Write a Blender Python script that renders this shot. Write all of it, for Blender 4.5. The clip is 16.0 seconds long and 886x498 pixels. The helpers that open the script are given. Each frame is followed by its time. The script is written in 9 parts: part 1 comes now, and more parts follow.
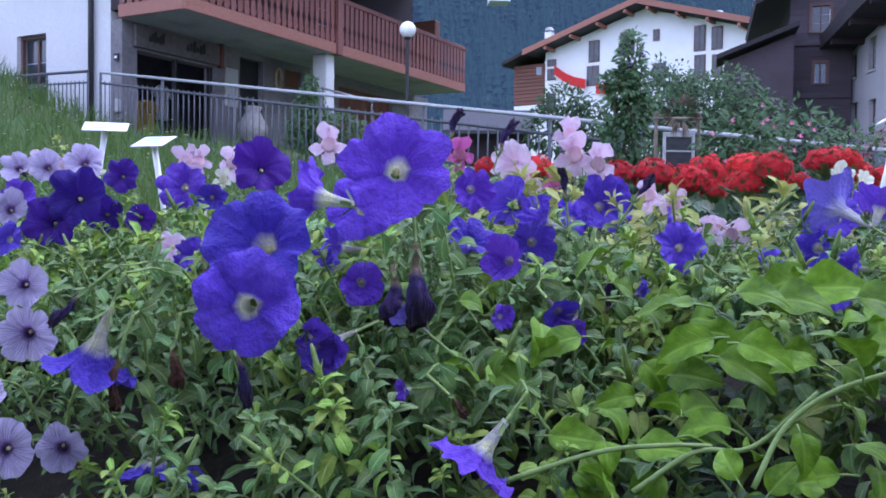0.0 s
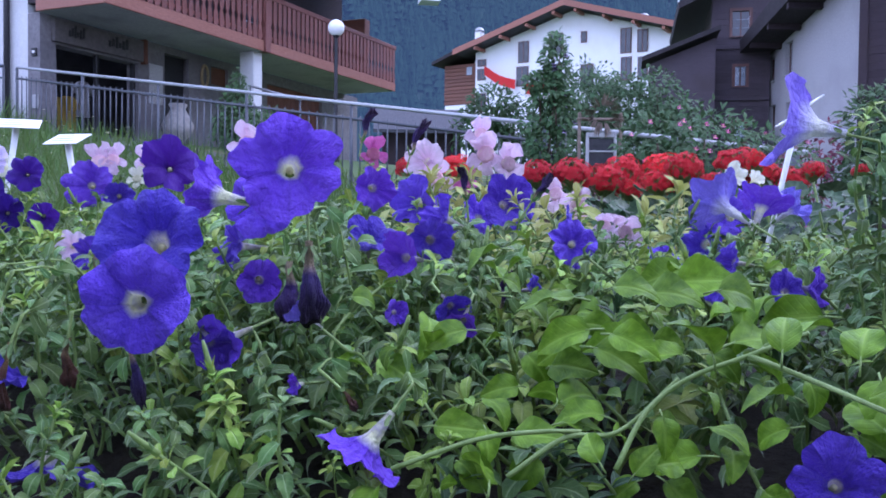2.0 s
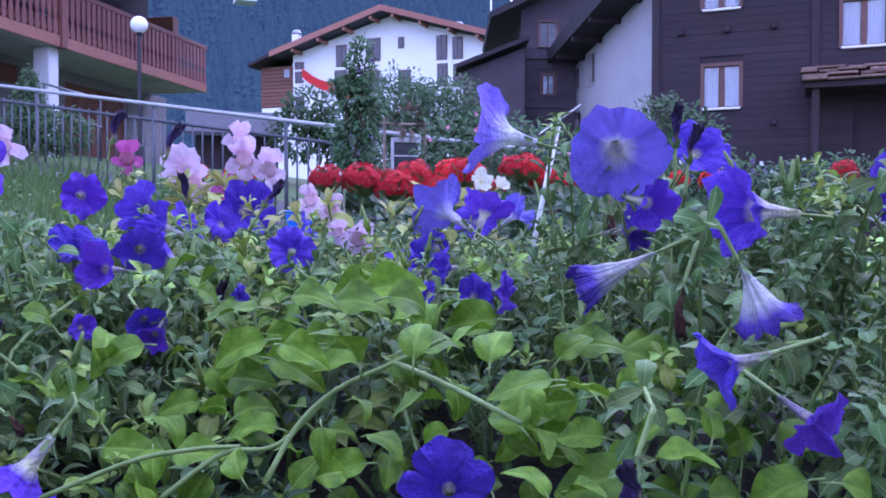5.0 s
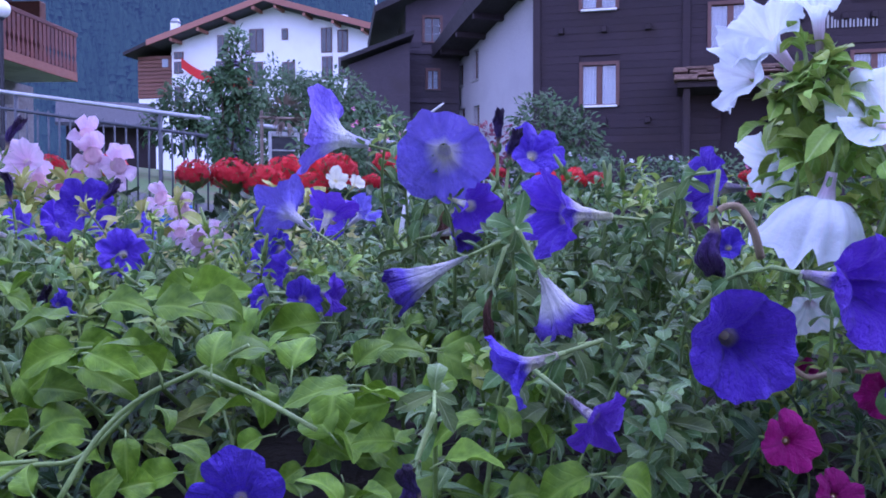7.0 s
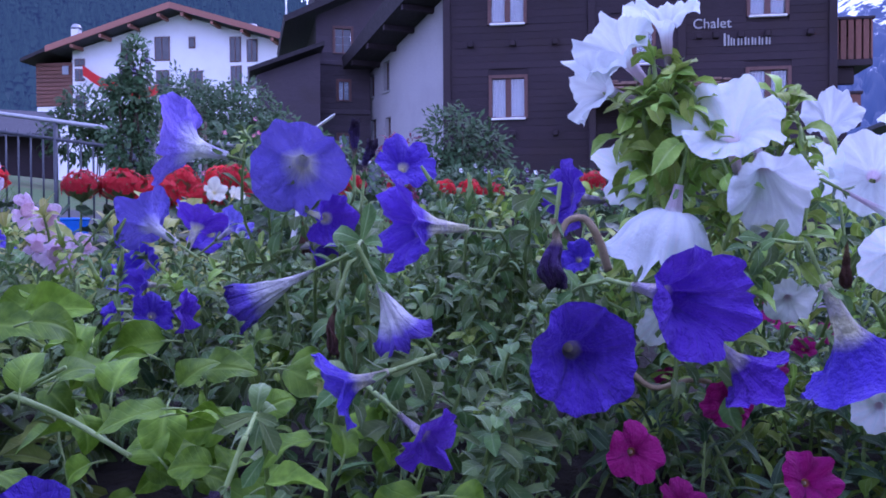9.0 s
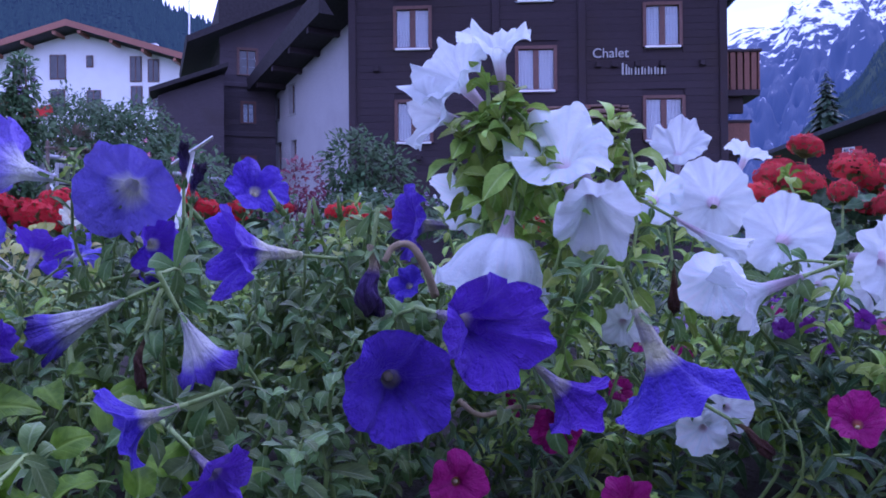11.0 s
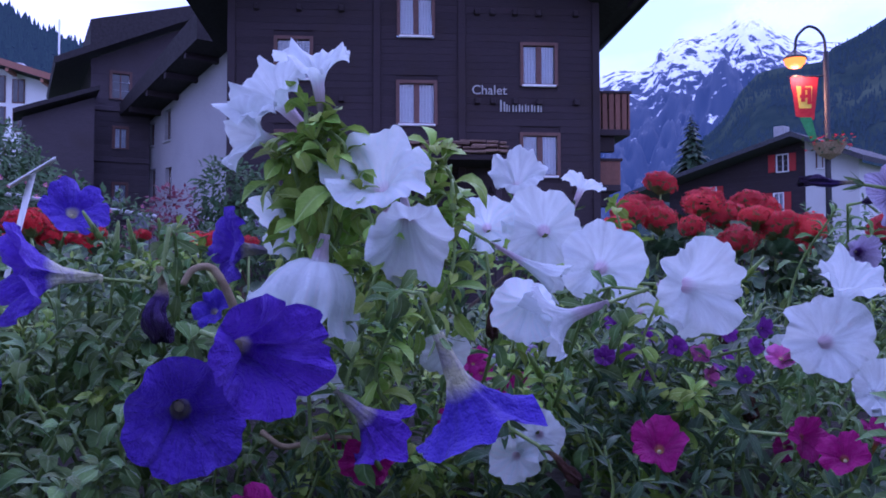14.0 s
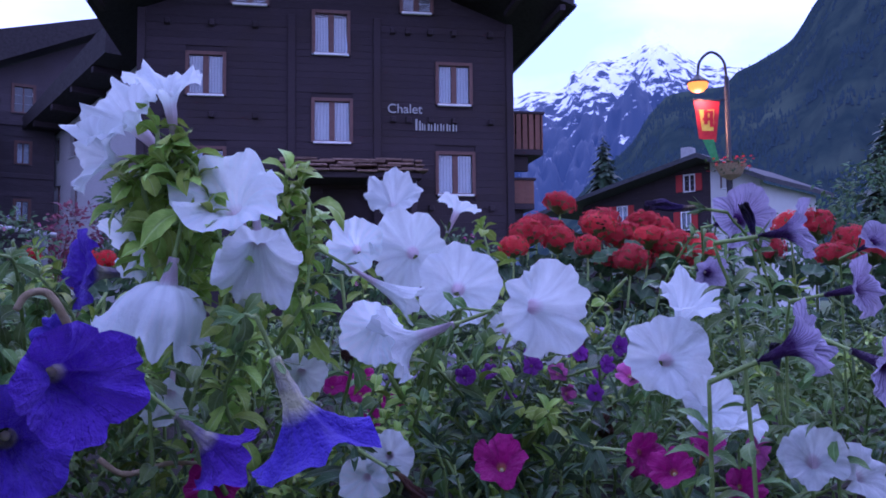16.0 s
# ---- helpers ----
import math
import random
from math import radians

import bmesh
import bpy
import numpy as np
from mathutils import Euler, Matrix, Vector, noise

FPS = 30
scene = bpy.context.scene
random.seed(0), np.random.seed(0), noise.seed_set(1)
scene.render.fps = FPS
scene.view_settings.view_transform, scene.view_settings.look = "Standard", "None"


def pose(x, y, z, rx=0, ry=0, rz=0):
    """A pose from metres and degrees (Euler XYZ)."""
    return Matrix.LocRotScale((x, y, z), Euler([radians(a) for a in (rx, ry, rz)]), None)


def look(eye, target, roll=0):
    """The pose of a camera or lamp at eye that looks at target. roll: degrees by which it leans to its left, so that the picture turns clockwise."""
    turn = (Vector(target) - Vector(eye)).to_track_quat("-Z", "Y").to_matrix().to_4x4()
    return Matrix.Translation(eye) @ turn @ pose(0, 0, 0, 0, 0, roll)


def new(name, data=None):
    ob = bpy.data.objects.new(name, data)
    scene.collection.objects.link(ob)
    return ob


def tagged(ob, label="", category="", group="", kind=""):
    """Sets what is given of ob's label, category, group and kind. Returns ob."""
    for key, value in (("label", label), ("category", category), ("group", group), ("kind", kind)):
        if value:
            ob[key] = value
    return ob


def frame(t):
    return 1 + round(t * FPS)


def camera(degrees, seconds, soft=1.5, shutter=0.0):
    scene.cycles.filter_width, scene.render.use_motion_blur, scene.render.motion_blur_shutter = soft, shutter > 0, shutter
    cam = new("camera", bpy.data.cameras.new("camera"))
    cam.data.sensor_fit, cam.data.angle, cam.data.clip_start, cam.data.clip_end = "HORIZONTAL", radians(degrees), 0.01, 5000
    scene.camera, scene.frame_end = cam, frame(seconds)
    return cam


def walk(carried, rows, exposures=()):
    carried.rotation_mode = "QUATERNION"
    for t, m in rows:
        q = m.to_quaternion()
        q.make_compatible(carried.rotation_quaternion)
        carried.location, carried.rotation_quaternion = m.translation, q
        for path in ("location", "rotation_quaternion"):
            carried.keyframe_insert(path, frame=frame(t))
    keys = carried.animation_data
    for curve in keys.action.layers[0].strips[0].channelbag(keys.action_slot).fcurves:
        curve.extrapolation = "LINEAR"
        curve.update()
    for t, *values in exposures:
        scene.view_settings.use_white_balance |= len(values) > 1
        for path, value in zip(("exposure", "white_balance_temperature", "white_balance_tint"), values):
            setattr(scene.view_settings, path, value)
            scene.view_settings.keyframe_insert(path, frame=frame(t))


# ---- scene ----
cam = camera(53.5, 16.0, 1.75)
PATH = [
    (0, (0.019, 0.003, 1.206), (-0.027, 2.001, 1.143), 0.7),
    (0.5, (0.032, -0.007, 1.207), (0.027, 1.992, 1.148), 0.7),
    (1, (0.043, -0.016, 1.207), (0.075, 1.983, 1.147), 0.6),
    (1.5, (0.047, -0.013, 1.205), (0.117, 1.984, 1.141), 0.6),
    (2, (0.053, -0.017, 1.205), (0.162, 1.979, 1.142), 0.6),
    (2.5, (0.067, -0.02, 1.204), (0.232, 1.972, 1.143), 0.5),
    (3, (0.096, -0.012, 1.206), (0.35, 1.971, 1.146), 0.3),
    (3.5, (0.128, -0.015, 1.209), (0.478, 1.953, 1.15), 0.1),
    (6, (0.176, -0.033, 1.209), (0.784, 1.872, 1.155), 0.0),
    (6.5, (0.193, -0.04, 1.214), (0.878, 1.838, 1.154), -0.1),
    (7, (0.21, -0.042, 1.216), (0.959, 1.811, 1.151), -0.1),
    (7.5, (0.217, -0.043, 1.216), (1.015, 1.79, 1.152), -0.1),
    (8, (0.23, -0.046, 1.216), (1.072, 1.767, 1.157), -0.2),
    (8.5, (0.248, -0.048, 1.216), (1.133, 1.744, 1.165), -0.4),
    (9, (0.258, -0.049, 1.217), (1.186, 1.721, 1.177), -0.3),
    (9.5, (0.264, -0.059, 1.22), (1.234, 1.69, 1.199), -0.3),
    (10, (0.286, -0.065, 1.22), (1.303, 1.657, 1.212), -0.5),
    (12.5, (0.331, -0.075, 1.216), (1.557, 1.505, 1.259), 0.0),
    (13, (0.34, -0.081, 1.218), (1.6, 1.472, 1.275), 0.0),
    (13.5, (0.35, -0.084, 1.217), (1.641, 1.442, 1.291), 0.0),
    (14, (0.365, -0.085, 1.213), (1.686, 1.414, 1.297), -0.1),
    (14.5, (0.379, -0.092, 1.214), (1.733, 1.377, 1.298), -0.2),
    (15, (0.38, -0.108, 1.216), (1.768, 1.329, 1.311), -0.2),
    (15.5, (0.386, -0.119, 1.217), (1.808, 1.283, 1.328), -0.3),
    (16, (0.395, -0.126, 1.216), (1.849, 1.241, 1.34), -0.5),
]
EXPOSURES = [(0.0, 1.03, 5300, 26), (3.5, 1.10, 4970, 39), (6.0, 1.04, 4830, 50), (7.0, 0.95, 4830, 51), (8.0, 0.92, 4820, 53), (9.0, 0.68, 4800, 55), (10.0, 0.52, 4780, 55), (12.5, 0.24, 4730, 55), (13.0, 0.13, 4720, 55), (14.0, 0.10, 4710, 55), (16.0, 0.08, 4710, 55)]
walk(cam, [(t, look(eye, target, roll)) for t, eye, target, roll in PATH], EXPOSURES)

# ---- light ----
SUN_AZ, SUN_EL = 70.0, 48.0            # degrees clockwise from ahead, degrees up
world = bpy.data.worlds.new("overcast_dusk")
scene.world = world
world.use_nodes = True
wn, wl = world.node_tree.nodes, world.node_tree.links
wn.clear()
sky = wn.new("ShaderNodeTexSky")
sky.sky_type, sky.sun_disc = "NISHITA", False
sky.sun_elevation, sky.sun_rotation = radians(SUN_EL), radians(SUN_AZ)
sky_gain = wn.new("ShaderNodeMix")
sky_gain.data_type, sky_gain.blend_type = "RGBA", "MULTIPLY"
sky_gain.inputs[0].default_value = 1.0
sky_gain.inputs[7].default_value = (0.13, 0.13, 0.13, 1)
w_co = wn.new("ShaderNodeTexCoord")
w_map = wn.new("ShaderNodeMapping")
w_map.inputs["Scale"].default_value = (1.0, 1.0, 2.6)
w_noise = wn.new("ShaderNodeTexNoise")
w_noise.inputs["Scale"].default_value, w_noise.inputs["Detail"].default_value = 2.4, 6.0
w_ramp = wn.new("ShaderNodeValToRGB")
w_ramp.color_ramp.elements[0].position, w_ramp.color_ramp.elements[0].color = 0.36, (0.55, 0.72, 1.0, 1)
w_ramp.color_ramp.elements[1].position, w_ramp.color_ramp.elements[1].color = 0.56, (1.0, 1.0, 1.08, 1)
w_mix = wn.new("ShaderNodeMix")
w_mix.data_type = "RGBA"
w_mix.inputs[0].default_value = 0.72
w_bg = wn.new("ShaderNodeBackground")
w_bg.inputs["Strength"].default_value = 1.35
w_out = wn.new("ShaderNodeOutputWorld")
wl.new(w_co.outputs["Generated"], w_map.inputs["Vector"])
wl.new(w_map.outputs["Vector"], w_noise.inputs["Vector"])
wl.new(w_noise.outputs["Fac"], w_ramp.inputs["Fac"])
wl.new(sky.outputs["Color"], sky_gain.inputs[6])
wl.new(sky_gain.outputs[2], w_mix.inputs[6])
wl.new(w_ramp.outputs["Color"], w_mix.inputs[7])
wl.new(w_mix.outputs[2], w_bg.inputs["Color"])
wl.new(w_bg.outputs["Background"], w_out.inputs["Surface"])

sun = new("sun", bpy.data.lights.new("sun", "SUN"))
sun.data.energy, sun.data.angle, sun.data.color = 0.6, radians(25), (1.0, 0.97, 0.95)
sun_way = Vector((math.sin(radians(SUN_AZ)) * math.cos(radians(SUN_EL)), math.cos(radians(SUN_AZ)) * math.cos(radians(SUN_EL)), math.sin(radians(SUN_EL))))
sun.matrix_world = look(sun_way * 60, (0, 0, 0))


# ---- materials ----
def nodes_of(name):
    m = bpy.data.materials.new(name)
    m.use_nodes = True
    n, l = m.node_tree.nodes, m.node_tree.links
    return m, n, l, n["Principled BSDF"], n["Material Output"]


def surface(name, c1, c2, scale=20.0, rough=0.8, bump=0.15, stretch=(1, 1, 1), stain=None, stain_scale=1.5, metal=0.0, vary=0.0, coords="Object", spec=0.4, haze_glow=None):
    """Two colours mixed by fine noise, a third by coarse stains, relief by the fine noise, tone varied from object to object."""
    m, n, l, b, out = nodes_of(name)
    co = n.new("ShaderNodeTexCoord")
    mp = n.new("ShaderNodeMapping")
    mp.inputs["Scale"].default_value = stretch
    l.new(co.outputs[coords], mp.inputs["Vector"])
    tx = n.new("ShaderNodeTexNoise")
    tx.inputs["Scale"].default_value, tx.inputs["Detail"].default_value, tx.inputs["Roughness"].default_value = scale, 7.0, 0.62
    l.new(mp.outputs["Vector"], tx.inputs["Vector"])
    rp = n.new("ShaderNodeValToRGB")
    rp.color_ramp.elements[0].position, rp.color_ramp.elements[0].color = 0.34, (*c1, 1)
    rp.color_ramp.elements[1].position, rp.color_ramp.elements[1].color = 0.68, (*c2, 1)
    l.new(tx.outputs["Fac"], rp.inputs["Fac"])
    col = rp.outputs["Color"]
    if stain:
        t2 = n.new("ShaderNodeTexNoise")
        t2.inputs["Scale"].default_value, t2.inputs["Detail"].default_value = stain_scale, 5.0
        l.new(co.outputs[coords], t2.inputs["Vector"])
        r2 = n.new("ShaderNodeMapRange")
        r2.inputs[1].default_value, r2.inputs[2].default_value = 0.48, 0.72
        l.new(t2.outputs["Fac"], r2.inputs[0])
        mx = n.new("ShaderNodeMix")
        mx.data_type = "RGBA"
        l.new(r2.outputs[0], mx.inputs[0])
        l.new(col, mx.inputs[6])
        mx.inputs[7].default_value = (*stain, 1)
        col = mx.outputs[2]
    if vary:
        oi = n.new("ShaderNodeObjectInfo")
        mr = n.new("ShaderNodeMapRange")
        mr.inputs[3].default_value, mr.inputs[4].default_value = 1 - vary, 1 + vary
        l.new(oi.outputs["Random"], mr.inputs[0])
        hs = n.new("ShaderNodeHueSaturation")
        l.new(mr.outputs[0], hs.inputs["Value"])
        l.new(col, hs.inputs["Color"])
        col = hs.outputs["Color"]
    l.new(col, b.inputs["Base Color"])
    b.inputs["Roughness"].default_value, b.inputs["Metallic"].default_value = rough, metal
    b.inputs["Specular IOR Level"].default_value = spec
    if bump:
        bp = n.new("ShaderNodeBump")
        bp.inputs["Strength"].default_value, bp.inputs["Distance"].default_value = bump, 0.02
        l.new(tx.outputs["Fac"], bp.inputs["Height"])
        l.new(bp.outputs["Normal"], b.inputs["Normal"])
    # emission that imitates air haze before far slopes
    if haze_glow:
        b.inputs["Emission Color"].default_value = (*haze_glow[:3], 1)
        b.inputs["Emission Strength"].default_value = haze_glow[3]
    return m


def leaf_material(name, dark, light, pale, through_light=0.3, rough=0.5, vary=0.22, fuzz=0.10):
    """A leaf: u runs across the blade, v along it; a paler midrib and side veins, thin enough to let light through."""
    m, n, l, b, out = nodes_of(name)
    uv = n.new("ShaderNodeUVMap")
    sp = n.new("ShaderNodeSeparateXYZ")
    l.new(uv.outputs["UV"], sp.inputs[0])
    co = n.new("ShaderNodeTexCoord")
    tx = n.new("ShaderNodeTexNoise")
    tx.inputs["Scale"].default_value, tx.inputs["Detail"].default_value = 60.0, 5.0
    l.new(co.outputs["Object"], tx.inputs["Vector"])
    rp = n.new("ShaderNodeValToRGB")
    rp.color_ramp.elements[0].position, rp.color_ramp.elements[0].color = 0.36, (*dark, 1)
    rp.color_ramp.elements[1].position, rp.color_ramp.elements[1].color = 0.66, (*light, 1)
    l.new(tx.outputs["Fac"], rp.inputs["Fac"])
    off = n.new("ShaderNodeMath")
    off.operation = "SUBTRACT"
    off.inputs[1].default_value = 0.5
    l.new(sp.outputs["X"], off.inputs[0])
    ab = n.new("ShaderNodeMath")
    ab.operation = "ABSOLUTE"
    l.new(off.outputs[0], ab.inputs[0])
    rib = n.new("ShaderNodeMapRange")
    rib.inputs[1].default_value, rib.inputs[2].default_value = 0.0, 0.09
    rib.inputs[3].default_value, rib.inputs[4].default_value = 0.75, 0.0
    l.new(ab.outputs[0], rib.inputs[0])
    ad = n.new("ShaderNodeMath")
    ad.operation = "MULTIPLY_ADD"
    ad.inputs[1].default_value = -0.55
    l.new(ab.outputs[0], ad.inputs[0])
    l.new(sp.outputs["Y"], ad.inputs[2])
    fr = n.new("ShaderNodeMath")
    fr.operation = "PINGPONG"
    fr.inputs[1].default_value = 0.075
    l.new(ad.outputs[0], fr.inputs[0])
    vein = n.new("ShaderNodeMapRange")
    vein.inputs[1].default_value, vein.inputs[2].default_value = 0.0, 0.02
    vein.inputs[3].default_value, vein.inputs[4].default_value = 0.16, 0.0
    l.new(fr.outputs[0], vein.inputs[0])
    mxv = n.new("ShaderNodeMath")
    mxv.operation = "MAXIMUM"
    l.new(rib.outputs[0], mxv.inputs[0])
    l.new(vein.outputs[0], mxv.inputs[1])
    mx = n.new("ShaderNodeMix")
    mx.data_type = "RGBA"
    l.new(mxv.outputs[0], mx.inputs[0])
    l.new(rp.outputs["Color"], mx.inputs[6])
    mx.inputs[7].default_value = (*pale, 1)
    oi = n.new("ShaderNodeObjectInfo")
    geo = n.new("ShaderNodeNewGeometry")
    av = n.new("ShaderNodeMath")
    av.operation = "ADD"
    l.new(oi.outputs["Random"], av.inputs[0])
    l.new(geo.outputs["Random Per Island"], av.inputs[1])
    mr = n.new("ShaderNodeMapRange")
    mr.inputs[2].default_value = 2.0
    mr.inputs[3].default_value, mr.inputs[4].default_value = 1 - vary * 1.6, 1 + vary * 1.6
    l.new(av.outputs[0], mr.inputs[0])
    mh = n.new("ShaderNodeMapRange")
    mh.inputs[3].default_value, mh.inputs[4].default_value = 0.475, 0.515
    l.new(geo.outputs["Random Per Island"], mh.inputs[0])
    hs = n.new("ShaderNodeHueSaturation")
    l.new(mh.outputs[0], hs.inputs["Hue"])
    l.new(mr.outputs[0], hs.inputs["Value"])
    l.new(mx.outputs[2], hs.inputs["Color"])
    l.new(hs.outputs["Color"], b.inputs["Base Color"])
    b.inputs["Roughness"].default_value = rough
    b.inputs["Specular IOR Level"].default_value = 0.25
    b.inputs["Sheen Weight"].default_value = fuzz
    b.inputs["Sheen Roughness"].default_value = 0.45
    bp = n.new("ShaderNodeBump")
    bp.inputs["Strength"].default_value, bp.inputs["Distance"].default_value = 0.5, 0.002
    hsum = n.new("ShaderNodeMath")
    hsum.operation = "SUBTRACT"
    l.new(tx.outputs["Fac"], hsum.inputs[0])
    l.new(mxv.outputs[0], hsum.inputs[1])
    l.new(hsum.outputs[0], bp.inputs["Height"])
    l.new(bp.outputs["Normal"], b.inputs["Normal"])
    tr = n.new("ShaderNodeBsdfTranslucent")
    l.new(hs.outputs["Color"], tr.inputs["Color"])
    ms = n.new("ShaderNodeMixShader")
    ms.inputs[0].default_value = through_light
    l.new(b.outputs[0], ms.inputs[1])
    l.new(tr.outputs[0], ms.inputs[2])
    l.new(ms.outputs[0], out.inputs["Surface"])
    return m


def petal_material(name, limb, edge, throat, vein, veins=0.35, tube=0.42, through_light=0.35, rough=0.55, velvet=0.25, spread=0.13, crinkle=0.004, faded=0.0):
    """A corolla: u runs round the flower, v from the base of the tube (0) to the rim (1)."""
    m, n, l, b, out = nodes_of(name)
    uv = n.new("ShaderNodeUVMap")
    sp = n.new("ShaderNodeSeparateXYZ")
    l.new(uv.outputs["UV"], sp.inputs[0])
    co = n.new("ShaderNodeTexCoord")
    tx = n.new("ShaderNodeTexNoise")
    tx.inputs["Scale"].default_value, tx.inputs["Detail"].default_value = 45.0, 6.0
    l.new(co.outputs["Object"], tx.inputs["Vector"])
    wob = n.new("ShaderNodeMath")
    wob.operation = "MULTIPLY_ADD"
    wob.inputs[1].default_value = 0.12
    l.new(tx.outputs["Fac"], wob.inputs[0])
    l.new(sp.outputs["Y"], wob.inputs[2])
    rp = n.new("ShaderNodeValToRGB")
    e = rp.color_ramp.elements
    e[0].position, e[0].color = tube - 0.02, (*throat, 1)
    e[1].position, e[1].color = tube + spread, (*limb, 1)
    far_edge = e.new(0.99)
    far_edge.color = (*edge, 1)
    l.new(wob.outputs[0], rp.inputs["Fac"])
    # five strong ribs and a net of fine veins
    rib = n.new("ShaderNodeMath")
    rib.operation = "MULTIPLY"
    rib.inputs[1].default_value = 5.0
    l.new(sp.outputs["X"], rib.inputs[0])
    pp = n.new("ShaderNodeMath")
    pp.operation = "PINGPONG"
    pp.inputs[1].default_value = 0.5
    l.new(rib.outputs[0], pp.inputs[0])
    r5 = n.new("ShaderNodeMapRange")
    r5.inputs[1].default_value, r5.inputs[2].default_value = 0.0, 0.05
    r5.inputs[3].default_value, r5.inputs[4].default_value = min(0.9, veins * 1.5), 0.0
    l.new(pp.outputs[0], r5.inputs[0])
    fine = n.new("ShaderNodeMath")
    fine.operation = "MULTIPLY_ADD"
    fine.inputs[1].default_value = 45.0
    l.new(sp.outputs["X"], fine.inputs[0])
    fw = n.new("ShaderNodeMath")
    fw.operation = "MULTIPLY"
    fw.inputs[1].default_value = 3.0
    l.new(tx.outputs["Fac"], fw.inputs[0])
    l.new(fw.outputs[0], fine.inputs[2])
    pf = n.new("ShaderNodeMath")
    pf.operation = "PINGPONG"
    pf.inputs[1].default_value = 0.5
    l.new(fine.outputs[0], pf.inputs[0])
    rf = n.new("ShaderNodeMapRange")
    rf.inputs[1].default_value, rf.inputs[2].default_value = 0.0, 0.16 if veins < 0.6 else 0.30
    rf.inputs[3].default_value, rf.inputs[4].default_value = veins * 0.9, 0.0
    l.new(pf.outputs[0], rf.inputs[0])
    mv = n.new("ShaderNodeMath")
    mv.operation = "MAXIMUM"
    l.new(r5.outputs[0], mv.inputs[0])
    l.new(rf.outputs[0], mv.inputs[1])
    fade = n.new("ShaderNodeMapRange")
    fade.inputs[1].default_value, fade.inputs[2].default_value = 0.88, tube + 0.05
    fade.inputs[3].default_value, fade.inputs[4].default_value = 0.12, 1.0
    l.new(sp.outputs["Y"], fade.inputs[0])
    vm = n.new("ShaderNodeMath")
    vm.operation = "MULTIPLY"
    l.new(mv.outputs[0], vm.inputs[0])
    l.new(fade.outputs[0], vm.inputs[1])
    mx = n.new("ShaderNodeMix")
    mx.data_type = "RGBA"
    l.new(vm.outputs[0], mx.inputs[0])
    l.new(rp.outputs["Color"], mx.inputs[6])
    mx.inputs[7].default_value = (*vein, 1)
    oi = n.new("ShaderNodeObjectInfo")
    st = n.new("ShaderNodeTexNoise")
    st.noise_dimensions = "2D"
    st.inputs["Scale"].default_value, st.inputs["Detail"].default_value = 1.0, 3.0
    sc = n.new("ShaderNodeVectorMath")
    sc.operation = "MULTIPLY"
    sc.inputs[1].default_value = (26.0, 2.2, 1.0)
    l.new(uv.outputs["UV"], sc.inputs[0])
    l.new(sc.outputs[0], st.inputs["Vector"])
    sum_ = n.new("ShaderNodeMath")
    sum_.operation = "ADD"
    l.new(oi.outputs["Random"], sum_.inputs[0])
    l.new(st.outputs["Fac"], sum_.inputs[1])
    mr = n.new("ShaderNodeMapRange")
    mr.inputs[1].default_value, mr.inputs[2].default_value = 0.2, 1.5
    mr.inputs[3].default_value, mr.inputs[4].default_value = 0.66, 1.22
    l.new(sum_.outputs[0], mr.inputs[0])
    hs = n.new("ShaderNodeHueSaturation")
    hue = n.new("ShaderNodeMapRange")
    hue.inputs[3].default_value, hue.inputs[4].default_value = (0.490, 0.510) if limb[2] > limb[0] else (0.498, 0.502)
    l.new(oi.outputs["Random"], hue.inputs[0])
    l.new(hue.outputs[0], hs.inputs["Hue"])
    l.new(mr.outputs[0], hs.inputs["Value"])
    # faded patches
    mo = n.new("ShaderNodeTexNoise")
    mo.inputs["Scale"].default_value, mo.inputs["Detail"].default_value, mo.inputs["Roughness"].default_value = 38.0, 5.0, 0.65
    l.new(co.outputs["Object"], mo.inputs["Vector"])
    mm = n.new("ShaderNodeMapRange")
    mm.inputs[1].default_value, mm.inputs[2].default_value = 0.46, 0.72
    mm.inputs[3].default_value, mm.inputs[4].default_value = 0.0, faded
    l.new(mo.outputs["Fac"], mm.inputs[0])
    fd = n.new("ShaderNodeMix")
    fd.data_type = "RGBA"
    l.new(mm.outputs[0], fd.inputs[0])
    l.new(mx.outputs[2], fd.inputs[6])
    fd.inputs[7].default_value = (0.10 + 1.15 * limb[0], 0.08 + 1.15 * limb[1], min(0.9, 0.16 + 1.15 * limb[2]), 1)
    l.new(fd.outputs[2], hs.inputs["Color"])
    l.new(hs.outputs["Color"], b.inputs["Base Color"])
    b.inputs["Roughness"].default_value = rough
    b.inputs["Specular IOR Level"].default_value = 0.25
    b.inputs["Sheen Weight"].default_value = velvet
    b.inputs["Sheen Tint"].default_value = (0.35 + 0.65 * edge[0], 0.35 + 0.65 * edge[1], 0.35 + 0.65 * edge[2], 1)
    b.inputs["Sheen Roughness"].default_value = 0.4
    bp = n.new("ShaderNodeBump")
    bp.inputs["Strength"].default_value, bp.inputs["Distance"].default_value = 0.8, 0.004
    sub = n.new("ShaderNodeMath")
    sub.operation = "MULTIPLY_ADD"
    sub.inputs[1].default_value = -0.45
    l.new(mv.outputs[0], sub.inputs[0])
    l.new(tx.outputs["Fac"], sub.inputs[2])
    l.new(sub.outputs[0], bp.inputs["Height"])
    tf = n.new("ShaderNodeTexNoise")
    tf.inputs["Scale"].default_value, tf.inputs["Detail"].default_value, tf.inputs["Roughness"].default_value = 150.0, 4.0, 0.6
    l.new(co.outputs["Object"], tf.inputs["Vector"])
    b2 = n.new("ShaderNodeBump")
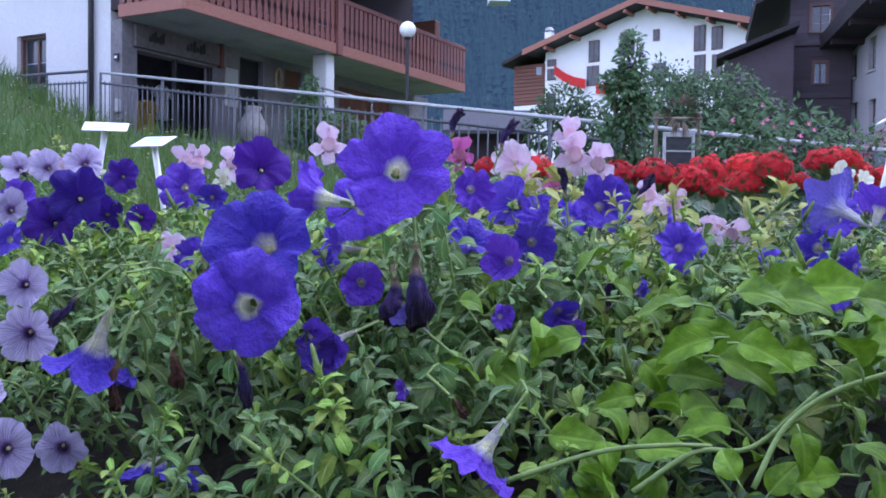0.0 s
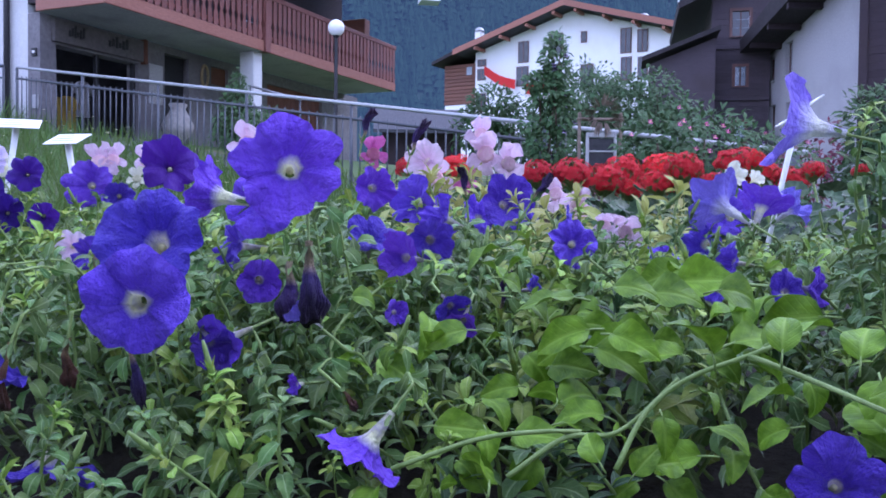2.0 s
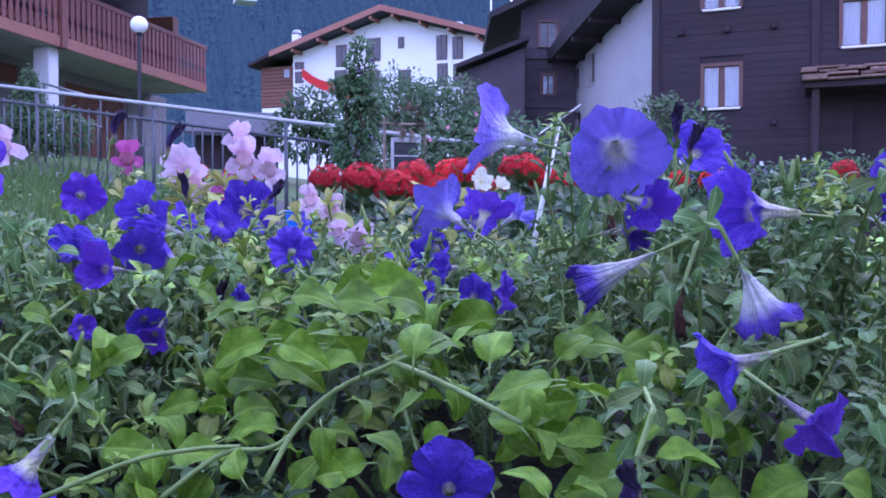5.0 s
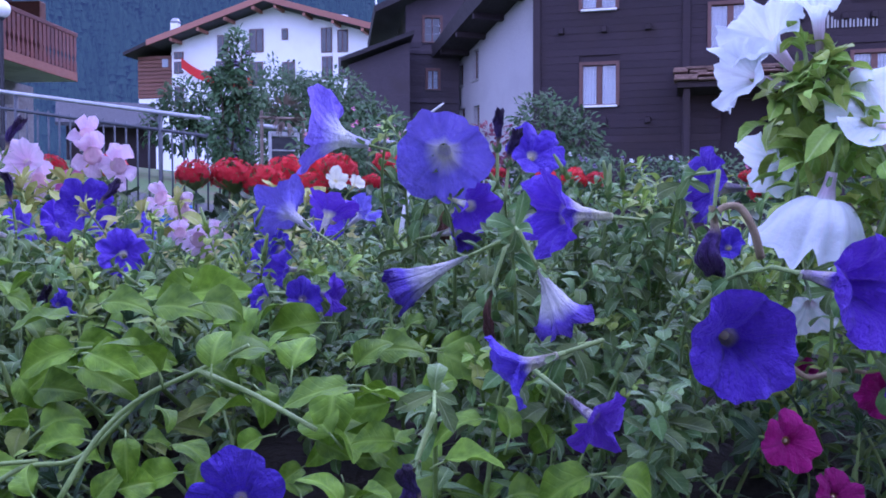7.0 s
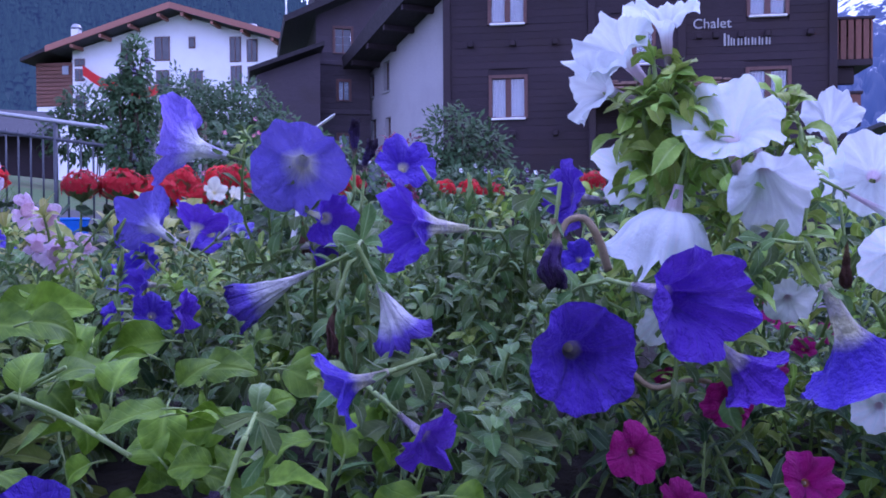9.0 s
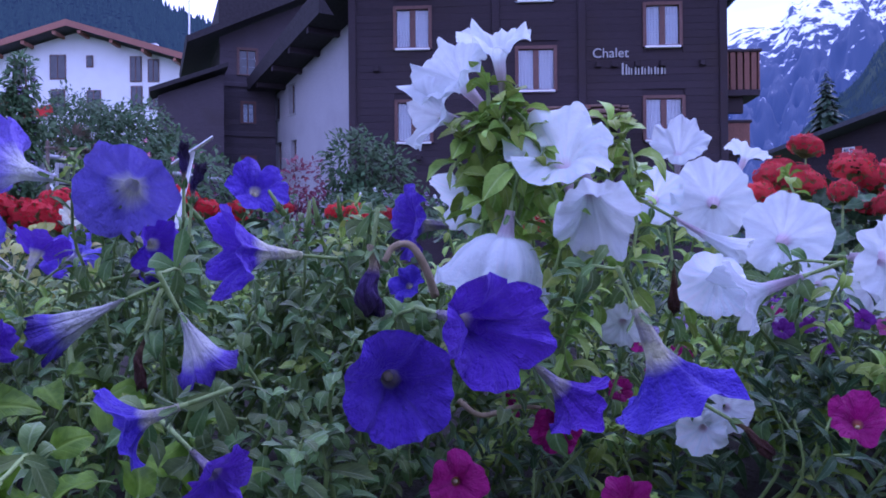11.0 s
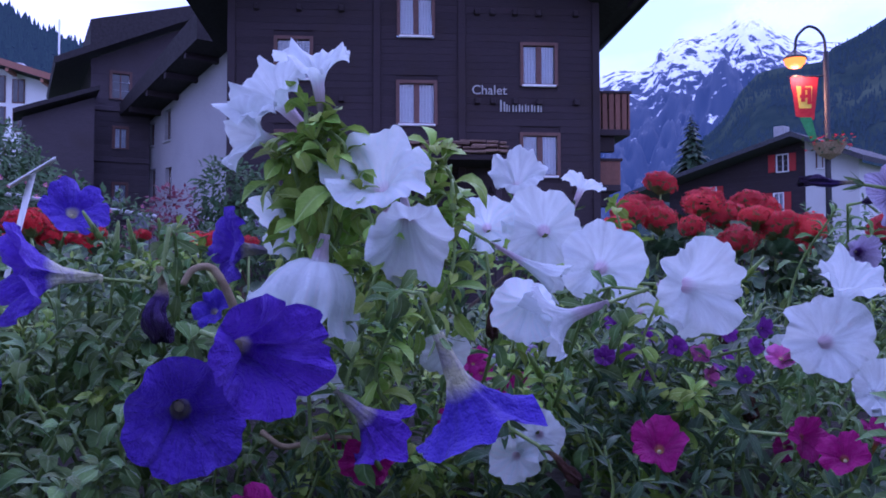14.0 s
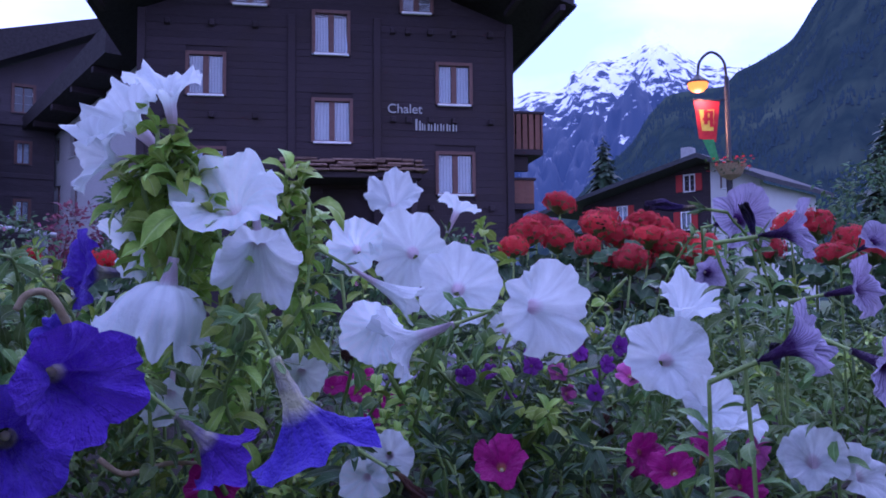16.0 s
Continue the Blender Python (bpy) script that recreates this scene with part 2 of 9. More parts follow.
    b2.inputs["Strength"].default_value, b2.inputs["Distance"].default_value = 1.0, crinkle
    l.new(tf.outputs["Fac"], b2.inputs["Height"])
    l.new(bp.outputs["Normal"], b2.inputs["Normal"])
    l.new(b2.outputs["Normal"], b.inputs["Normal"])
    tr = n.new("ShaderNodeBsdfTranslucent")
    l.new(hs.outputs["Color"], tr.inputs["Color"])
    ms = n.new("ShaderNodeMixShader")
    ms.inputs[0].default_value = through_light
    l.new(b.outputs[0], ms.inputs[1])
    l.new(tr.outputs[0], ms.inputs[2])
    l.new(ms.outputs[0], out.inputs["Surface"])
    return m


M = {}
M["blue"] = petal_material("blue_petal", (0.108, 0.044, 0.48), (0.135, 0.060, 0.56), (0.80, 0.79, 0.48), (0.040, 0.012, 0.20), 0.20, through_light=0.22, spread=0.13, crinkle=0.006, faded=0.45)
M["deep"] = petal_material("deep_blue_petal", (0.088, 0.032, 0.39), (0.115, 0.045, 0.47), (0.50, 0.46, 0.34), (0.02, 0.006, 0.13), 0.30, through_light=0.22, spread=0.10, crinkle=0.006, faded=0.55)
M["sky"] = petal_material("light_blue_petal", (0.25, 0.19, 0.70), (0.23, 0.165, 0.68), (0.80, 0.80, 0.70), (0.08, 0.04, 0.34), 0.18, through_light=0.22, spread=0.26, crinkle=0.006, faded=0.4)
M["white"] = petal_material("white_petal", (0.82, 0.87, 0.87), (0.84, 0.89, 0.89), (0.70, 0.58, 0.65), (0.60, 0.60, 0.64), 0.14, through_light=0.4, crinkle=0.0022)
M["veined"] = petal_material("veined_violet_petal", (0.54, 0.43, 0.70), (0.64, 0.55, 0.78), (0.07, 0.016, 0.11), (0.06, 0.015, 0.13), 0.95, tube=0.5)
M["magenta"] = petal_material("magenta_petal", (0.42, 0.012, 0.19), (0.48, 0.02, 0.22), (0.62, 0.42, 0.04), (0.24, 0.005, 0.12), 0.35, tube=0.34)
M["purple"] = petal_material("purple_petal", (0.20, 0.030, 0.30), (0.26, 0.05, 0.38), (0.10, 0.02, 0.12), (0.08, 0.01, 0.14), 0.3, tube=0.3)
M["pansy"] = petal_material("dark_violet_petal", (0.045, 0.012, 0.20), (0.06, 0.018, 0.26), (0.02, 0.005, 0.06), (0.015, 0.004, 0.06), 0.2, tube=0.3)
M["pink"] = petal_material("pink_petal", (0.86, 0.56, 0.76), (0.88, 0.70, 0.84), (0.82, 0.76, 0.44), (0.66, 0.22, 0.50), 0.25)
M["rose"] = petal_material("rose_petal", (0.76, 0.14, 0.48), (0.80, 0.20, 0.55), (0.80, 0.55, 0.30), (0.55, 0.06, 0.30), 0.3)
M["cream"] = petal_material("cream_petal", (0.82, 0.80, 0.62), (0.82, 0.80, 0.66), (0.75, 0.68, 0.28), (0.70, 0.66, 0.40), 0.2)
M["closing"] = petal_material("closing_petal", (0.16, 0.09, 0.52), (0.06, 0.022, 0.22), (0.82, 0.82, 0.78), (0.05, 0.02, 0.20), 0.40, through_light=0.2, spread=0.30)
M["wilted"] = petal_material("wilted_petal", (0.06, 0.03, 0.16), (0.035, 0.018, 0.05), (0.55, 0.42, 0.26), (0.02, 0.01, 0.03), 0.7, tube=0.36, through_light=0.1, rough=0.75)
M["withered"] = petal_material("withered_petal", (0.14, 0.06, 0.035), (0.08, 0.03, 0.02), (0.32, 0.20, 0.09), (0.05, 0.02, 0.015), 0.7, through_light=0.1, rough=0.85)
M["red"] = petal_material("red_petal", (0.86, 0.026, 0.034), (0.90, 0.046, 0.052), (0.74, 0.016, 0.022), (0.60, 0.010, 0.014), 0.1, tube=0.1, through_light=0.30, velvet=0.20)
M["coral"] = petal_material("coral_red_petal", (0.95, 0.070, 0.075), (0.97, 0.11, 0.11), (0.85, 0.03, 0.03), (0.75, 0.03, 0.03), 0.1, tube=0.1, through_light=0.48, velvet=0.2)
M["stamen"] = surface("pale_yellow_stamen", (0.62, 0.58, 0.26), (0.75, 0.72, 0.42), 90, 0.7)
M["leaf"] = leaf_material("petunia_leaf", (0.062, 0.128, 0.028), (0.160, 0.265, 0.066), (0.30, 0.42, 0.17), through_light=0.18, rough=0.62, vary=0.32, fuzz=0.30)
M["lime"] = leaf_material("yellow_green_leaf", (0.17, 0.29, 0.030), (0.36, 0.50, 0.085), (0.44, 0.55, 0.18), through_light=0.2, vary=0.34)
M["broad"] = leaf_material("broad_leaf", (0.078, 0.165, 0.005), (0.175, 0.315, 0.016), (0.22, 0.36, 0.04), rough=0.5, through_light=0.22, vary=0.36, fuzz=0.02)
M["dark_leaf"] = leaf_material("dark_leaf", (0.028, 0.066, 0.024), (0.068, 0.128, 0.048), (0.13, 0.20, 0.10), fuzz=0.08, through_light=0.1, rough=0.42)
M["bush_leaf"] = leaf_material("bush_leaf", (0.046, 0.098, 0.038), (0.088, 0.158, 0.062), (0.10, 0.17, 0.075), through_light=0.2, rough=0.65, fuzz=0.0)
M["yellow_leaf"] = leaf_material("yellow_leaf", (0.42, 0.46, 0.10), (0.56, 0.58, 0.18), (0.62, 0.62, 0.3))
M["fir_leaf"] = leaf_material("fir_needles", (0.018, 0.045, 0.020), (0.035, 0.075, 0.032), (0.05, 0.09, 0.05), through_light=0.1)
M["red_leaf"] = leaf_material("dark_red_leaf", (0.12, 0.025, 0.045), (0.18, 0.04, 0.06), (0.2, 0.06, 0.08))
M["stem"] = surface("green_stem", (0.18, 0.27, 0.060), (0.28, 0.38, 0.12), 60, 0.55, 0.3, vary=0.15)
M["dry_stem"] = surface("dry_brown_stem", (0.24, 0.17, 0.09), (0.42, 0.33, 0.20), 50, 0.85, 0.4)
M["grass"] = leaf_material("grass_blade", (0.055, 0.115, 0.020), (0.105, 0.180, 0.036), (0.14, 0.20, 0.07))
M["soil"] = surface("dark_soil", (0.016, 0.013, 0.009), (0.040, 0.032, 0.022), 45, 0.95, 0.9)
M["meadow"] = surface("meadow_ground", (0.055, 0.10, 0.03), (0.09, 0.15, 0.045), 9, 0.95, 0.6, stain=(0.12, 0.10, 0.06), stain_scale=0.6)
M["asphalt"] = surface("asphalt", (0.045, 0.045, 0.048), (0.075, 0.075, 0.078), 60, 0.9, 0.4, stain=(0.10, 0.10, 0.10), stain_scale=0.5)
M["plaster"] = surface("white_plaster", (0.54, 0.54, 0.54), (0.62, 0.62, 0.62), 26, 0.9, 0.25, stain=(0.54, 0.53, 0.52), stain_scale=0.7)
M["house_white"] = surface("bright_white_plaster", (0.76, 0.76, 0.76), (0.84, 0.84, 0.84), 26, 0.9, 0.25, stain=(0.74, 0.73, 0.72), stain_scale=0.7)
# Plaster darkened to carry the shade under the balcony.
M["shop_plaster"] = surface("shaded_plaster", (0.155, 0.145, 0.15), (0.225, 0.215, 0.22), 14, 0.92, 0.4, stain=(0.12, 0.11, 0.12), stain_scale=0.8)
M["grey_plaster"] = surface("grey_plaster", (0.34, 0.33, 0.345), (0.44, 0.43, 0.44), 18, 0.92, 0.35, stain=(0.33, 0.32, 0.33), stain_scale=0.6)
M["dark_wood"] = surface("dark_weathered_wood", (0.0235, 0.0162, 0.0213), (0.045, 0.030, 0.037), 9, 0.8, 0.4, stretch=(0.6, 6, 14), stain=(0.031, 0.020, 0.020), stain_scale=0.8, vary=0.12)
M["grey_wood"] = surface("grey_brown_timber", (0.050, 0.039, 0.048), (0.087, 0.067, 0.078), 9, 0.8, 0.4, stretch=(0.6, 6, 14), stain=(0.060, 0.046, 0.050), stain_scale=0.8, vary=0.12)
M["brown_wood"] = surface("red_brown_wood", (0.12, 0.045, 0.028), (0.20, 0.085, 0.055), 10, 0.6, 0.3, stretch=(5, 5, 0.8), vary=0.14)
M["rail_wood"] = surface("painted_brown_wood", (0.15, 0.050, 0.040), (0.22, 0.085, 0.066), 12, 0.55, 0.25, stretch=(6, 6, 0.8), vary=0.12)
M["fascia"] = surface("orange_brown_board", (0.24, 0.095, 0.065), (0.33, 0.145, 0.10), 9, 0.6, 0.25, stretch=(1, 6, 6), vary=0.1)
M["window_wood"] = surface("window_frame_wood", (0.10, 0.050, 0.042), (0.15, 0.075, 0.06), 14, 0.6, 0.25, vary=0.12)
M["sign_board"] = surface("weathered_sign_board", (0.095, 0.085, 0.085), (0.15, 0.135, 0.13), 10, 0.85, 0.3)
M["roof_slate"] = surface("slate_roof", (0.035, 0.035, 0.042), (0.07, 0.07, 0.078), 12, 0.8, 0.6, vary=0.25)
M["roof_stone"] = surface("brown_stone_slab", (0.12, 0.075, 0.055), (0.24, 0.16, 0.12), 9, 0.9, 0.7, vary=0.3)
M["roof_dark"] = surface("dark_roof", (0.021, 0.017, 0.019), (0.042, 0.035, 0.038), 8, 0.85, 0.5)
M["metal_grey"] = surface("grey_painted_steel", (0.060, 0.066, 0.078), (0.090, 0.096, 0.108), 30, 0.5, 0.1, metal=0.3)
M["metal_pale"] = surface("galvanised_tube", (0.30, 0.31, 0.32), (0.38, 0.39, 0.40), 30, 0.5, 0.05, metal=0.5)
M["black_metal"] = surface("black_metal", (0.012, 0.012, 0.014), (0.03, 0.03, 0.034), 30, 0.5, 0.1)
M["white_plastic"] = surface("white_plastic", (0.80, 0.80, 0.80), (0.86, 0.86, 0.86), 20, 0.35, 0.05)
M["ink"] = surface("grey_print", (0.24, 0.26, 0.28), (0.34, 0.36, 0.38), 60, 0.7, 0)
M["white_paint"] = surface("white_paint", (0.74, 0.74, 0.74), (0.82, 0.82, 0.82), 40, 0.6, 0.1)
M["curtain"] = surface("pale_curtain", (0.26, 0.29, 0.35), (0.44, 0.47, 0.53), 14, 0.95, 0.3, stretch=(9, 1, 0.6))
M["dark_glass"] = surface("dark_window_glass", (0.020, 0.024, 0.032), (0.045, 0.05, 0.06), 2.0, 0.12, 0, spec=0.6)
M["sign_paint"] = surface("worn_white_paint", (0.34, 0.34, 0.34), (0.50, 0.50, 0.50), 30, 0.8, 0.1)
# Near-black colour that paints the unlit rooms behind openings.
M["dark_inside"] = surface("painted_room_dark", (0.012, 0.012, 0.014), (0.03, 0.03, 0.032), 3, 0.9, 0)
M["concrete"] = surface("grey_concrete", (0.33, 0.33, 0.33), (0.44, 0.44, 0.43), 16, 0.9, 0.3, stain=(0.27, 0.27, 0.27))
M["stone"] = surface("grey_stone", (0.22, 0.21, 0.20), (0.36, 0.34, 0.32), 14, 0.9, 0.6)
# Darker copies of the cloths below, with the shop's shade in their colour.
M["shop_red"] = surface("shaded_red_cloth", (0.24, 0.015, 0.02), (0.34, 0.03, 0.03), 18, 0.9, 0.2)
M["shop_yellow"] = surface("shaded_yellow_cloth", (0.30, 0.20, 0.03), (0.40, 0.27, 0.05), 18, 0.9, 0.2)
M["shop_white"] = surface("shaded_white_cloth", (0.24, 0.24, 0.25), (0.32, 0.32, 0.33), 18, 0.9, 0.2)
M["red_cloth"] = surface("red_cloth", (0.50, 0.02, 0.02), (0.62, 0.04, 0.035), 18, 0.85, 0.2)
M["white_cloth"] = surface("white_cloth", (0.72, 0.72, 0.72), (0.80, 0.80, 0.80), 18, 0.85, 0.2)
M["yellow_cloth"] = surface("yellow_cloth", (0.72, 0.52, 0.05), (0.82, 0.62, 0.08), 18, 0.85, 0.2)
M["green_cloth"] = surface("green_cloth", (0.03, 0.20, 0.06), (0.05, 0.28, 0.09), 18, 0.85, 0.2)
M["blue_paint"] = surface("blue_paint", (0.02, 0.12, 0.55), (0.03, 0.16, 0.65), 18, 0.6, 0.1)
M["shutter"] = surface("red_shutter", (0.32, 0.02, 0.02), (0.42, 0.035, 0.03), 12, 0.6, 0.2)
M["globe"] = surface("opal_globe", (0.80, 0.80, 0.80), (0.86, 0.86, 0.86), 4, 0.25, 0)
M["wicker"] = surface("pale_dried_wood", (0.17, 0.13, 0.10), (0.27, 0.21, 0.16), 18, 0.85, 0.4, vary=0.15)
M["bark"] = surface("bark", (0.07, 0.05, 0.035), (0.14, 0.10, 0.07), 14, 0.9, 0.7)
# Blue emission paints distance haze onto the far woods and hillside.
M["conifer"] = surface("conifer_green", (0.014, 0.030, 0.020), (0.024, 0.046, 0.030), 3, 0.9, 0.0, vary=0.2, spec=0.0, haze_glow=(0.065, 0.105, 0.20, 0.26))
M["far_wood"] = surface("wooded_slope", (0.014, 0.030, 0.020), (0.026, 0.050, 0.032), 0.06, 0.95, 0.0, stain=(0.036, 0.056, 0.040), stain_scale=0.012, spec=0.0, haze_glow=(0.065, 0.105, 0.20, 0.26))
M["hill_green"] = surface("green_hillside", (0.016, 0.030, 0.022), (0.034, 0.052, 0.034), 0.03, 0.95, 0.0, stain=(0.060, 0.082, 0.050), stain_scale=0.010, spec=0.0, haze_glow=(0.06, 0.10, 0.25, 0.11))
lamp_glow, _n, _l, _b, _o = nodes_of("lit_lamp")
_b.inputs["Base Color"].default_value, _b.inputs["Specular IOR Level"].default_value = (0.03, 0.01, 0.003, 1), 0.1
_b.inputs["Emission Color"].default_value, _b.inputs["Emission Strength"].default_value = (1.0, 0.24, 0.012, 1), 2.4
M["lamp_glow"] = lamp_glow
pane, _n, _l, _b, _o = nodes_of("window_glass")
_b.inputs["Base Color"].default_value, _b.inputs["Roughness"].default_value = (0.9, 0.95, 1.0, 1), 0.04
_b.inputs["Transmission Weight"].default_value, _b.inputs["IOR"].default_value = 0.92, 1.45
M["glass"] = pane


def mountain_material():
    """Dark rock and woods, with snow where the slope is high; blue emission imitates the haze before it."""
    m, n, l, b, out = nodes_of("snowy_rock")
    geo = n.new("ShaderNodeNewGeometry")
    sp = n.new("ShaderNodeSeparateXYZ")
    l.new(geo.outputs["Position"], sp.inputs[0])
    mp = n.new("ShaderNodeMapping")
    mp.inputs["Scale"].default_value = (0.006, 0.006, 0.010)
    l.new(geo.outputs["Position"], mp.inputs["Vector"])
    tx = n.new("ShaderNodeTexNoise")
    tx.inputs["Scale"].default_value, tx.inputs["Detail"].default_value, tx.inputs["Roughness"].default_value = 2.6, 9.0, 0.62
    l.new(mp.outputs["Vector"], tx.inputs["Vector"])
    high = n.new("ShaderNodeMapRange")
    high.inputs[1].default_value, high.inputs[2].default_value = 620.0, 900.0
    high.inputs[3].default_value, high.inputs[4].default_value = -0.16, 0.04
    l.new(sp.outputs["Z"], high.inputs[0])
    ad = n.new("ShaderNodeMath")
    ad.operation = "ADD"
    l.new(tx.outputs["Fac"], ad.inputs[0])
    l.new(high.outputs[0], ad.inputs[1])
    st = n.new("ShaderNodeMapRange")
    st.inputs[1].default_value, st.inputs[2].default_value = 0.47, 0.53
    l.new(ad.outputs[0], st.inputs[0])
    mx = n.new("ShaderNodeMix")
    mx.data_type = "RGBA"
    l.new(st.outputs[0], mx.inputs[0])
    mx.inputs[6].default_value, mx.inputs[7].default_value = (0.030, 0.036, 0.05, 1), (0.86, 0.88, 0.92, 1)
    l.new(mx.outputs[2], b.inputs["Base Color"])
    b.inputs["Roughness"].default_value = 0.9
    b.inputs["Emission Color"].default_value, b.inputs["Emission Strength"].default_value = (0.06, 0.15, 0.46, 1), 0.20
    return m


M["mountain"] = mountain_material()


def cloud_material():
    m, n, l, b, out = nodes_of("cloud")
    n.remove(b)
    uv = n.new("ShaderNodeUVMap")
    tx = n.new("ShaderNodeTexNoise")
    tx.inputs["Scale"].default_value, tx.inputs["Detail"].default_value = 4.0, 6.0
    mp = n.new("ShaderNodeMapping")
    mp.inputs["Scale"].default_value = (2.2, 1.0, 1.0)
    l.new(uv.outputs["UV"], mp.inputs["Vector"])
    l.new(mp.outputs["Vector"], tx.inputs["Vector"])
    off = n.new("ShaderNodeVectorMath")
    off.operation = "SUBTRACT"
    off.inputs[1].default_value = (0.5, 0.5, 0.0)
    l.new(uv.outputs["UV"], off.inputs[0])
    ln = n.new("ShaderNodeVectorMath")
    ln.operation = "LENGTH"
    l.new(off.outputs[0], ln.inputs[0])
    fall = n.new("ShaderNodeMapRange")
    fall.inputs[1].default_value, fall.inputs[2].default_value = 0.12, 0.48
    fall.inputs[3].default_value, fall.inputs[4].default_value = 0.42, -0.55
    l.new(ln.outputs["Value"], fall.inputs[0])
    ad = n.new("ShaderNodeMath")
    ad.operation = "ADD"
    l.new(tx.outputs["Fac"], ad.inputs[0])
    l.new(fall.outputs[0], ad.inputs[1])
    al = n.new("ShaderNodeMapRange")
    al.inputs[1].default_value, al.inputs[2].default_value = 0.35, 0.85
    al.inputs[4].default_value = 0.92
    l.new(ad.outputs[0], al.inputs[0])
    # The cloud's brightness is emitted, in place of skylight on it.
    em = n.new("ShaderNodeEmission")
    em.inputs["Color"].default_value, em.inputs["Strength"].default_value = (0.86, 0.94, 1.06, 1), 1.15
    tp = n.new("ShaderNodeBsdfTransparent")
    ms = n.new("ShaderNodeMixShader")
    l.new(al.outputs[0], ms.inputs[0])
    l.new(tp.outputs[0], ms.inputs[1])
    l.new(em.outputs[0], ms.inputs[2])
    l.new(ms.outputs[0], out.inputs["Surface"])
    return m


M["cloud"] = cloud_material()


# ---- building blocks ----
def thing(name, at=(0, 0, 0), label="", category="", group="", kind="", along=None):
    """An Empty at the base of a thing. along: the direction, on the ground, of its own x axis."""
    ob = new(name)
    ob.empty_display_size = 0.1
    if along:
        u = Vector((along[0], along[1], 0)).normalized()
        ob.matrix_world = Matrix(((u.x, -u.y, 0, at[0]), (u.y, u.x, 0, at[1]), (0, 0, 1, at[2]), (0, 0, 0, 1)))
    else:
        ob.location = at
    return tagged(ob, label, category, group, kind)


def link(name, me, material, parent=None, label=""):
    """A mesh as one object under a thing or a part."""
    if material and not me.materials:
        me.materials.append(material)
    ob = new(name, me)
    ob.parent = parent
    if label:
        ob["label"] = label
    return ob


def part(name, bm, material, parent, label="", smooth=False):
    me = bpy.data.meshes.new(name)
    bm.to_mesh(me)
    bm.free()
    if smooth:
        me.shade_smooth()
    return link(name, me, material, parent, label)


def mesh_of(name, verts, faces, uvs=None, smooth=True):
    me = bpy.data.meshes.new(name)
    me.from_pydata([tuple(v) for v in verts], [], [tuple(f) for f in faces])
    if uvs is not None:
        layer = me.uv_layers.new(name="UVMap")
        idx = np.empty(len(me.loops), dtype=np.int32)
        me.loops.foreach_get("vertex_index", idx)
        layer.data.foreach_set("uv", np.asarray(uvs, dtype=np.float32)[idx].ravel())
    if smooth:
        me.shade_smooth()
    return me


def box_bm(a, b, bevel=0.006):
    bm = bmesh.new()
    bmesh.ops.create_cube(bm, size=1)
    c, s = [(p + q) / 2 for p, q in zip(a, b)], [abs(q - p) for p, q in zip(a, b)]
    bmesh.ops.transform(bm, matrix=Matrix.LocRotScale(c, None, s), verts=bm.verts)
    if bevel:
        bmesh.ops.bevel(bm, geom=bm.edges[:], offset=min(bevel, min(s) * 0.3), segments=1, affect="EDGES")
    return bm


def box(name, parent, mat, a, b, bevel=0.006, label=""):
    return part(name, box_bm(a, b, bevel), M[mat], parent, label)


def prism_bm(profile, axis, lo, hi):
    """A closed outline of (p, q) drawn out along an axis from lo to hi: axis y takes (x, z), axis x takes (y, z), axis z takes (x, y)."""
    bm = bmesh.new()
    put = {"y": lambda p, q, r: (p, r, q), "x": lambda p, q, r: (r, p, q), "z": lambda p, q, r: (p, q, r)}[axis]
    ends = [[bm.verts.new(put(p, q, r)) for p, q in profile] for r in (lo, hi)]
    for e in ends:
        bm.faces.new(e)
    for i in range(len(profile)):
        j = (i + 1) % len(profile)
        bm.faces.new((ends[0][i], ends[0][j], ends[1][j], ends[1][i]))
    bmesh.ops.recalc_face_normals(bm, faces=bm.faces[:])
    return bm


def lathe_bm(profile, sides=20):
    """(radius, z) pairs turned round the z axis."""
    bm = bmesh.new()
    rings = [[bm.verts.new((r * math.cos(2 * math.pi * i / sides), r * math.sin(2 * math.pi * i / sides), z)) for i in range(sides)] for r, z in profile]
    for a, b in zip(rings, rings[1:]):
        for i in range(sides):
            j = (i + 1) % sides
            bm.faces.new((a[i], a[j], b[j], b[i]))
    bm.faces.new(rings[0][::-1])
    bm.faces.new(rings[-1])
    return bm


def smooth_line(points, n=10):
    """A smooth way through the points."""
    p = [Vector(q) for q in points]
    p = [p[0] * 2 - p[1]] + p + [p[-1] * 2 - p[-2]]
    out = []
    for i in range(1, len(p) - 2):
        for k in range(n):
            t = k / n
            a, b, c, d = p[i - 1], p[i], p[i + 1], p[i + 2]
            out.append(0.5 * ((2 * b) + (c - a) * t + (2 * a - 5 * b + 4 * c - d) * t * t + (3 * b - a - 3 * c + d) * t ** 3))
    return out + [p[-2]]


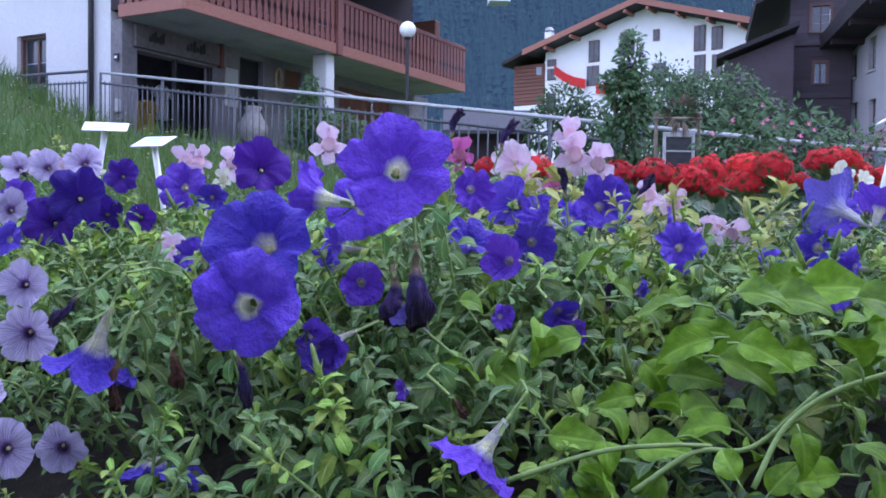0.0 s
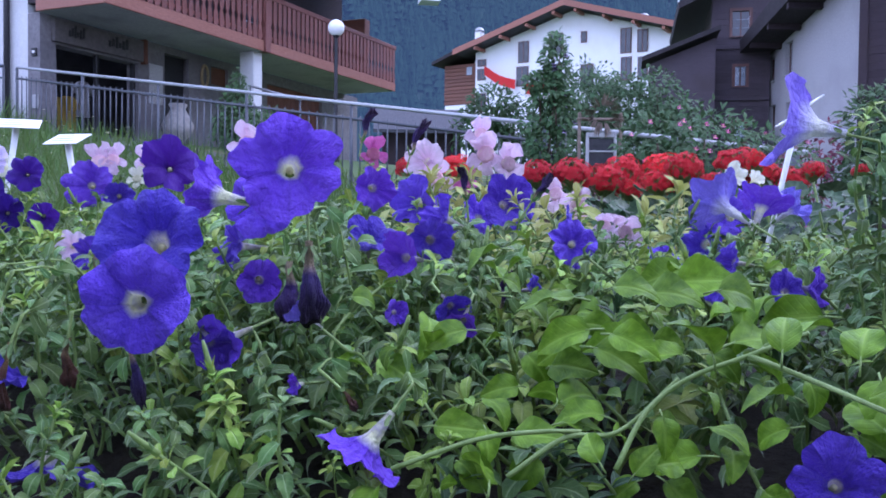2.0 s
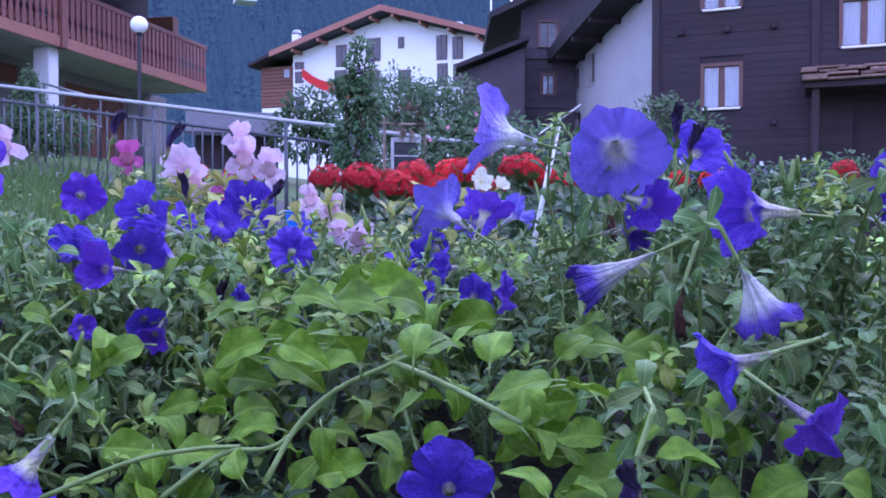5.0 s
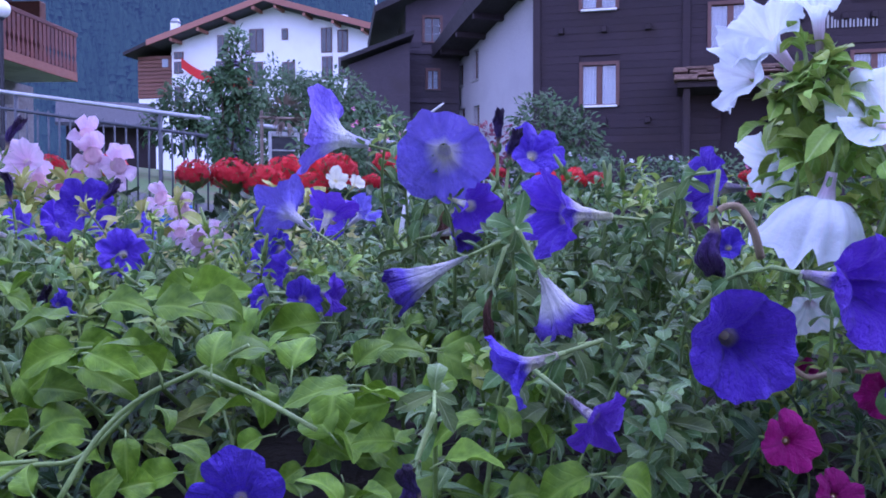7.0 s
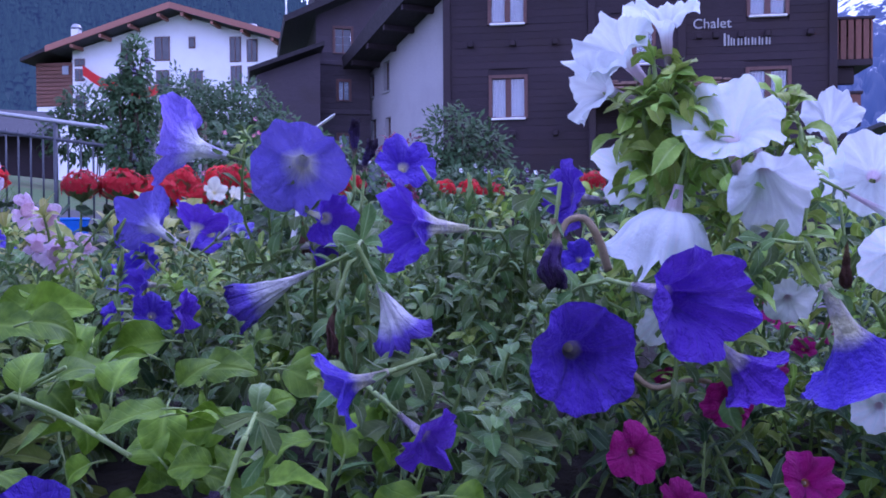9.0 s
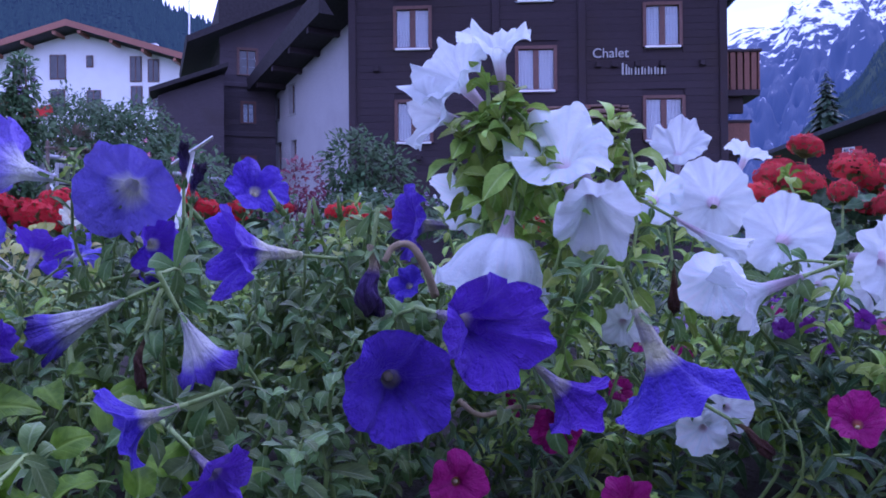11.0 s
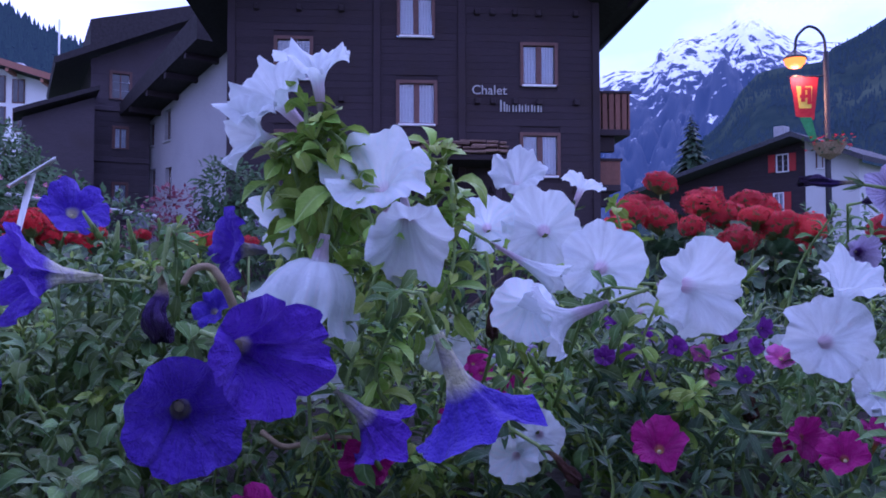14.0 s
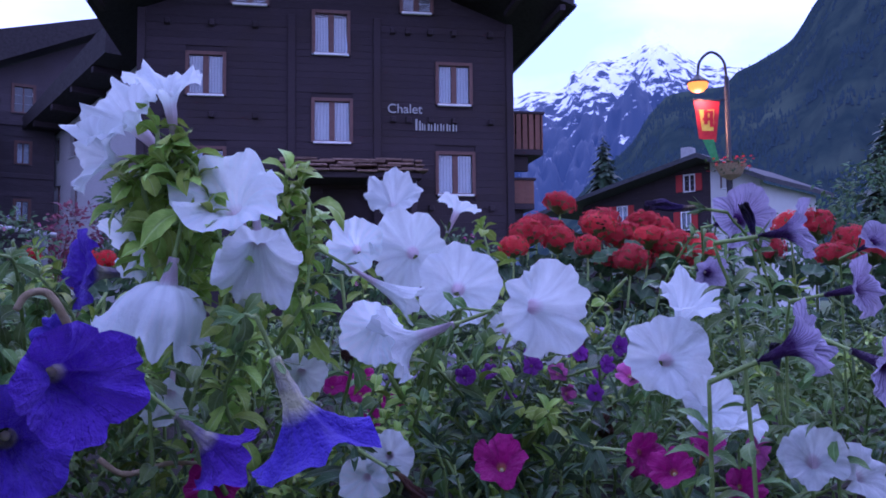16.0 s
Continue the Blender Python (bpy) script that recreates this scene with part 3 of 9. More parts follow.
def tube_data(points, r0, r1=None, sides=7):
    """Vertices and faces of a tapered tube along points."""
    r1 = r0 if r1 is None else r1
    pts = [Vector(p) for p in points]
    verts, faces = [], []
    side = Vector((0.31, 0.87, 0.39))
    for i, p in enumerate(pts):
        d = (pts[min(i + 1, len(pts) - 1)] - pts[max(i - 1, 0)]).normalized()
        a = d.cross(side)
        if a.length < 0.1:
            a = d.cross(Vector((1, 0, 0)))
        a.normalize()
        b = d.cross(a)
        r = r0 + (r1 - r0) * i / (len(pts) - 1)
        for k in range(sides):
            w = 2 * math.pi * k / sides
            verts.append(p + a * (r * math.cos(w)) + b * (r * math.sin(w)))
    for i in range(len(pts) - 1):
        for k in range(sides):
            j = (k + 1) % sides
            faces.append((i * sides + k, i * sides + j, (i + 1) * sides + j, (i + 1) * sides + k))
    n = len(verts)
    verts += [pts[0], pts[-1]]
    for k in range(sides):
        j = (k + 1) % sides
        faces.append((n, j, k))
        faces.append((n + 1, n - sides + k, n - sides + j))
    return verts, faces


def tube(name, parent, mat, points, r0, r1=None, sides=7, label=""):
    return link(name, mesh_of(name, *tube_data(points, r0, r1, sides)), M[mat], parent, label)


def wall(name, parent, mat, x0, x1, z0, z1, y0, y1, holes=(), label=""):
    """A thick upright wall along x with openings (x0, z0, x1, z1) right through it."""
    xs = sorted({x0, x1, *[h[0] for h in holes], *[h[2] for h in holes]})
    zs = sorted({z0, z1, *[h[1] for h in holes], *[h[3] for h in holes]})
    xs, zs = [v for v in xs if x0 <= v <= x1], [v for v in zs if z0 <= v <= z1]

    def solid(i, k):
        if not (0 <= i < len(xs) - 1 and 0 <= k < len(zs) - 1):
            return False
        cx, cz = (xs[i] + xs[i + 1]) / 2, (zs[k] + zs[k + 1]) / 2
        return not any(h[0] < cx < h[2] and h[1] < cz < h[3] for h in holes)

    verts, faces = [], []

    def quad(*q):
        faces.append(tuple(range(len(verts), len(verts) + 4)))
        verts.extend(q)

    for i in range(len(xs) - 1):
        for k in range(len(zs) - 1):
            if not solid(i, k):
                continue
            a, b, c, d = xs[i], xs[i + 1], zs[k], zs[k + 1]
            quad((a, y0, c), (b, y0, c), (b, y0, d), (a, y0, d))
            quad((b, y1, c), (a, y1, c), (a, y1, d), (b, y1, d))
            if not solid(i - 1, k):
                quad((a, y1, c), (a, y0, c), (a, y0, d), (a, y1, d))
            if not solid(i + 1, k):
                quad((b, y0, c), (b, y1, c), (b, y1, d), (b, y0, d))
            if not solid(i, k - 1):
                quad((a, y1, c), (b, y1, c), (b, y0, c), (a, y0, c))
            if not solid(i, k + 1):
                quad((a, y0, d), (b, y0, d), (b, y1, d), (a, y1, d))
    return link(name, mesh_of(name, verts, faces, smooth=False), M[mat], parent, label)


def planks(parent, mat, x0, x1, z0, z1, height, y0, y1, holes=(), limit=None):
    """Horizontal boards, each an own piece, cut round the openings. limit(z): the ends of the row under a sloping roof."""
    z = z0
    while z < z1 - 0.02:
        a, b = z, min(z + height, z1)
        lo, hi = (x0, x1) if limit is None else limit(b)
        spans = [(lo, hi)]
        for h in holes:
            if h[1] < b - 0.01 and h[3] > a + 0.01:
                spans = [s for p, q in spans for s in ((p, min(q, h[0])), (max(p, h[2]), q)) if s[1] - s[0] > 0.05]
        for p, q in spans:
            if q - p > 0.05:
                part("plank", box_bm((p, y0 + random.uniform(0, 0.007), a + 0.002), (q, y1, b - 0.002), 0.004), M[mat], parent)
        z += height


def window(parent, x0, z0, x1, z1, y=0.0, frame_mat="window_wood", sill=True, curtain=True, mullion=0.16, trim=0.10, depth=0.14):
    """A casement window in a wall whose face lies at y: trim, two sashes, panes, curtains and a sill."""
    bm = bmesh.new()
    for a, b in (((x0, y - 0.05, z0), (x0 + trim, y + 0.03, z1)), ((x1 - trim, y - 0.05, z0), (x1, y + 0.03, z1)),
                 ((x0 + trim, y - 0.05, z1 - trim), (x1 - trim, y + 0.03, z1)), ((x0 + trim, y - 0.05, z0), (x1 - trim, y + 0.03, z0 + trim * 0.5))):
        bb = box_bm(a, b, 0.008)
        me = bpy.data.meshes.new("piece")
        bb.to_mesh(me)
        bb.free()
        bm.from_mesh(me)
        bpy.data.meshes.remove(me)
    w = part("window", bm, M[frame_mat], parent)
    cx, ix0, ix1, iz0, iz1 = (x0 + x1) / 2, x0 + trim, x1 - trim, z0 + trim * 0.5, z1 - trim
    box("mullion", w, frame_mat, (cx - mullion / 2, y + 0.02, iz0), (cx + mullion / 2, y + 0.07, iz1), 0.008)
    for a, b in ((ix0, cx - mullion / 2), (cx + mullion / 2, ix1)):
        g = box("pane", w, "glass" if curtain else "dark_glass", (a, y + 0.055, iz0), (b, y + 0.061, iz1), 0)
        g.visible_shadow = False
        for k in (1, 2):
            zz = iz0 + (iz1 - iz0) * k / 3
            box("glazing_bar", w, "curtain", (a, y + 0.044, zz - 0.008), (b, y + 0.054, zz + 0.008), 0.003)
        n = 9
        rows = [((a + (b - a) * i / n), y + depth + 0.02 * (i % 2)) for i in range(n + 1)]
        verts = [(p, q, z) for z in (iz0, iz1) for p, q in rows]
        # without curtains, a near-black sheet imitates the unlit room
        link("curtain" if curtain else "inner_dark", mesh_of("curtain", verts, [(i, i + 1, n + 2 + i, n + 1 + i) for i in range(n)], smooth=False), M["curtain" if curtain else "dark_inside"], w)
    if sill:
        box("sill", w, "white_paint", (x0 + trim * 0.6, y - 0.09, z0 - 0.035), (x1 - trim * 0.6, y + 0.03, z0 + 0.025), 0.008)
    return w


# ---- ground ----
RAIL_A, RAIL_DIR = Vector((-0.64, 10.04)), Vector((0.811, -0.585))


def ground_z(x, y):
    """A lane falls to the right behind the railing; before it a grass bank runs down to the garden."""
    dx, dy = x - RAIL_A.x, y - RAIL_A.y
    k, m = dx * 0.811 - dy * 0.585, dx * 0.585 + dy * 0.811
    lane = min(max(1.47 - 0.155 * k, 0.72), 2.9)
    if m > -0.15:
        return lane
    bank = lane + 0.28 * max(0.0, -5.0 - k) * math.exp(-((m + 1.6) / 1.8) ** 2)
    w = min(1.0, max(0.0, (-m - 0.15) / 7.5))
    w = w * w * (3 - 2 * w)
    return bank * (1 - w) + 0.62 * w


def ground_sheet():
    def ticks(lo, hi):
        near = [lo + (hi - lo) * i / 90 for i in range(91)]
        far = [30, 45, 70, 110, 180, 300, 600, 1200, 2400, 4800]
        return [-f + lo for f in far[::-1]] + near + [hi + f for f in far]
    xs, ys = ticks(-12, 24), ticks(-6, 30)
    verts = [(x, y, ground_z(min(max(x, -40), 60), min(max(y, -20), 90))) for y in ys for x in xs]
    n = len(xs)
    faces = [(j * n + i, j * n + i + 1, (j + 1) * n + i + 1, (j + 1) * n + i) for j in range(len(ys) - 1) for i in range(n - 1)]
    ob = link("ground", mesh_of("ground", verts, faces), M["meadow"])
    return tagged(ob, "grassy garden ground sloping up to a lane", "ground", kind="structure")


ground_sheet()


def lane_strip():
    verts, faces = [], []
    for i in range(61):
        k = -22 + i * 0.9
        for m in (0.12, 4.2):
            x, y = RAIL_A.x + 0.811 * k + 0.585 * m, RAIL_A.y - 0.585 * k + 0.811 * m
            verts.append((x, y, ground_z(x, y) + 0.012))
    faces = [(2 * i, 2 * i + 2, 2 * i + 3, 2 * i + 1) for i in range(60)]
    tagged(link("road", mesh_of("road", verts, faces), M["asphalt"]), "grey asphalt lane behind the steel railing", "road", kind="structure")


lane_strip()


# an unseen wall added behind the path, to block skylight from that side
sky_blocker = thing("wall_sky_block", (-0.95, -1.99, 0), "unseen plain wall added behind the path to block skylight", "wall", kind="structure", along=(0.903, -0.43))
box("blocker_slab", sky_blocker, "grey_plaster", (-6.0, -0.3, 0.3), (6.0, 0.0, 3.5), 0.01)

# ---- far slopes ----
def slope(name, az0, az1, near, far, crest, mat, label, columns=90, rows=26, rough=0.06, seed=3.0):
    """A mountainside seen from the garden: crest(az) is the height of its skyline in degrees."""
    verts = []
    for j in range(rows + 1):
        v = j / rows
        for i in range(columns + 1):
            az = az0 + (az1 - az0) * i / columns
            d = near + (far - near) * v
            top = far * math.tan(radians(crest(az)))
            p = Vector((az * 0.16, v * 3.2, seed))
            bump = (noise.fractal(p * 1.7, 0.9, 2.1, 6) + 0.6 * noise.fractal(p * 5.0, 0.8, 2.1, 4) * 0.5) * rough * top
            z = top * (v ** 1.25) + bump * math.sin(math.pi * min(1.0, v * 0.9 + 0.08)) * 1.5 - 8 * (1 - v)
            d += bump * 0.9 * (1 - v)
            verts.append((d * math.sin(radians(az)), d * math.cos(radians(az)), z))
    n = columns + 1
    faces = [(j * n + i, j * n + i + 1, (j + 1) * n + i + 1, (j + 1) * n + i) for j in range(rows) for i in range(columns)]
    # a back face, so that the hill is a body
    base = len(verts)
    verts += [(verts[rows * n + i][0] * 1.15, verts[rows * n + i][1] * 1.15, -8) for i in range(n)]
    faces += [(rows * n + i, rows * n + i + 1, base + i + 1, base + i) for i in range(columns)]
    ob = link(name, mesh_of(name, verts, faces), M[mat])
    return tagged(ob, label, "mountain", kind="structure"), verts, n


def interp(table):
    def f(v):
        if v <= table[0][0]:
            return table[0][1]
        for (a, p), (b, q) in zip(table, table[1:]):
            if v <= b:
                return p + (q - p) * (v - a) / (b - a)
        return table[-1][1]
    return f


def conifer_data(h, r, tiers=5, sides=7):
    verts, faces = [], []
    for k in range(tiers):
        z0, z1 = h * (0.10 + 0.80 * k / tiers), h * (0.10 + 0.80 * (k + 1) / tiers) + h * 0.10
        rr = r * (1 - k / tiers) ** 0.9 + r * 0.05
        b = len(verts)
        for i in range(sides):
            w = 2 * math.pi * (i + 0.5 * (k % 2)) / sides
            q = rr * random.uniform(0.72, 1.15)
            verts.append((q * math.cos(w), q * math.sin(w), z0 - h * 0.03 * random.random()))
        verts.append((0, 0, z1))
        faces += [(b + i, b + (i + 1) % sides, b + sides) for i in range(sides)]
    return np.array(verts), faces


def wood(name, verts_of, n, rows, first, columns, count, sizes, mat, label, low=0.05, high=0.98, clump=-9.0):
    """Many conifers standing on a slope."""
    kinds = [conifer_data(1.0, random.uniform(0.20, 0.30), 3, 6) for _ in range(8)]
    allv, allf = [], []
    off = 0
    for _ in range(count):
        i, j = random.uniform(first, columns - 1.001), random.uniform(low, high) * rows
        i0, j0 = int(i), min(int(j), rows - 1)
        a = [Vector(verts_of[(j0 + q) * n + i0 + p]) for q in (0, 1) for p in (0, 1)]
        u, v = i - i0, j - j0
        p = (a[0] * (1 - u) + a[1] * u) * (1 - v) + (a[2] * (1 - u) + a[3] * u) * v
        if noise.noise(p * 0.012) < clump and random.random() < 0.9:
            continue
        h = random.uniform(*sizes)
        kv, kf = random.choice(kinds)
        allv.append(kv * h + np.array((p.x, p.y, p.z - h * 0.08)))
        allf += [(x + off, y + off, z + off) for x, y, z in kf]
        off += len(kv)
    ob = link(name, mesh_of(name, np.concatenate(allv), allf, smooth=False), M[mat])
    return tagged(ob, label, "forest", kind="stuff")


left_crest = interp([(-45, 26), (-12, 29), (0, 27), (6, 24), (10.0, 19.5), (12.2, 17.3), (14.2, 16.3), (15.3, 15.8), (16.0, 15.2), (17.4, 14.9), (19, 14.2), (24, 10), (30, 7), (40, 5)])
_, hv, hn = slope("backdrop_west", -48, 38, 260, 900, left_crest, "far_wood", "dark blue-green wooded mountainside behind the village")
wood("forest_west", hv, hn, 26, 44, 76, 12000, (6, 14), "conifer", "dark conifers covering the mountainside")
peak_crest = interp([(38, 7.5), (44, 10.5), (50.1, 12.8), (51.4, 13.3), (52.7, 13.8), (54.1, 13.6), (55.0, 13.9), (55.4, 14.9), (55.8, 14.6), (56.5, 15.3), (57.8, 15.4), (58.9, 15.5), (60.3, 16.3), (61.0, 16.6), (61.7, 15.9), (62.4, 15.2), (63.8, 14.6), (65.5, 14.4), (75, 12)])
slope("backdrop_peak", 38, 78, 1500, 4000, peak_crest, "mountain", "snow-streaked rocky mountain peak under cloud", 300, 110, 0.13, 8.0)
right_crest = interp([(52, 3.0), (56.9, 8.3), (59.1, 10.1), (60.2, 11.8), (61.3, 12.9), (62.0, 13.1), (64.9, 13.3), (65.5, 14.0), (67.0, 14.6), (68.8, 15.6), (69.3, 16.2), (70.1, 17.4), (72, 20), (74.3, 23), (80, 27), (100, 30), (125, 26)])
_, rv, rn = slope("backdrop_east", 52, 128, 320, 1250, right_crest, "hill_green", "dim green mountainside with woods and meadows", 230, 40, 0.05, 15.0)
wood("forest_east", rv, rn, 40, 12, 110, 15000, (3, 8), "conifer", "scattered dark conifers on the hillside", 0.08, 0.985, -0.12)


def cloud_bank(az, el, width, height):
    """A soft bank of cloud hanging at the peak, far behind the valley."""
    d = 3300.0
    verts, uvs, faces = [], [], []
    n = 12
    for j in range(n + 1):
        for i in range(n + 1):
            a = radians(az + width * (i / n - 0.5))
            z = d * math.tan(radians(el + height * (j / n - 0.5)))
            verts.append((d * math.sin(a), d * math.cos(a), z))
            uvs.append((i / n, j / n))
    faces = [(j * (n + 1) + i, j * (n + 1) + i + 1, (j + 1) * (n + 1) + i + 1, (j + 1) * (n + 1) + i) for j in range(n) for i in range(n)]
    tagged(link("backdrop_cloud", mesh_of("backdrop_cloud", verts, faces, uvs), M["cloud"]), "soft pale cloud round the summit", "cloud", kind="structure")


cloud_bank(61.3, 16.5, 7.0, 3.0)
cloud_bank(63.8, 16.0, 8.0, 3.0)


# ---- the wooden chalet ----
chalet = thing("chalet", (12.08, 22.38, 0), "dark weathered timber chalet with brown-framed windows and wide eaves", "house", along=(0.8024, -0.5968))
CW = 10.66
CH_WIN = [(1.27, 7.09, 2.38, 8.33), (1.29, 4.41, 2.40, 5.65), (4.76, 8.39, 5.86, 9.68), (4.74, 5.83, 5.93, 7.12),
          (8.34, 7.02, 9.45, 8.29), (8.32, 4.37, 9.51, 5.65), (2.48, 9.73, 3.56, 10.62), (7.30, 9.71, 8.30, 10.62)]
CH_DOOR = (5.1, 0.6, 6.6, 4.5)
CH_HOLES = [*CH_WIN, CH_DOOR]
wall("wall", chalet, "dark_wood", 0, CW, 0.3, 9.5, 0.05, 0.35, CH_HOLES)
part("gable", prism_bm([(0, 9.5), (CW, 9.5), (CW / 2, 11.5)], "y", 0.10, 0.35), M["dark_wood"], chalet)
planks(chalet, "dark_wood", 0, CW, 0.3, 9.5, 0.205, 0.0, 0.05, CH_HOLES)
planks(chalet, "dark_wood", 0, CW, 9.5, 11.4, 0.205, 0.06, 0.10, CH_HOLES, limit=lambda z: ((z - 9.5) * 2.67, CW - (z - 9.5) * 2.67))
for x in (0.0, CW - 0.30):
    box("side_wall", chalet, "dark_wood", (x, 0.35, 0.3), (x + 0.30, 6.8, 9.5), 0)
box("back_wall", chalet, "dark_wood", (0.3, 6.5, 0.3), (CW - 0.3, 6.8, 9.5), 0)
for x in (-0.02, 4.08, 6.52, CW - 0.2):
    box("corner_post", chalet, "dark_wood", (x, -0.07, 0.3), (x + 0.22, 0.02, 9.5), 0.015)
for z in (9.05, 6.45, 3.9):
    for x in (0.7, 1.9, 3.1, 7.0, 7.45, 8.1, 8.8, 9.9):
        box("beam_end", chalet, "dark_wood", (x, -0.16, z), (x + 0.16, 0.02, z + 0.17), 0.02)
for w in CH_WIN:
    window(chalet, *w, y=0.0)
box("door", chalet, "dark_wood", (5.1, 0.18, 0.6), (6.6, 0.24, 4.5), 0.01, "dark brown entrance door in shade")
for side in (0, 1):
    lo, hi = (-1.3, CW / 2) if side == 0 else (CW + 1.3, CW / 2)
    rise = (CW / 2 + 1.3) * 0.364
    part("roof_slope", prism_bm([(lo, 9.48), (hi, 9.48 + rise), (hi, 9.78 + rise), (lo, 9.72)], "y", -2.0, 8.6), M["roof_dark"], chalet)
    for i in range(6):
        f = (i + 0.3) / 6
        x, z = lo + (hi - lo) * f, 9.40 + rise * f
        part("rafter", prism_bm([(x - 0.08, z - 0.16), (x + 0.08, z - 0.16), (x + 0.08, z), (x - 0.08, z)], "y", -1.95, 0.02), M["dark_wood"], chalet)
tube("gutter", chalet, "black_metal", [(CW + 1.32, -1.95, 9.50), (CW + 1.32, 3, 9.46), (CW + 1.32, 8.4, 9.42)], 0.07)
tube("drain_hook", chalet, "black_metal", smooth_line([(CW + 1.30, 6.9, 9.4), (CW + 1.15, 6.9, 9.15), (CW + 0.75, 6.9, 9.05), (CW + 0.55, 6.9, 8.9)], 5), 0.05)
for z0, z1, out in ((5.95, 6.92, 1.05), (4.30, 4.90, 0.75)):
    b = box("balcony", chalet, "dark_wood", (CW, 0.4, z0 - 0.28), (CW + out, 4.6, z0 - 0.1), 0.01)
    for i in range(22):
        y = 0.42 + i * 0.192
        box("board", b, "brown_wood", (CW + out - 0.05, y, z0 - 0.1), (CW + out, y + 0.17, z1), 0.006)
    for i in range(5):
        x = CW + 0.02 + i * (out - 0.07) / 5
        box("board", b, "brown_wood", (x, 0.40, z0 - 0.1), (x + 0.15, 0.44, z1), 0.006)
    box("balcony_rail", b, "dark_wood", (CW, 0.36, z1), (CW + out + 0.05, 4.6, z1 + 0.08), 0.01)
    box("bracket", b, "dark_wood", (CW, 0.6, z0 - 0.75), (CW + out * 0.6, 0.78, z0 - 0.28), 0.02)
# the stone-slab porch roof
porch = box("porch", chalet, "dark_wood", (3.95, -1.5, 4.62), (7.7, 0.0, 4.78), 0.02)
for x in (4.1, 7.4):
    box("porch_post", porch, "dark_wood", (x, -1.4, 0.3), (x + 0.18, -1.22, 4.62), 0.02)
random.seed(5)
for row in range(4):
    x = 3.85
    while x < 7.75:
        w = random.uniform(0.3, 0.75)
        y, z = -1.62 + row * 0.38, 4.80 + row * 0.145 + random.uniform(0, 0.03)
        q = box("slab", porch, "roof_stone", (x, y, z), (min(x + w, 7.85), y + 0.62, z + random.uniform(0.05, 0.085)), 0.02)
        q.rotation_euler = (random.uniform(-0.006, 0.006), random.uniform(-0.006, 0.006), 0)
        x += w + 0.015
# the house's sign: one word in letters, the name as plain bars
def lettering(text, parent, x, z, size, y):
    cu = bpy.data.curves.new("lettering", "FONT")
    cu.body, cu.size, cu.extrude, cu.offset = text, size, 0.015, 0.0
    ob = bpy.data.objects.new("lettering", cu)
    scene.collection.objects.link(ob)
    me = bpy.data.meshes.new_from_object(ob.evaluated_get(bpy.context.evaluated_depsgraph_get()))
    bpy.data.objects.remove(ob)
    me.transform(Matrix.Rotation(radians(90), 4, "X"))
    me.transform(Matrix.Translation((x, y, z)))
    me.materials.clear()
    return link("lettering", me, M["sign_paint"], parent, "worn white painted letters")


lettering("Chalet", chalet, 6.92, 6.74, 0.385, -0.03)
for i, (w, h) in enumerate(((0.17, 0.34), (0.12, 0.22), (0.14, 0.22), (0.14, 0.22), (0.13, 0.22), (0.13, 0.22), (0.14, 0.22))):
    x = 7.74 + i * 0.183
    box("letter_bar", chalet, "sign_paint", (x, -0.045, 6.24), (x + w * 0.34, -0.015, 6.24 + h), 0.01)
    box("letter_bar", chalet, "sign_paint", (x + w * 0.62, -0.045, 6.24), (x + w * 0.9, -0.015, 6.24 + h * 0.86), 0.01)

# ---- the house with the white gable beside it ----
wing = thing("plastered_house", (15.53, 36.94, 0), "pale plastered gable house with narrow dark windows", "house", along=(-0.0571, -0.9984))
WG = [(1.05, 7.10, 1.73, 8.05), (2.85, 7.10, 3.56, 8.35), (1.22, 4.65, 1.91, 6.10), (3.02, 4.65, 3.67, 6.0)]
wall("wall", wing, "grey_plaster", 0, 9.2, 0.3, 7.9, 0.0, 0.35, WG)
part("gable", prism_bm([(0, 7.9), (1.05, 7.9), (1.05, 8.05), (1.73, 8.05), (1.73, 7.9), (2.85, 7.9), (2.85, 8.35), (3.56, 8.35), (3.56, 7.9), (9.2, 7.9), (9.2, 9.6), (0, 7.98)], "y", 0.0, 0.35), M["grey_plaster"], wing)
for x0, z0, x1, z1 in WG:
    w = box("window", wing, "window_wood", (x0, 0.16, z0), (x0 + 0.07, 0.22, z1), 0.005)
    box("window_bar", w, "window_wood", (x1 - 0.07, 0.16, z0), (x1, 0.22, z1), 0.005)
    g = box("pane", w, "glass", (x0 + 0.07, 0.18, z0), (x1 - 0.07, 0.187, z1), 0)
    g.visible_shadow = False
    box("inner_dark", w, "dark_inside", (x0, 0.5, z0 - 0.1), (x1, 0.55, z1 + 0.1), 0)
    box("sill", w, "concrete", (x0 - 0.06, -0.07, z0 - 0.08), (x1 + 0.06, 0.15, z0), 0.01)
part("roof", prism_bm([(-0.3, 7.98), (9.3, 9.66), (9.3, 10.65), (-0.3, 8.40)], "y", -1.3, 3.5), M["roof_dark"], wing)
for i in range(5):
    x = 0.4 + i * 1.9
    part("purlin", prism_bm([(x, 7.82 + 0.175 * x), (x + 0.18, 7.85 + 0.175 * x), (x + 0.18, 8.06 + 0.175 * x), (x, 8.03 + 0.175 * x)], "y", -1.25, 0.0), M["dark_wood"], wing)
box("side_wall", wing, "grey_plaster", (0, 0.35, 0.3), (0.3, 3.4, 7.7), 0)

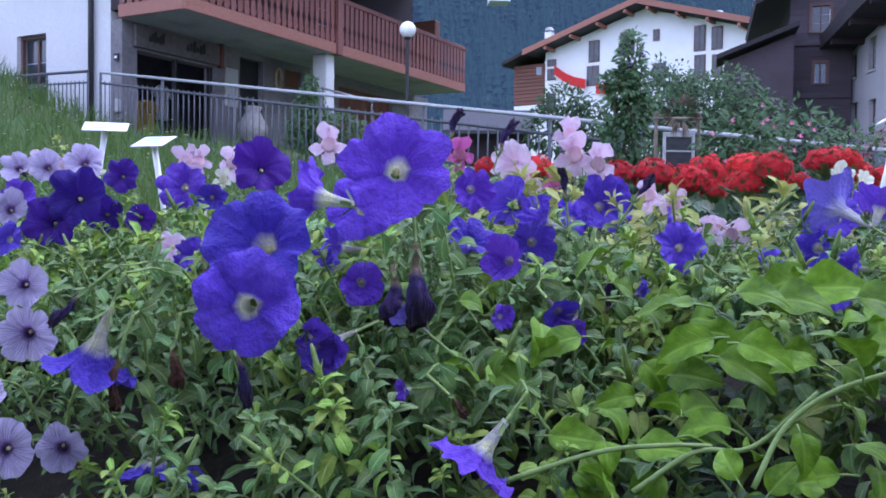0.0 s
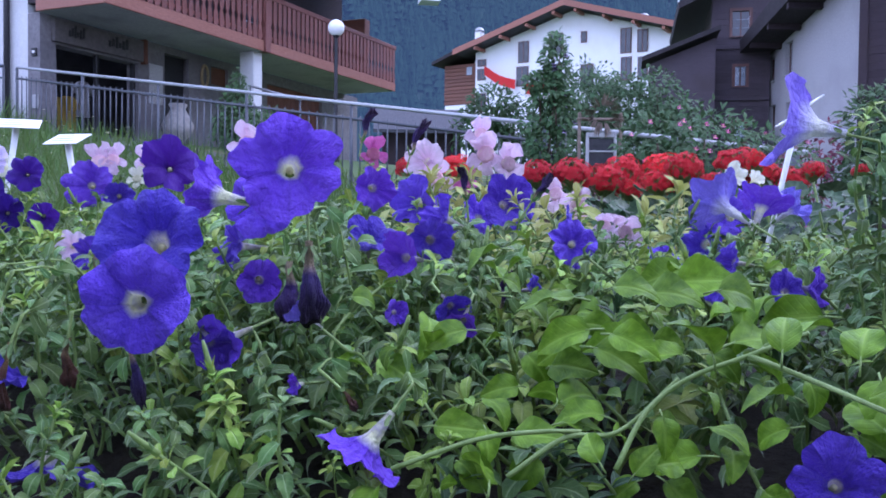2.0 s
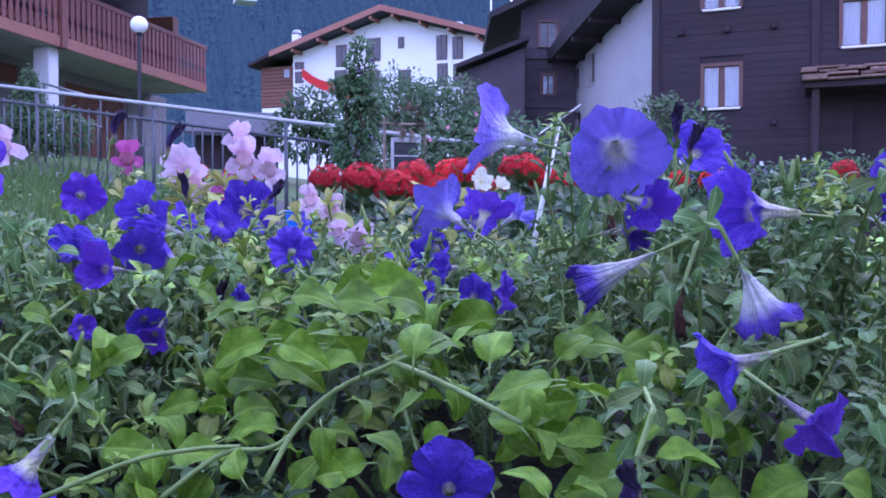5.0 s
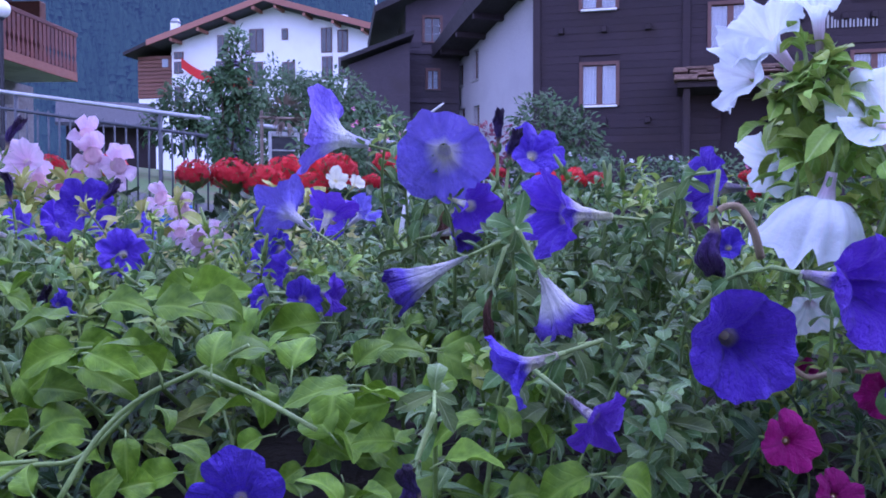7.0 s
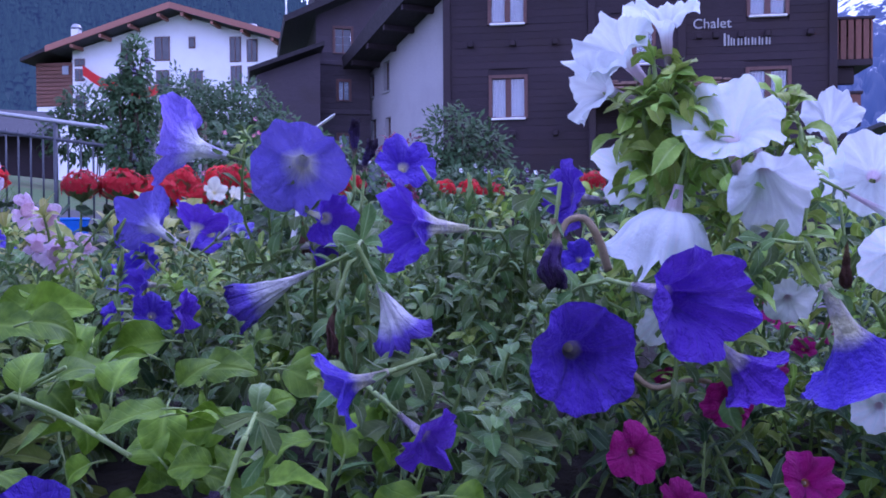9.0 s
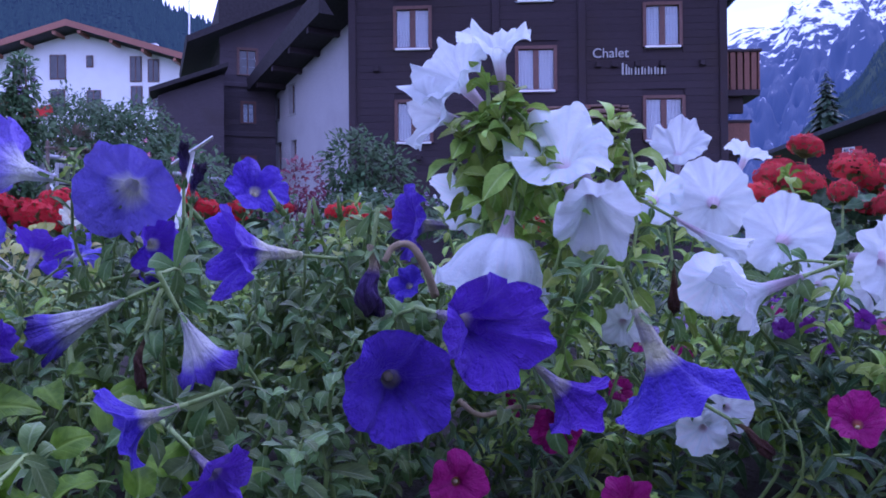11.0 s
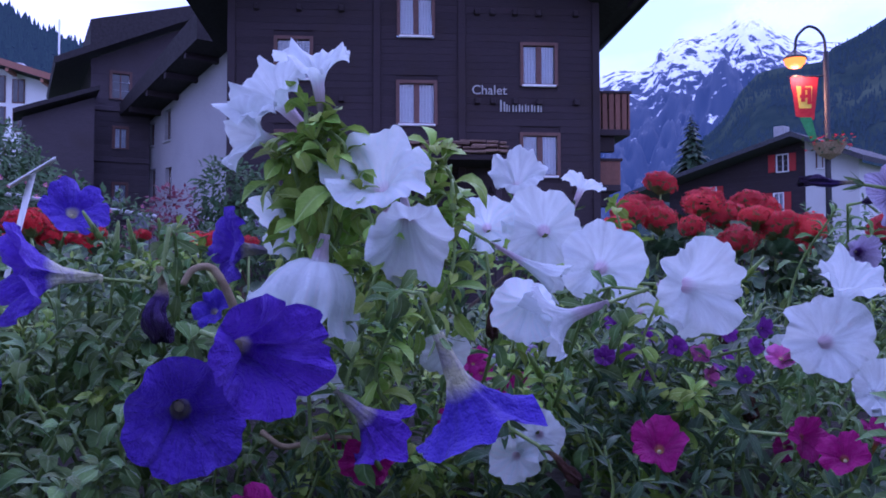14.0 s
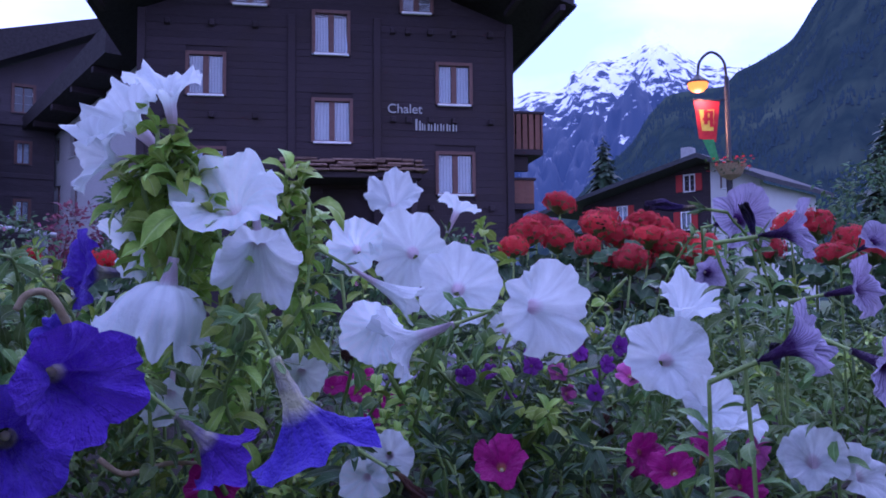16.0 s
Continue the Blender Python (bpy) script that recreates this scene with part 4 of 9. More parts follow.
# ---- the dark timber house behind ----
barn = thing("timber_house", (11.7, 36.38, 0), "tall dark timber house with small framed windows", "house", along=(0.9655, -0.2605))
BW = [(2.12, 8.90, 3.02, 10.10), (2.26, 6.86, 2.92, 7.82), (2.26, 4.55, 2.92, 5.50)]
wall("wall", barn, "grey_wood", 1.42, 3.75, 0.3, 10.0, 0.05, 0.3, BW)
planks(barn, "grey_wood", 1.42, 3.75, 0.3, 10.0, 0.24, 0.0, 0.05, BW)
part("gable", prism_bm([(1.42, 10.0), (2.12, 10.0), (2.12, 10.1), (3.02, 10.1), (3.02, 10.0), (6.2, 10.0), (6.2, 12.75), (1.42, 10.5)], "y", 0.02, 0.3), M["grey_wood"], barn)
for w in BW:
    window(barn, *w, y=0.0, mullion=0.05, trim=0.12, sill=False, curtain=w[1] < 8)
part("roof", prism_bm([(0.05, 9.95), (6.3, 12.88), (6.3, 13.18), (0.0, 10.2)], "y", -1.0, 7.0), M["roof_dark"], barn)
part("upper_roof", prism_bm([(1.57, 10.8), (7.6, 13.4), (7.6, 14.55), (1.57, 12.85)], "y", 2.5, 9.0), M["roof_dark"], barn)
part("lean_to", prism_bm([(-1.1, 0.3), (1.45, 0.3), (1.45, 8.6), (-1.1, 7.6)], "y", -1.6, 0.0), M["grey_wood"], barn)
part("lean_to_roof", prism_bm([(-1.4, 7.66), (1.6, 8.83), (1.6, 9.0), (-1.4, 7.84)], "y", -2.1, 0.0), M["roof_dark"], barn)
box("side_wall", barn, "grey_wood", (1.42, 0.3, 0.3), (1.67, 7, 10.4), 0)
for z in (3.9, 6.3, 8.4):
    box("floor_beam", barn, "grey_wood", (1.42, -0.08, z), (3.75, 0.0, z + 0.2), 0.02)

# ---- the large white house with the brown roof edge ----
inn = thing("white_house", (6.51, 72.14, 0), "large white plastered house with a brown wooden roof edge", "house", along=(0.8236, -0.5672))
IW = [(3.96, 13.9, 4.76, 15.45), (3.82, 12.05, 4.74, 13.48), (6.62, 14.15, 7.66, 15.8), (9.28, 15.0, 9.64, 15.72), (12.44, 13.9, 13.16, 15.62),
      (13.74, 13.88, 14.42, 15.4), (12.5, 11.9, 13.2, 13.48), (13.8, 11.9, 14.45, 13.4), (0.26, 12.8, 0.92, 13.58), (0.26, 13.92, 0.94, 14.34), (6.7, 11.6, 7.6, 13.3), (9.3, 11.6, 10.2, 13.2), (0.3, 10.2, 0.95, 11.6)]
wall("wall", inn, "house_white", 0, 16.9, 1.0, 15.0, 0, 0.4, [w for w in IW if w[3] <= 15.0])
part("gable", prism_bm([(0, 15.0), (16.9, 15.0), (8.45, 17.45)], "y", 0.0, 0.4), M["house_white"], inn)
for w in IW:
    up = w[3] > 15.0
    f = box("window", inn, "window_wood", (w[0] - 0.08, -0.05, w[1] - 0.08), (w[2] + 0.08, -0.01, w[3] + 0.08), 0.01)
    box("pane", f, "dark_glass", (w[0], -0.075, w[1]), (w[2], -0.055, w[3]), 0)
    cx = (w[0] + w[2]) / 2
    box("inner_dark", f, "dark_inside", (w[0], -0.054, w[1]), (w[2], -0.051, w[3]), 0)
    if w[2] - w[0] > 0.5:
        box("mullion", f, "window_wood", (cx - 0.03, -0.09, w[1]), (cx + 0.03, -0.076, w[3]), 0.004)
for s in (1, -1):
    p = [(8.45 - s * 9.6, 14.75), (8.45, 17.62), (8.45, 17.95), (8.45 - s * 9.6, 15.08)]
    part("roof_slope", prism_bm(p, "y", -1.6, 12), M["roof_slate"], inn)
    q = [(8.45 - s * 9.65, 14.66), (8.45, 17.55), (8.45, 18.0), (8.45 - s * 9.65, 15.1)]
    part("verge_board", prism_bm(q, "y", -1.72, -1.6), M["fascia"], inn, "orange-brown wooden verge board")
    for i in range(4):
        f = (i + 0.4) / 4
        x, z = 8.45 - s * 9.0 * f, 17.55 - 2.7 * f
        box("purlin", inn, "fascia", (x - 0.12, -1.6, z - 0.3), (x + 0.12, 0, z - 0.05), 0.02)
    box("side_wall", inn, "house_white", (0 if s > 0 else 16.5, 0.4, 1.0), (0.4 if s > 0 else 16.9, 11.6, 14.9), 0)
box("annex", inn, "house_white", (-3.1, 0.3, 1.0), (0, 6, 10.9), 0.02)
annex_wood = box("annex_upper", inn, "brown_wood", (-3.1, 0.34, 10.9), (0, 6, 14.2), 0.02, "brown boarded upper storey")
for i in range(11):
    box("board", annex_wood, "brown_wood", (-3.12, 0.24, 10.95 + i * 0.3), (-0.02, 0.34, 11.22 + i * 0.3), 0.02)
box("annex_window", inn, "curtain", (-0.95, 0.18, 13.3), (-0.45, 0.23, 13.95), 0.01)
part("annex_roof", prism_bm([(-3.7, 14.15), (0, 15.5), (0, 15.8), (-3.7, 14.4)], "y", -0.9, 7), M["roof_dark"], inn)
for x, y, z0, z1, w in ((-0.95, 2.0, 14.3, 17.2, 0.6), (12.3, 5.0, 15.6, 17.5, 0.7), (15.4, 5.0, 15.0, 17.8, 0.7)):
    c = box("chimney", inn, "house_white", (x - w / 2, y, z0), (x + w / 2, y + w, z1), 0.03)
    q = lathe_bm([(w * 0.62, z1), (w * 0.70, z1 + 0.12), (w * 0.45, z1 + 0.35), (w * 0.1, z1 + 0.42)], 12)
    bmesh.ops.translate(q, verts=q.verts, vec=(x, y + w / 2, 0))
    part("cap", q, M["metal_pale"], c)
part("east_roof", prism_bm([(15.6, 15.2), (19.5, 13.9), (19.5, 14.3), (15.6, 16.4)], "y", 2.0, 10), M["fascia"], inn)
tube("mast", inn, "white_paint", [(15.9, 2.6, 15), (15.9, 2.6, 20.5)], 0.07)
# cloth banners across the facade
def banner(name, pts, drop, mat, label, base):
    top = smooth_line(pts, 6)
    n = len(top)
    verts = [(p.x, p.y + 0.06 * math.sin(i * 1.3), p.z) for i, p in enumerate(top)] + [(p.x, p.y + 0.06 * math.sin(i * 1.3 + 0.6), p.z - drop) for i, p in enumerate(top)]
    verts += [(x, y + 0.02, z) for x, y, z in verts]
    faces = [(i, i + 1, n + i + 1, n + i) for i in range(n - 1)] + [(2 * n + i + 1, 2 * n + i, 3 * n + i, 3 * n + i + 1) for i in range(n - 1)]
    ob = link(name, mesh_of(name, verts, faces), M[mat])
    ob.matrix_world = base.matrix_world
    return tagged(ob, label, "banner")


banner("banner", [(1.0, -0.35, 13.85), (2.4, -0.4, 12.95), (3.8, -0.35, 12.5)], 0.75, "red_cloth", "red cloth banner hung across the white facade", inn)
banner("banner", [(1.0, -0.30, 13.15), (2.4, -0.35, 12.24), (3.8, -0.30, 11.78)], 0.18, "white_cloth", "white lower strip of cloth under the red banner", inn)
banner("banner", [(4.7, -0.35, 12.05), (5.8, -0.4, 12.0), (6.9, -0.35, 12.3)], 0.75, "red_cloth", "red cloth banner sagging beside a window", inn)
banner("banner", [(5.5, -0.30, 11.35), (5.9, -0.35, 11.3), (6.3, -0.30, 11.35)], 0.4, "white_cloth", "small white cloth under the red banner", inn)
hut = thing("hut", (-0.57, 40.2, 0), "low hut with a grey slate roof beyond the lane", "hut", along=(1, 0.02))
box("wall", hut, "dark_wood", (0, 0, 1.0), (3.6, 3, 5.3), 0.02)
part("roof", prism_bm([(-1.2, 5.1), (1.6, 6.4), (1.6, 6.5), (-1.2, 5.25)], "x", -0.4, 3.7), M["roof_slate"], hut)
far_hut = thing("far_house", (6.9, 260, 66), "tiny pale house high on the wooded slope", "house", along=(1, 0.1))
box("wall", far_hut, "plaster", (0, 0, 0), (6, 6, 3.6), 0.05)
part("roof", prism_bm([(-0.5, 3.4), (3, 5.4), (6.5, 3.4)], "y", -0.5, 6.5), M["roof_slate"], far_hut)

# ---- the house with the balcony ----
shop = thing("balcony_house", (-4.93, 15.43, 0), "white house with a long brown wooden balcony over a shop", "house", along=(0.452, 0.892))
FLOOR = 2.50
S_HOLES = [(0.42, FLOOR, 2.5, 4.36), (3.28, FLOOR, 4.05, 4.72), (4.82, 4.29, 5.44, 4.70), (7.0, FLOOR, 9.6, 4.62)]
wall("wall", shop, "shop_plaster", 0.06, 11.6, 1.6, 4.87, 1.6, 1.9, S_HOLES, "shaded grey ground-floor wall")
end = wall("end_wall", shop, "plaster", -9.5, -1.9, 1.6, 9.0, 0.06, 0.36, [(-4.58, 3.30, -3.70, 4.80)])
end.rotation_euler = (0, 0, radians(-90))
w = window(shop, -4.58, 3.30, -3.70, 4.80, y=0.20, curtain=False, mullion=0.06, trim=0.06, sill=False)
w.rotation_euler = (0, 0, radians(-90))
tube("downpipe", shop, "black_metal", [(-0.02, 2.34, 1.6), (-0.02, 2.34, 9.0)], 0.055, sides=10)
box("number_plate", shop, "black_metal", (0.02, 1.66, 4.10), (0.055, 1.78, 4.24), 0.004)
box("plate_bar", shop, "white_paint", (0.012, 1.69, 4.15), (0.02, 1.75, 4.19), 0)
box("meter_box", shop, "concrete", (0.0, 1.62, 3.15), (0.06, 1.74, 3.40), 0.01)
box("floor_slab", shop, "concrete", (-0.2, -0.3, FLOOR - 0.25), (11.6, 6, FLOOR - 0.02), 0.01)
# a near-black sheet imitates the depth of the unlit shop
box("dark_back_sheet", shop, "dark_inside", (0.36, 3.4, FLOOR), (11.4, 3.5, 4.8), 0)
# the sign over the shop window, with unreadable writing as bars
sign = box("shop_sign", shop, "sign_board", (0.30, 1.50, 4.40), (2.56, 1.60, 4.82), 0.01, "grey sign board with worn blue-grey writing")
box("sign_frame", sign, "brown_wood", (2.56, 1.46, 4.36), (2.64, 1.60, 4.86), 0.01)
for x0, x1 in ((0.62, 1.02), (1.60, 2.14)):
    for i in range(6):
        x = x0 + (x1 - x0) * i / 6
        q = box("writing_bar", sign, "black_metal", (x, 1.488, 4.54 + 0.02 * (i % 2)), (x + (x1 - x0) / 8.5, 1.499, 4.66 + 0.05 * ((i * 7) % 3)), 0)
for x in (0.42, 1.44, 2.42):
    box("shop_frame", shop, "black_metal", (x, 1.66, FLOOR), (x + 0.07, 1.76, 4.36), 0.01)
box("shop_door", shop, "black_metal", (3.28, 1.74, FLOOR), (4.05, 1.79, 4.72), 0.01)
box("shutter_panel", shop, "brown_wood", (4.82, 1.68, 4.29), (5.44, 1.74, 4.70), 0.01)
g = box("garage_door", shop, "brown_wood", (7.0, 1.70, FLOOR), (9.6, 1.76, 4.62), 0.01)
for i in range(13):
    box("board", g, "brown_wood", (7.0 + i * 0.2, 1.685, FLOOR), (7.19 + i * 0.2, 1.70, 4.62), 0.004)
box("column", shop, "plaster", (4.40, 0.12, FLOOR - 0.02), (4.72, 0.50, 4.87), 0.02)
balcony = box("balcony", shop, "concrete", (0.0, 0.0, 4.87), (10.83, 1.6, 5.05), 0.01, "pale concrete balcony slab")
box("fascia", balcony, "fascia", (-0.04, -0.04, 4.87), (10.87, 0.0, 5.11), 0.01, "reddish fascia board")
box("fascia", balcony, "fascia", (-0.04, 0.0, 4.87), (0.0, 1.6, 5.11), 0.01)
box("top_rail", balcony, "rail_wood", (-0.05, -0.06, 6.03), (10.88, 0.06, 6.14), 0.01)
box("top_rail", balcony, "rail_wood", (-0.05, 0.06, 6.03), (0.06, 1.6, 6.14), 0.01)
box("low_rail", balcony, "rail_wood", (-0.02, -0.02, 5.18), (10.85, 0.04, 5.25), 0.01)
slat_profile = [(-0.062, 5.11), (0.062, 5.11), (0.062, 5.34), (0.030, 5.45), (0.062, 5.56), (0.062, 6.03), (-0.062, 6.03), (-0.062, 5.56), (-0.030, 5.45), (-0.062, 5.34)]
slat = part("slat", prism_bm(slat_profile, "y", -0.045, -0.02), M["rail_wood"], balcony)
slat.location.x = 0.10
for i in range(1, 58):
    s = link("slat", slat.data, None, balcony)
    s.location.x = 0.10 + i * 0.187
for i in range(8):
    s = link("slat", slat.data, None, balcony)
    s.location, s.rotation_euler = (0.0, 0.18 + i * 0.187, 0), (0, 0, radians(-90))
for x in (4.55,):
    box("balcony_post", balcony, "rail_wood", (x, -0.09, 4.86), (x + 0.20, 0.10, 7.6), 0.015)
U_HOLES = [(2.0, 5.1, 3.4, 7.1), (6.0, 5.6, 7.4, 6.9)]
wall("upper_wall", shop, "dark_wood", 0.06, 10.7, 5.05, 8.6, 1.62, 1.9, U_HOLES)
for h in U_HOLES:
    window(shop, *h, y=1.64, curtain=False)
box("far_wall", shop, "brown_wood", (10.4, 0.7, 5.05), (10.7, 1.62, 6.9), 0.02)
part("roof", prism_bm([(-1.1, 7.35), (3.0, 9.3), (3.0, 9.6), (-1.1, 7.62)], "x", -1.0, 10.7), M["roof_dark"], shop)
for i in range(10):
    x = -0.6 + i * 1.2
    part("rafter", prism_bm([(-1.0, 7.25), (1.6, 8.49), (1.6, 8.66), (-1.0, 7.42)], "x", x, x + 0.12), M["dark_wood"], shop)


def free(ob, base):
    """Stands a thing built in a house's own axes in the world."""
    ob.matrix_world = base.matrix_world @ Matrix.Translation(ob.location)
    return ob


urn = free(thing("urn", (3.0, 1.0, FLOOR - 0.02), "weathered grey stone urn by the shop door", "urn"), shop)
part("body", lathe_bm([(0.16, 0), (0.2, 0.06), (0.12, 0.2), (0.15, 0.34), (0.30, 0.5), (0.33, 0.66), (0.22, 0.86), (0.15, 1.0), (0.2, 1.08), (0.18, 1.1)], 24), M["stone"], urn, smooth=True)
part("foot", lathe_bm([(0.24, -0.0), (0.25, 0.05), (0.2, 0.07)], 20), M["stone"], urn)
for i, (x, mat, z0) in enumerate(((0.75, "red_cloth", 3.25), (0.95, "red_cloth", 3.3), (1.55, "yellow_cloth", 3.0), (1.78, "yellow_cloth", 3.05), (2.15, "white_cloth", 3.4))):
    gm = free(thing("garment", (x, 2.75, z0 - 0.12), {"red_cloth": "red garment", "yellow_cloth": "yellow garment", "white_cloth": "white garment"}[mat] + " hanging in the shop window", "clothing", "garments in the shop"), shop)
    pr = [(-0.16, 0), (0.16, 0), (0.14, 0.5), (0.24, 0.46), (0.26, 0.56), (0.10, 0.72), (-0.10, 0.72), (-0.26, 0.56), (-0.24, 0.46), (-0.14, 0.5)]
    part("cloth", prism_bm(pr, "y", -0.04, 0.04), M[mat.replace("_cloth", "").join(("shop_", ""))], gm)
    tube("hanger", gm, "black_metal", [(0, 0, 0.70), (0, 0, 0.95)], 0.006)
wreath = free(thing("wreath", (4.55, 1.56, 4.42), "dark oval wreath on the shop wall", "wreath"), shop)
tube("ring", wreath, "dry_stem", [(0.11 * math.cos(a * math.pi / 8), 0, 0.24 * math.sin(a * math.pi / 8)) for a in range(17)], 0.035)

# ---- the railing along the lane ----
RA, RB = Vector((-5.79, 13.95, 3.51)), Vector((3.45, 7.09, 1.80))
railing = thing("railing", RA, "grey steel railing with a pale tubular handrail", "railing")
r_dir = RB - RA
tube("handrail", railing, "metal_pale", [(0, 0, 0), r_dir * 0.5, r_dir], 0.022, sides=12)
stop = 0.80
for drop in (0.17, 0.98):
    tube("bar", railing, "metal_grey", [(0, 0, -drop), r_dir * stop - Vector((0, 0, drop))], 0.018, sides=6)
count = int(r_dir.length * stop / 0.128)
for i in range(count + 1):
    p = r_dir * (stop * i / count)
    tall = i % 13 == 0
    tube("post" if tall else "baluster", railing, "metal_grey", [p - Vector((0, 0, 1.35 if tall else 1.02)), p - Vector((0, 0, 0.02 if tall else 0.13))], 0.022 if tall else 0.0095, sides=6)
for f in (0.79, 0.805, 0.99):
    p = r_dir * f
    tube("end_post", railing, "metal_grey", [p - Vector((0, 0, 1.3)), p - Vector((0, 0, 0.02))], 0.055, sides=8)
R2A, R2B = Vector((-8.53, 16.4, 3.82)), Vector((-6.34, 14.75, 3.66))
side_rail = thing("railing", R2A, "short grey steel railing beside the house wall", "railing")
d2 = R2B - R2A
tube("handrail", side_rail, "metal_grey", [(0, 0, 0), d2], 0.026, sides=10)
tube("bar", side_rail, "metal_grey", [(0, 0, -0.19), d2 - Vector((0, 0, 0.19))], 0.016, sides=6)
for i in range(21):
    p = d2 * (i / 20)
    tube("post" if i % 10 == 0 else "baluster", side_rail, "metal_grey", [p - Vector((0, 0, 1.4)), p - Vector((0, 0, 0.02 if i % 10 == 0 else 0.15))], 0.02 if i % 10 == 0 else 0.010, sides=6)
stair_rail = thing("handrail", (-2.67, 16.53, 3.68), "pale handrail of steps beyond the railing", "railing")
tube("tube", stair_rail, "metal_pale", [(0, 0, 0), (1.06, -0.99, -0.38)], 0.022, sides=8)
tube("tube", stair_rail, "metal_pale", [(0.0, 0, -0.45), (1.06, -0.99, -0.83)], 0.016, sides=8)
for x in (0.02, 1.04):
    tube("post", stair_rail, "metal_grey", [(x, -0.93 * x, -0.36 * x), (x, -0.93 * x, -1.4)], 0.016, sides=8)

# ---- street lamps ----
lamp = thing("street_lamp", (-0.98, 15.15, 2.2), "dark lamp post with a white globe", "street lamp")
part("pole", lathe_bm([(0.07, 0), (0.06, 0.3), (0.035, 0.35), (0.03, 2.10), (0.045, 2.12), (0.06, 2.16)], 14), M["black_metal"], lamp)
gl = lathe_bm([(0.02, -0.139)] + [(0.14 * math.cos(a), 0.14 * math.sin(a)) for a in [-1.35 + 2.7 * i / 14 for i in range(15)]] + [(0.01, 0.139)], 24)
bmesh.ops.translate(gl, verts=gl.verts, vec=(0, 0, 2.28))
part("globe", gl, M["globe"], lamp, "white opal globe", smooth=True)
lamp2 = thing("street_lamp", (13.62, 6.05, 0.7), "tall dark lamp post with a curved arm and lit lamp", "street lamp")
tube("pole", lamp2, "black_metal", [(0, 0, 0), (0, 0, 4.1)], 0.05, 0.04, 10)
tube("arm", lamp2, "black_metal", smooth_line([(0, 0, 4.05), (-0.03, 0.03, 4.35), (-0.16, 0.17, 4.5), (-0.30, 0.30, 4.35), (-0.33, 0.33, 4.12)], 6), 0.022)
q = lathe_bm([(0.03, 4.13), (0.06, 4.10), (0.17, 4.02), (0.18, 3.99)], 18)
bmesh.ops.translate(q, verts=q.verts, vec=(-0.33, 0.33, 0))
part("shade", q, M["black_metal"], lamp2)
q = lathe_bm([(0.16, 3.99), (0.15, 3.92), (0.09, 3.86), (0.01, 3.84)], 18)
bmesh.ops.translate(q, verts=q.verts, vec=(-0.33, 0.33, 0))
part("bulb", q, M["lamp_glow"], lamp2, "glowing orange lamp bowl", smooth=True)
glow_light = new("lamp_light", bpy.data.lights.new("lamp_light", "POINT"))
glow_light.data.energy, glow_light.data.color, glow_light.data.shadow_soft_size = 140.0, (1.0, 0.45, 0.14), 0.12
glow_light.location = (13.29, 6.38, 4.44)
flag = thing("flag_banner", (13.5, 6.14, 3.42), "red and orange flag with a pale emblem and green tip", "flag")
f_u = Vector((-0.68, 0.72, 0))
def flag_piece(name, outline, mat, out):
    v = [f_u * p + Vector((0, 0, q)) + Vector((-0.72, -0.68, 0)) * (out + 0.02 * math.sin(q * 7)) for p, q in outline]
    n = len(v)
    v += [p - Vector((-0.72, -0.68, 0)) * 0.006 for p in v]
    link(name, mesh_of(name, v, [tuple(range(n)), tuple(range(2 * n - 1, n - 1, -1))] + [(i, n + i, n + (i + 1) % n, (i + 1) % n) for i in range(n)], smooth=False), M[mat], flag)


flag_piece("cloth", [(0.06, 0.32), (0.33, 0.38), (0.40, 0.98), (-0.02, 0.98)], "red_cloth", 0.0)
flag_piece("green_tip", [(0.02, 0.02), (0.12, 0.0), (0.28, 0.36), (0.10, 0.36)], "green_cloth", 0.012)
flag_piece("yellow_band", [(0.10, 0.50), (0.28, 0.50), (0.32, 0.84), (0.08, 0.84)], "yellow_cloth", 0.03)
for a, b, c, d in ((0.10, 0.56, 0.16, 0.82), (0.19, 0.60, 0.25, 0.84), (0.10, 0.66, 0.27, 0.71), (0.12, 0.78, 0.25, 0.82)):
    flag_piece("emblem", [(a, b), (c, b), (c, d), (a, d)], "red_cloth", 0.05)
tube("crossbar", flag, "black_metal", [f_u * -0.1 + Vector((0, 0, 1.0)), f_u * 0.45 + Vector((0, 0, 1.0))], 0.012)

# ---- the house under the hill ----
h2 = thing("brown_house", (44.1, 26.6, 0), "brown timber house with red shutters, white end and slate roof", "house", along=(0.02, -1.0))
H2W = [(3.64, 7.18, 4.34, 8.12), (-0.53, 5.72, 0.18, 6.72), (3.45, 5.10, 4.05, 6.10)]
wall("wall", h2, "dark_wood", -2.9, 5.2, 0.5, 6.9, 0.05, 0.4, [w for w in H2W if w[3] < 6.9])
part("gable", prism_bm([(-2.9, 6.9), (5.2, 6.9), (5.2, 8.75)], "y", 0.05, 0.4), M["dark_wood"], h2)
planks(h2, "dark_wood", -2.9, 5.2, 0.5, 8.5, 0.3, 0.0, 0.05, H2W, limit=lambda z: (max(-2.9, (z - 8.75) / 0.2284 + 5.2), 5.2))
wall("white_wall", h2, "plaster", 5.2, 7.9, 0.5, 6.9, 0.0, 0.4)
part("white_gable", prism_bm([(5.2, 6.9), (7.9, 6.9), (7.9, 7.50), (5.2, 8.70)], "y", 0.0, 0.4), M["plaster"], h2)
window(h2, 5.78, 7.15, 6.43, 8.0, y=-0.03, curtain=False, mullion=0.06, trim=0.06)
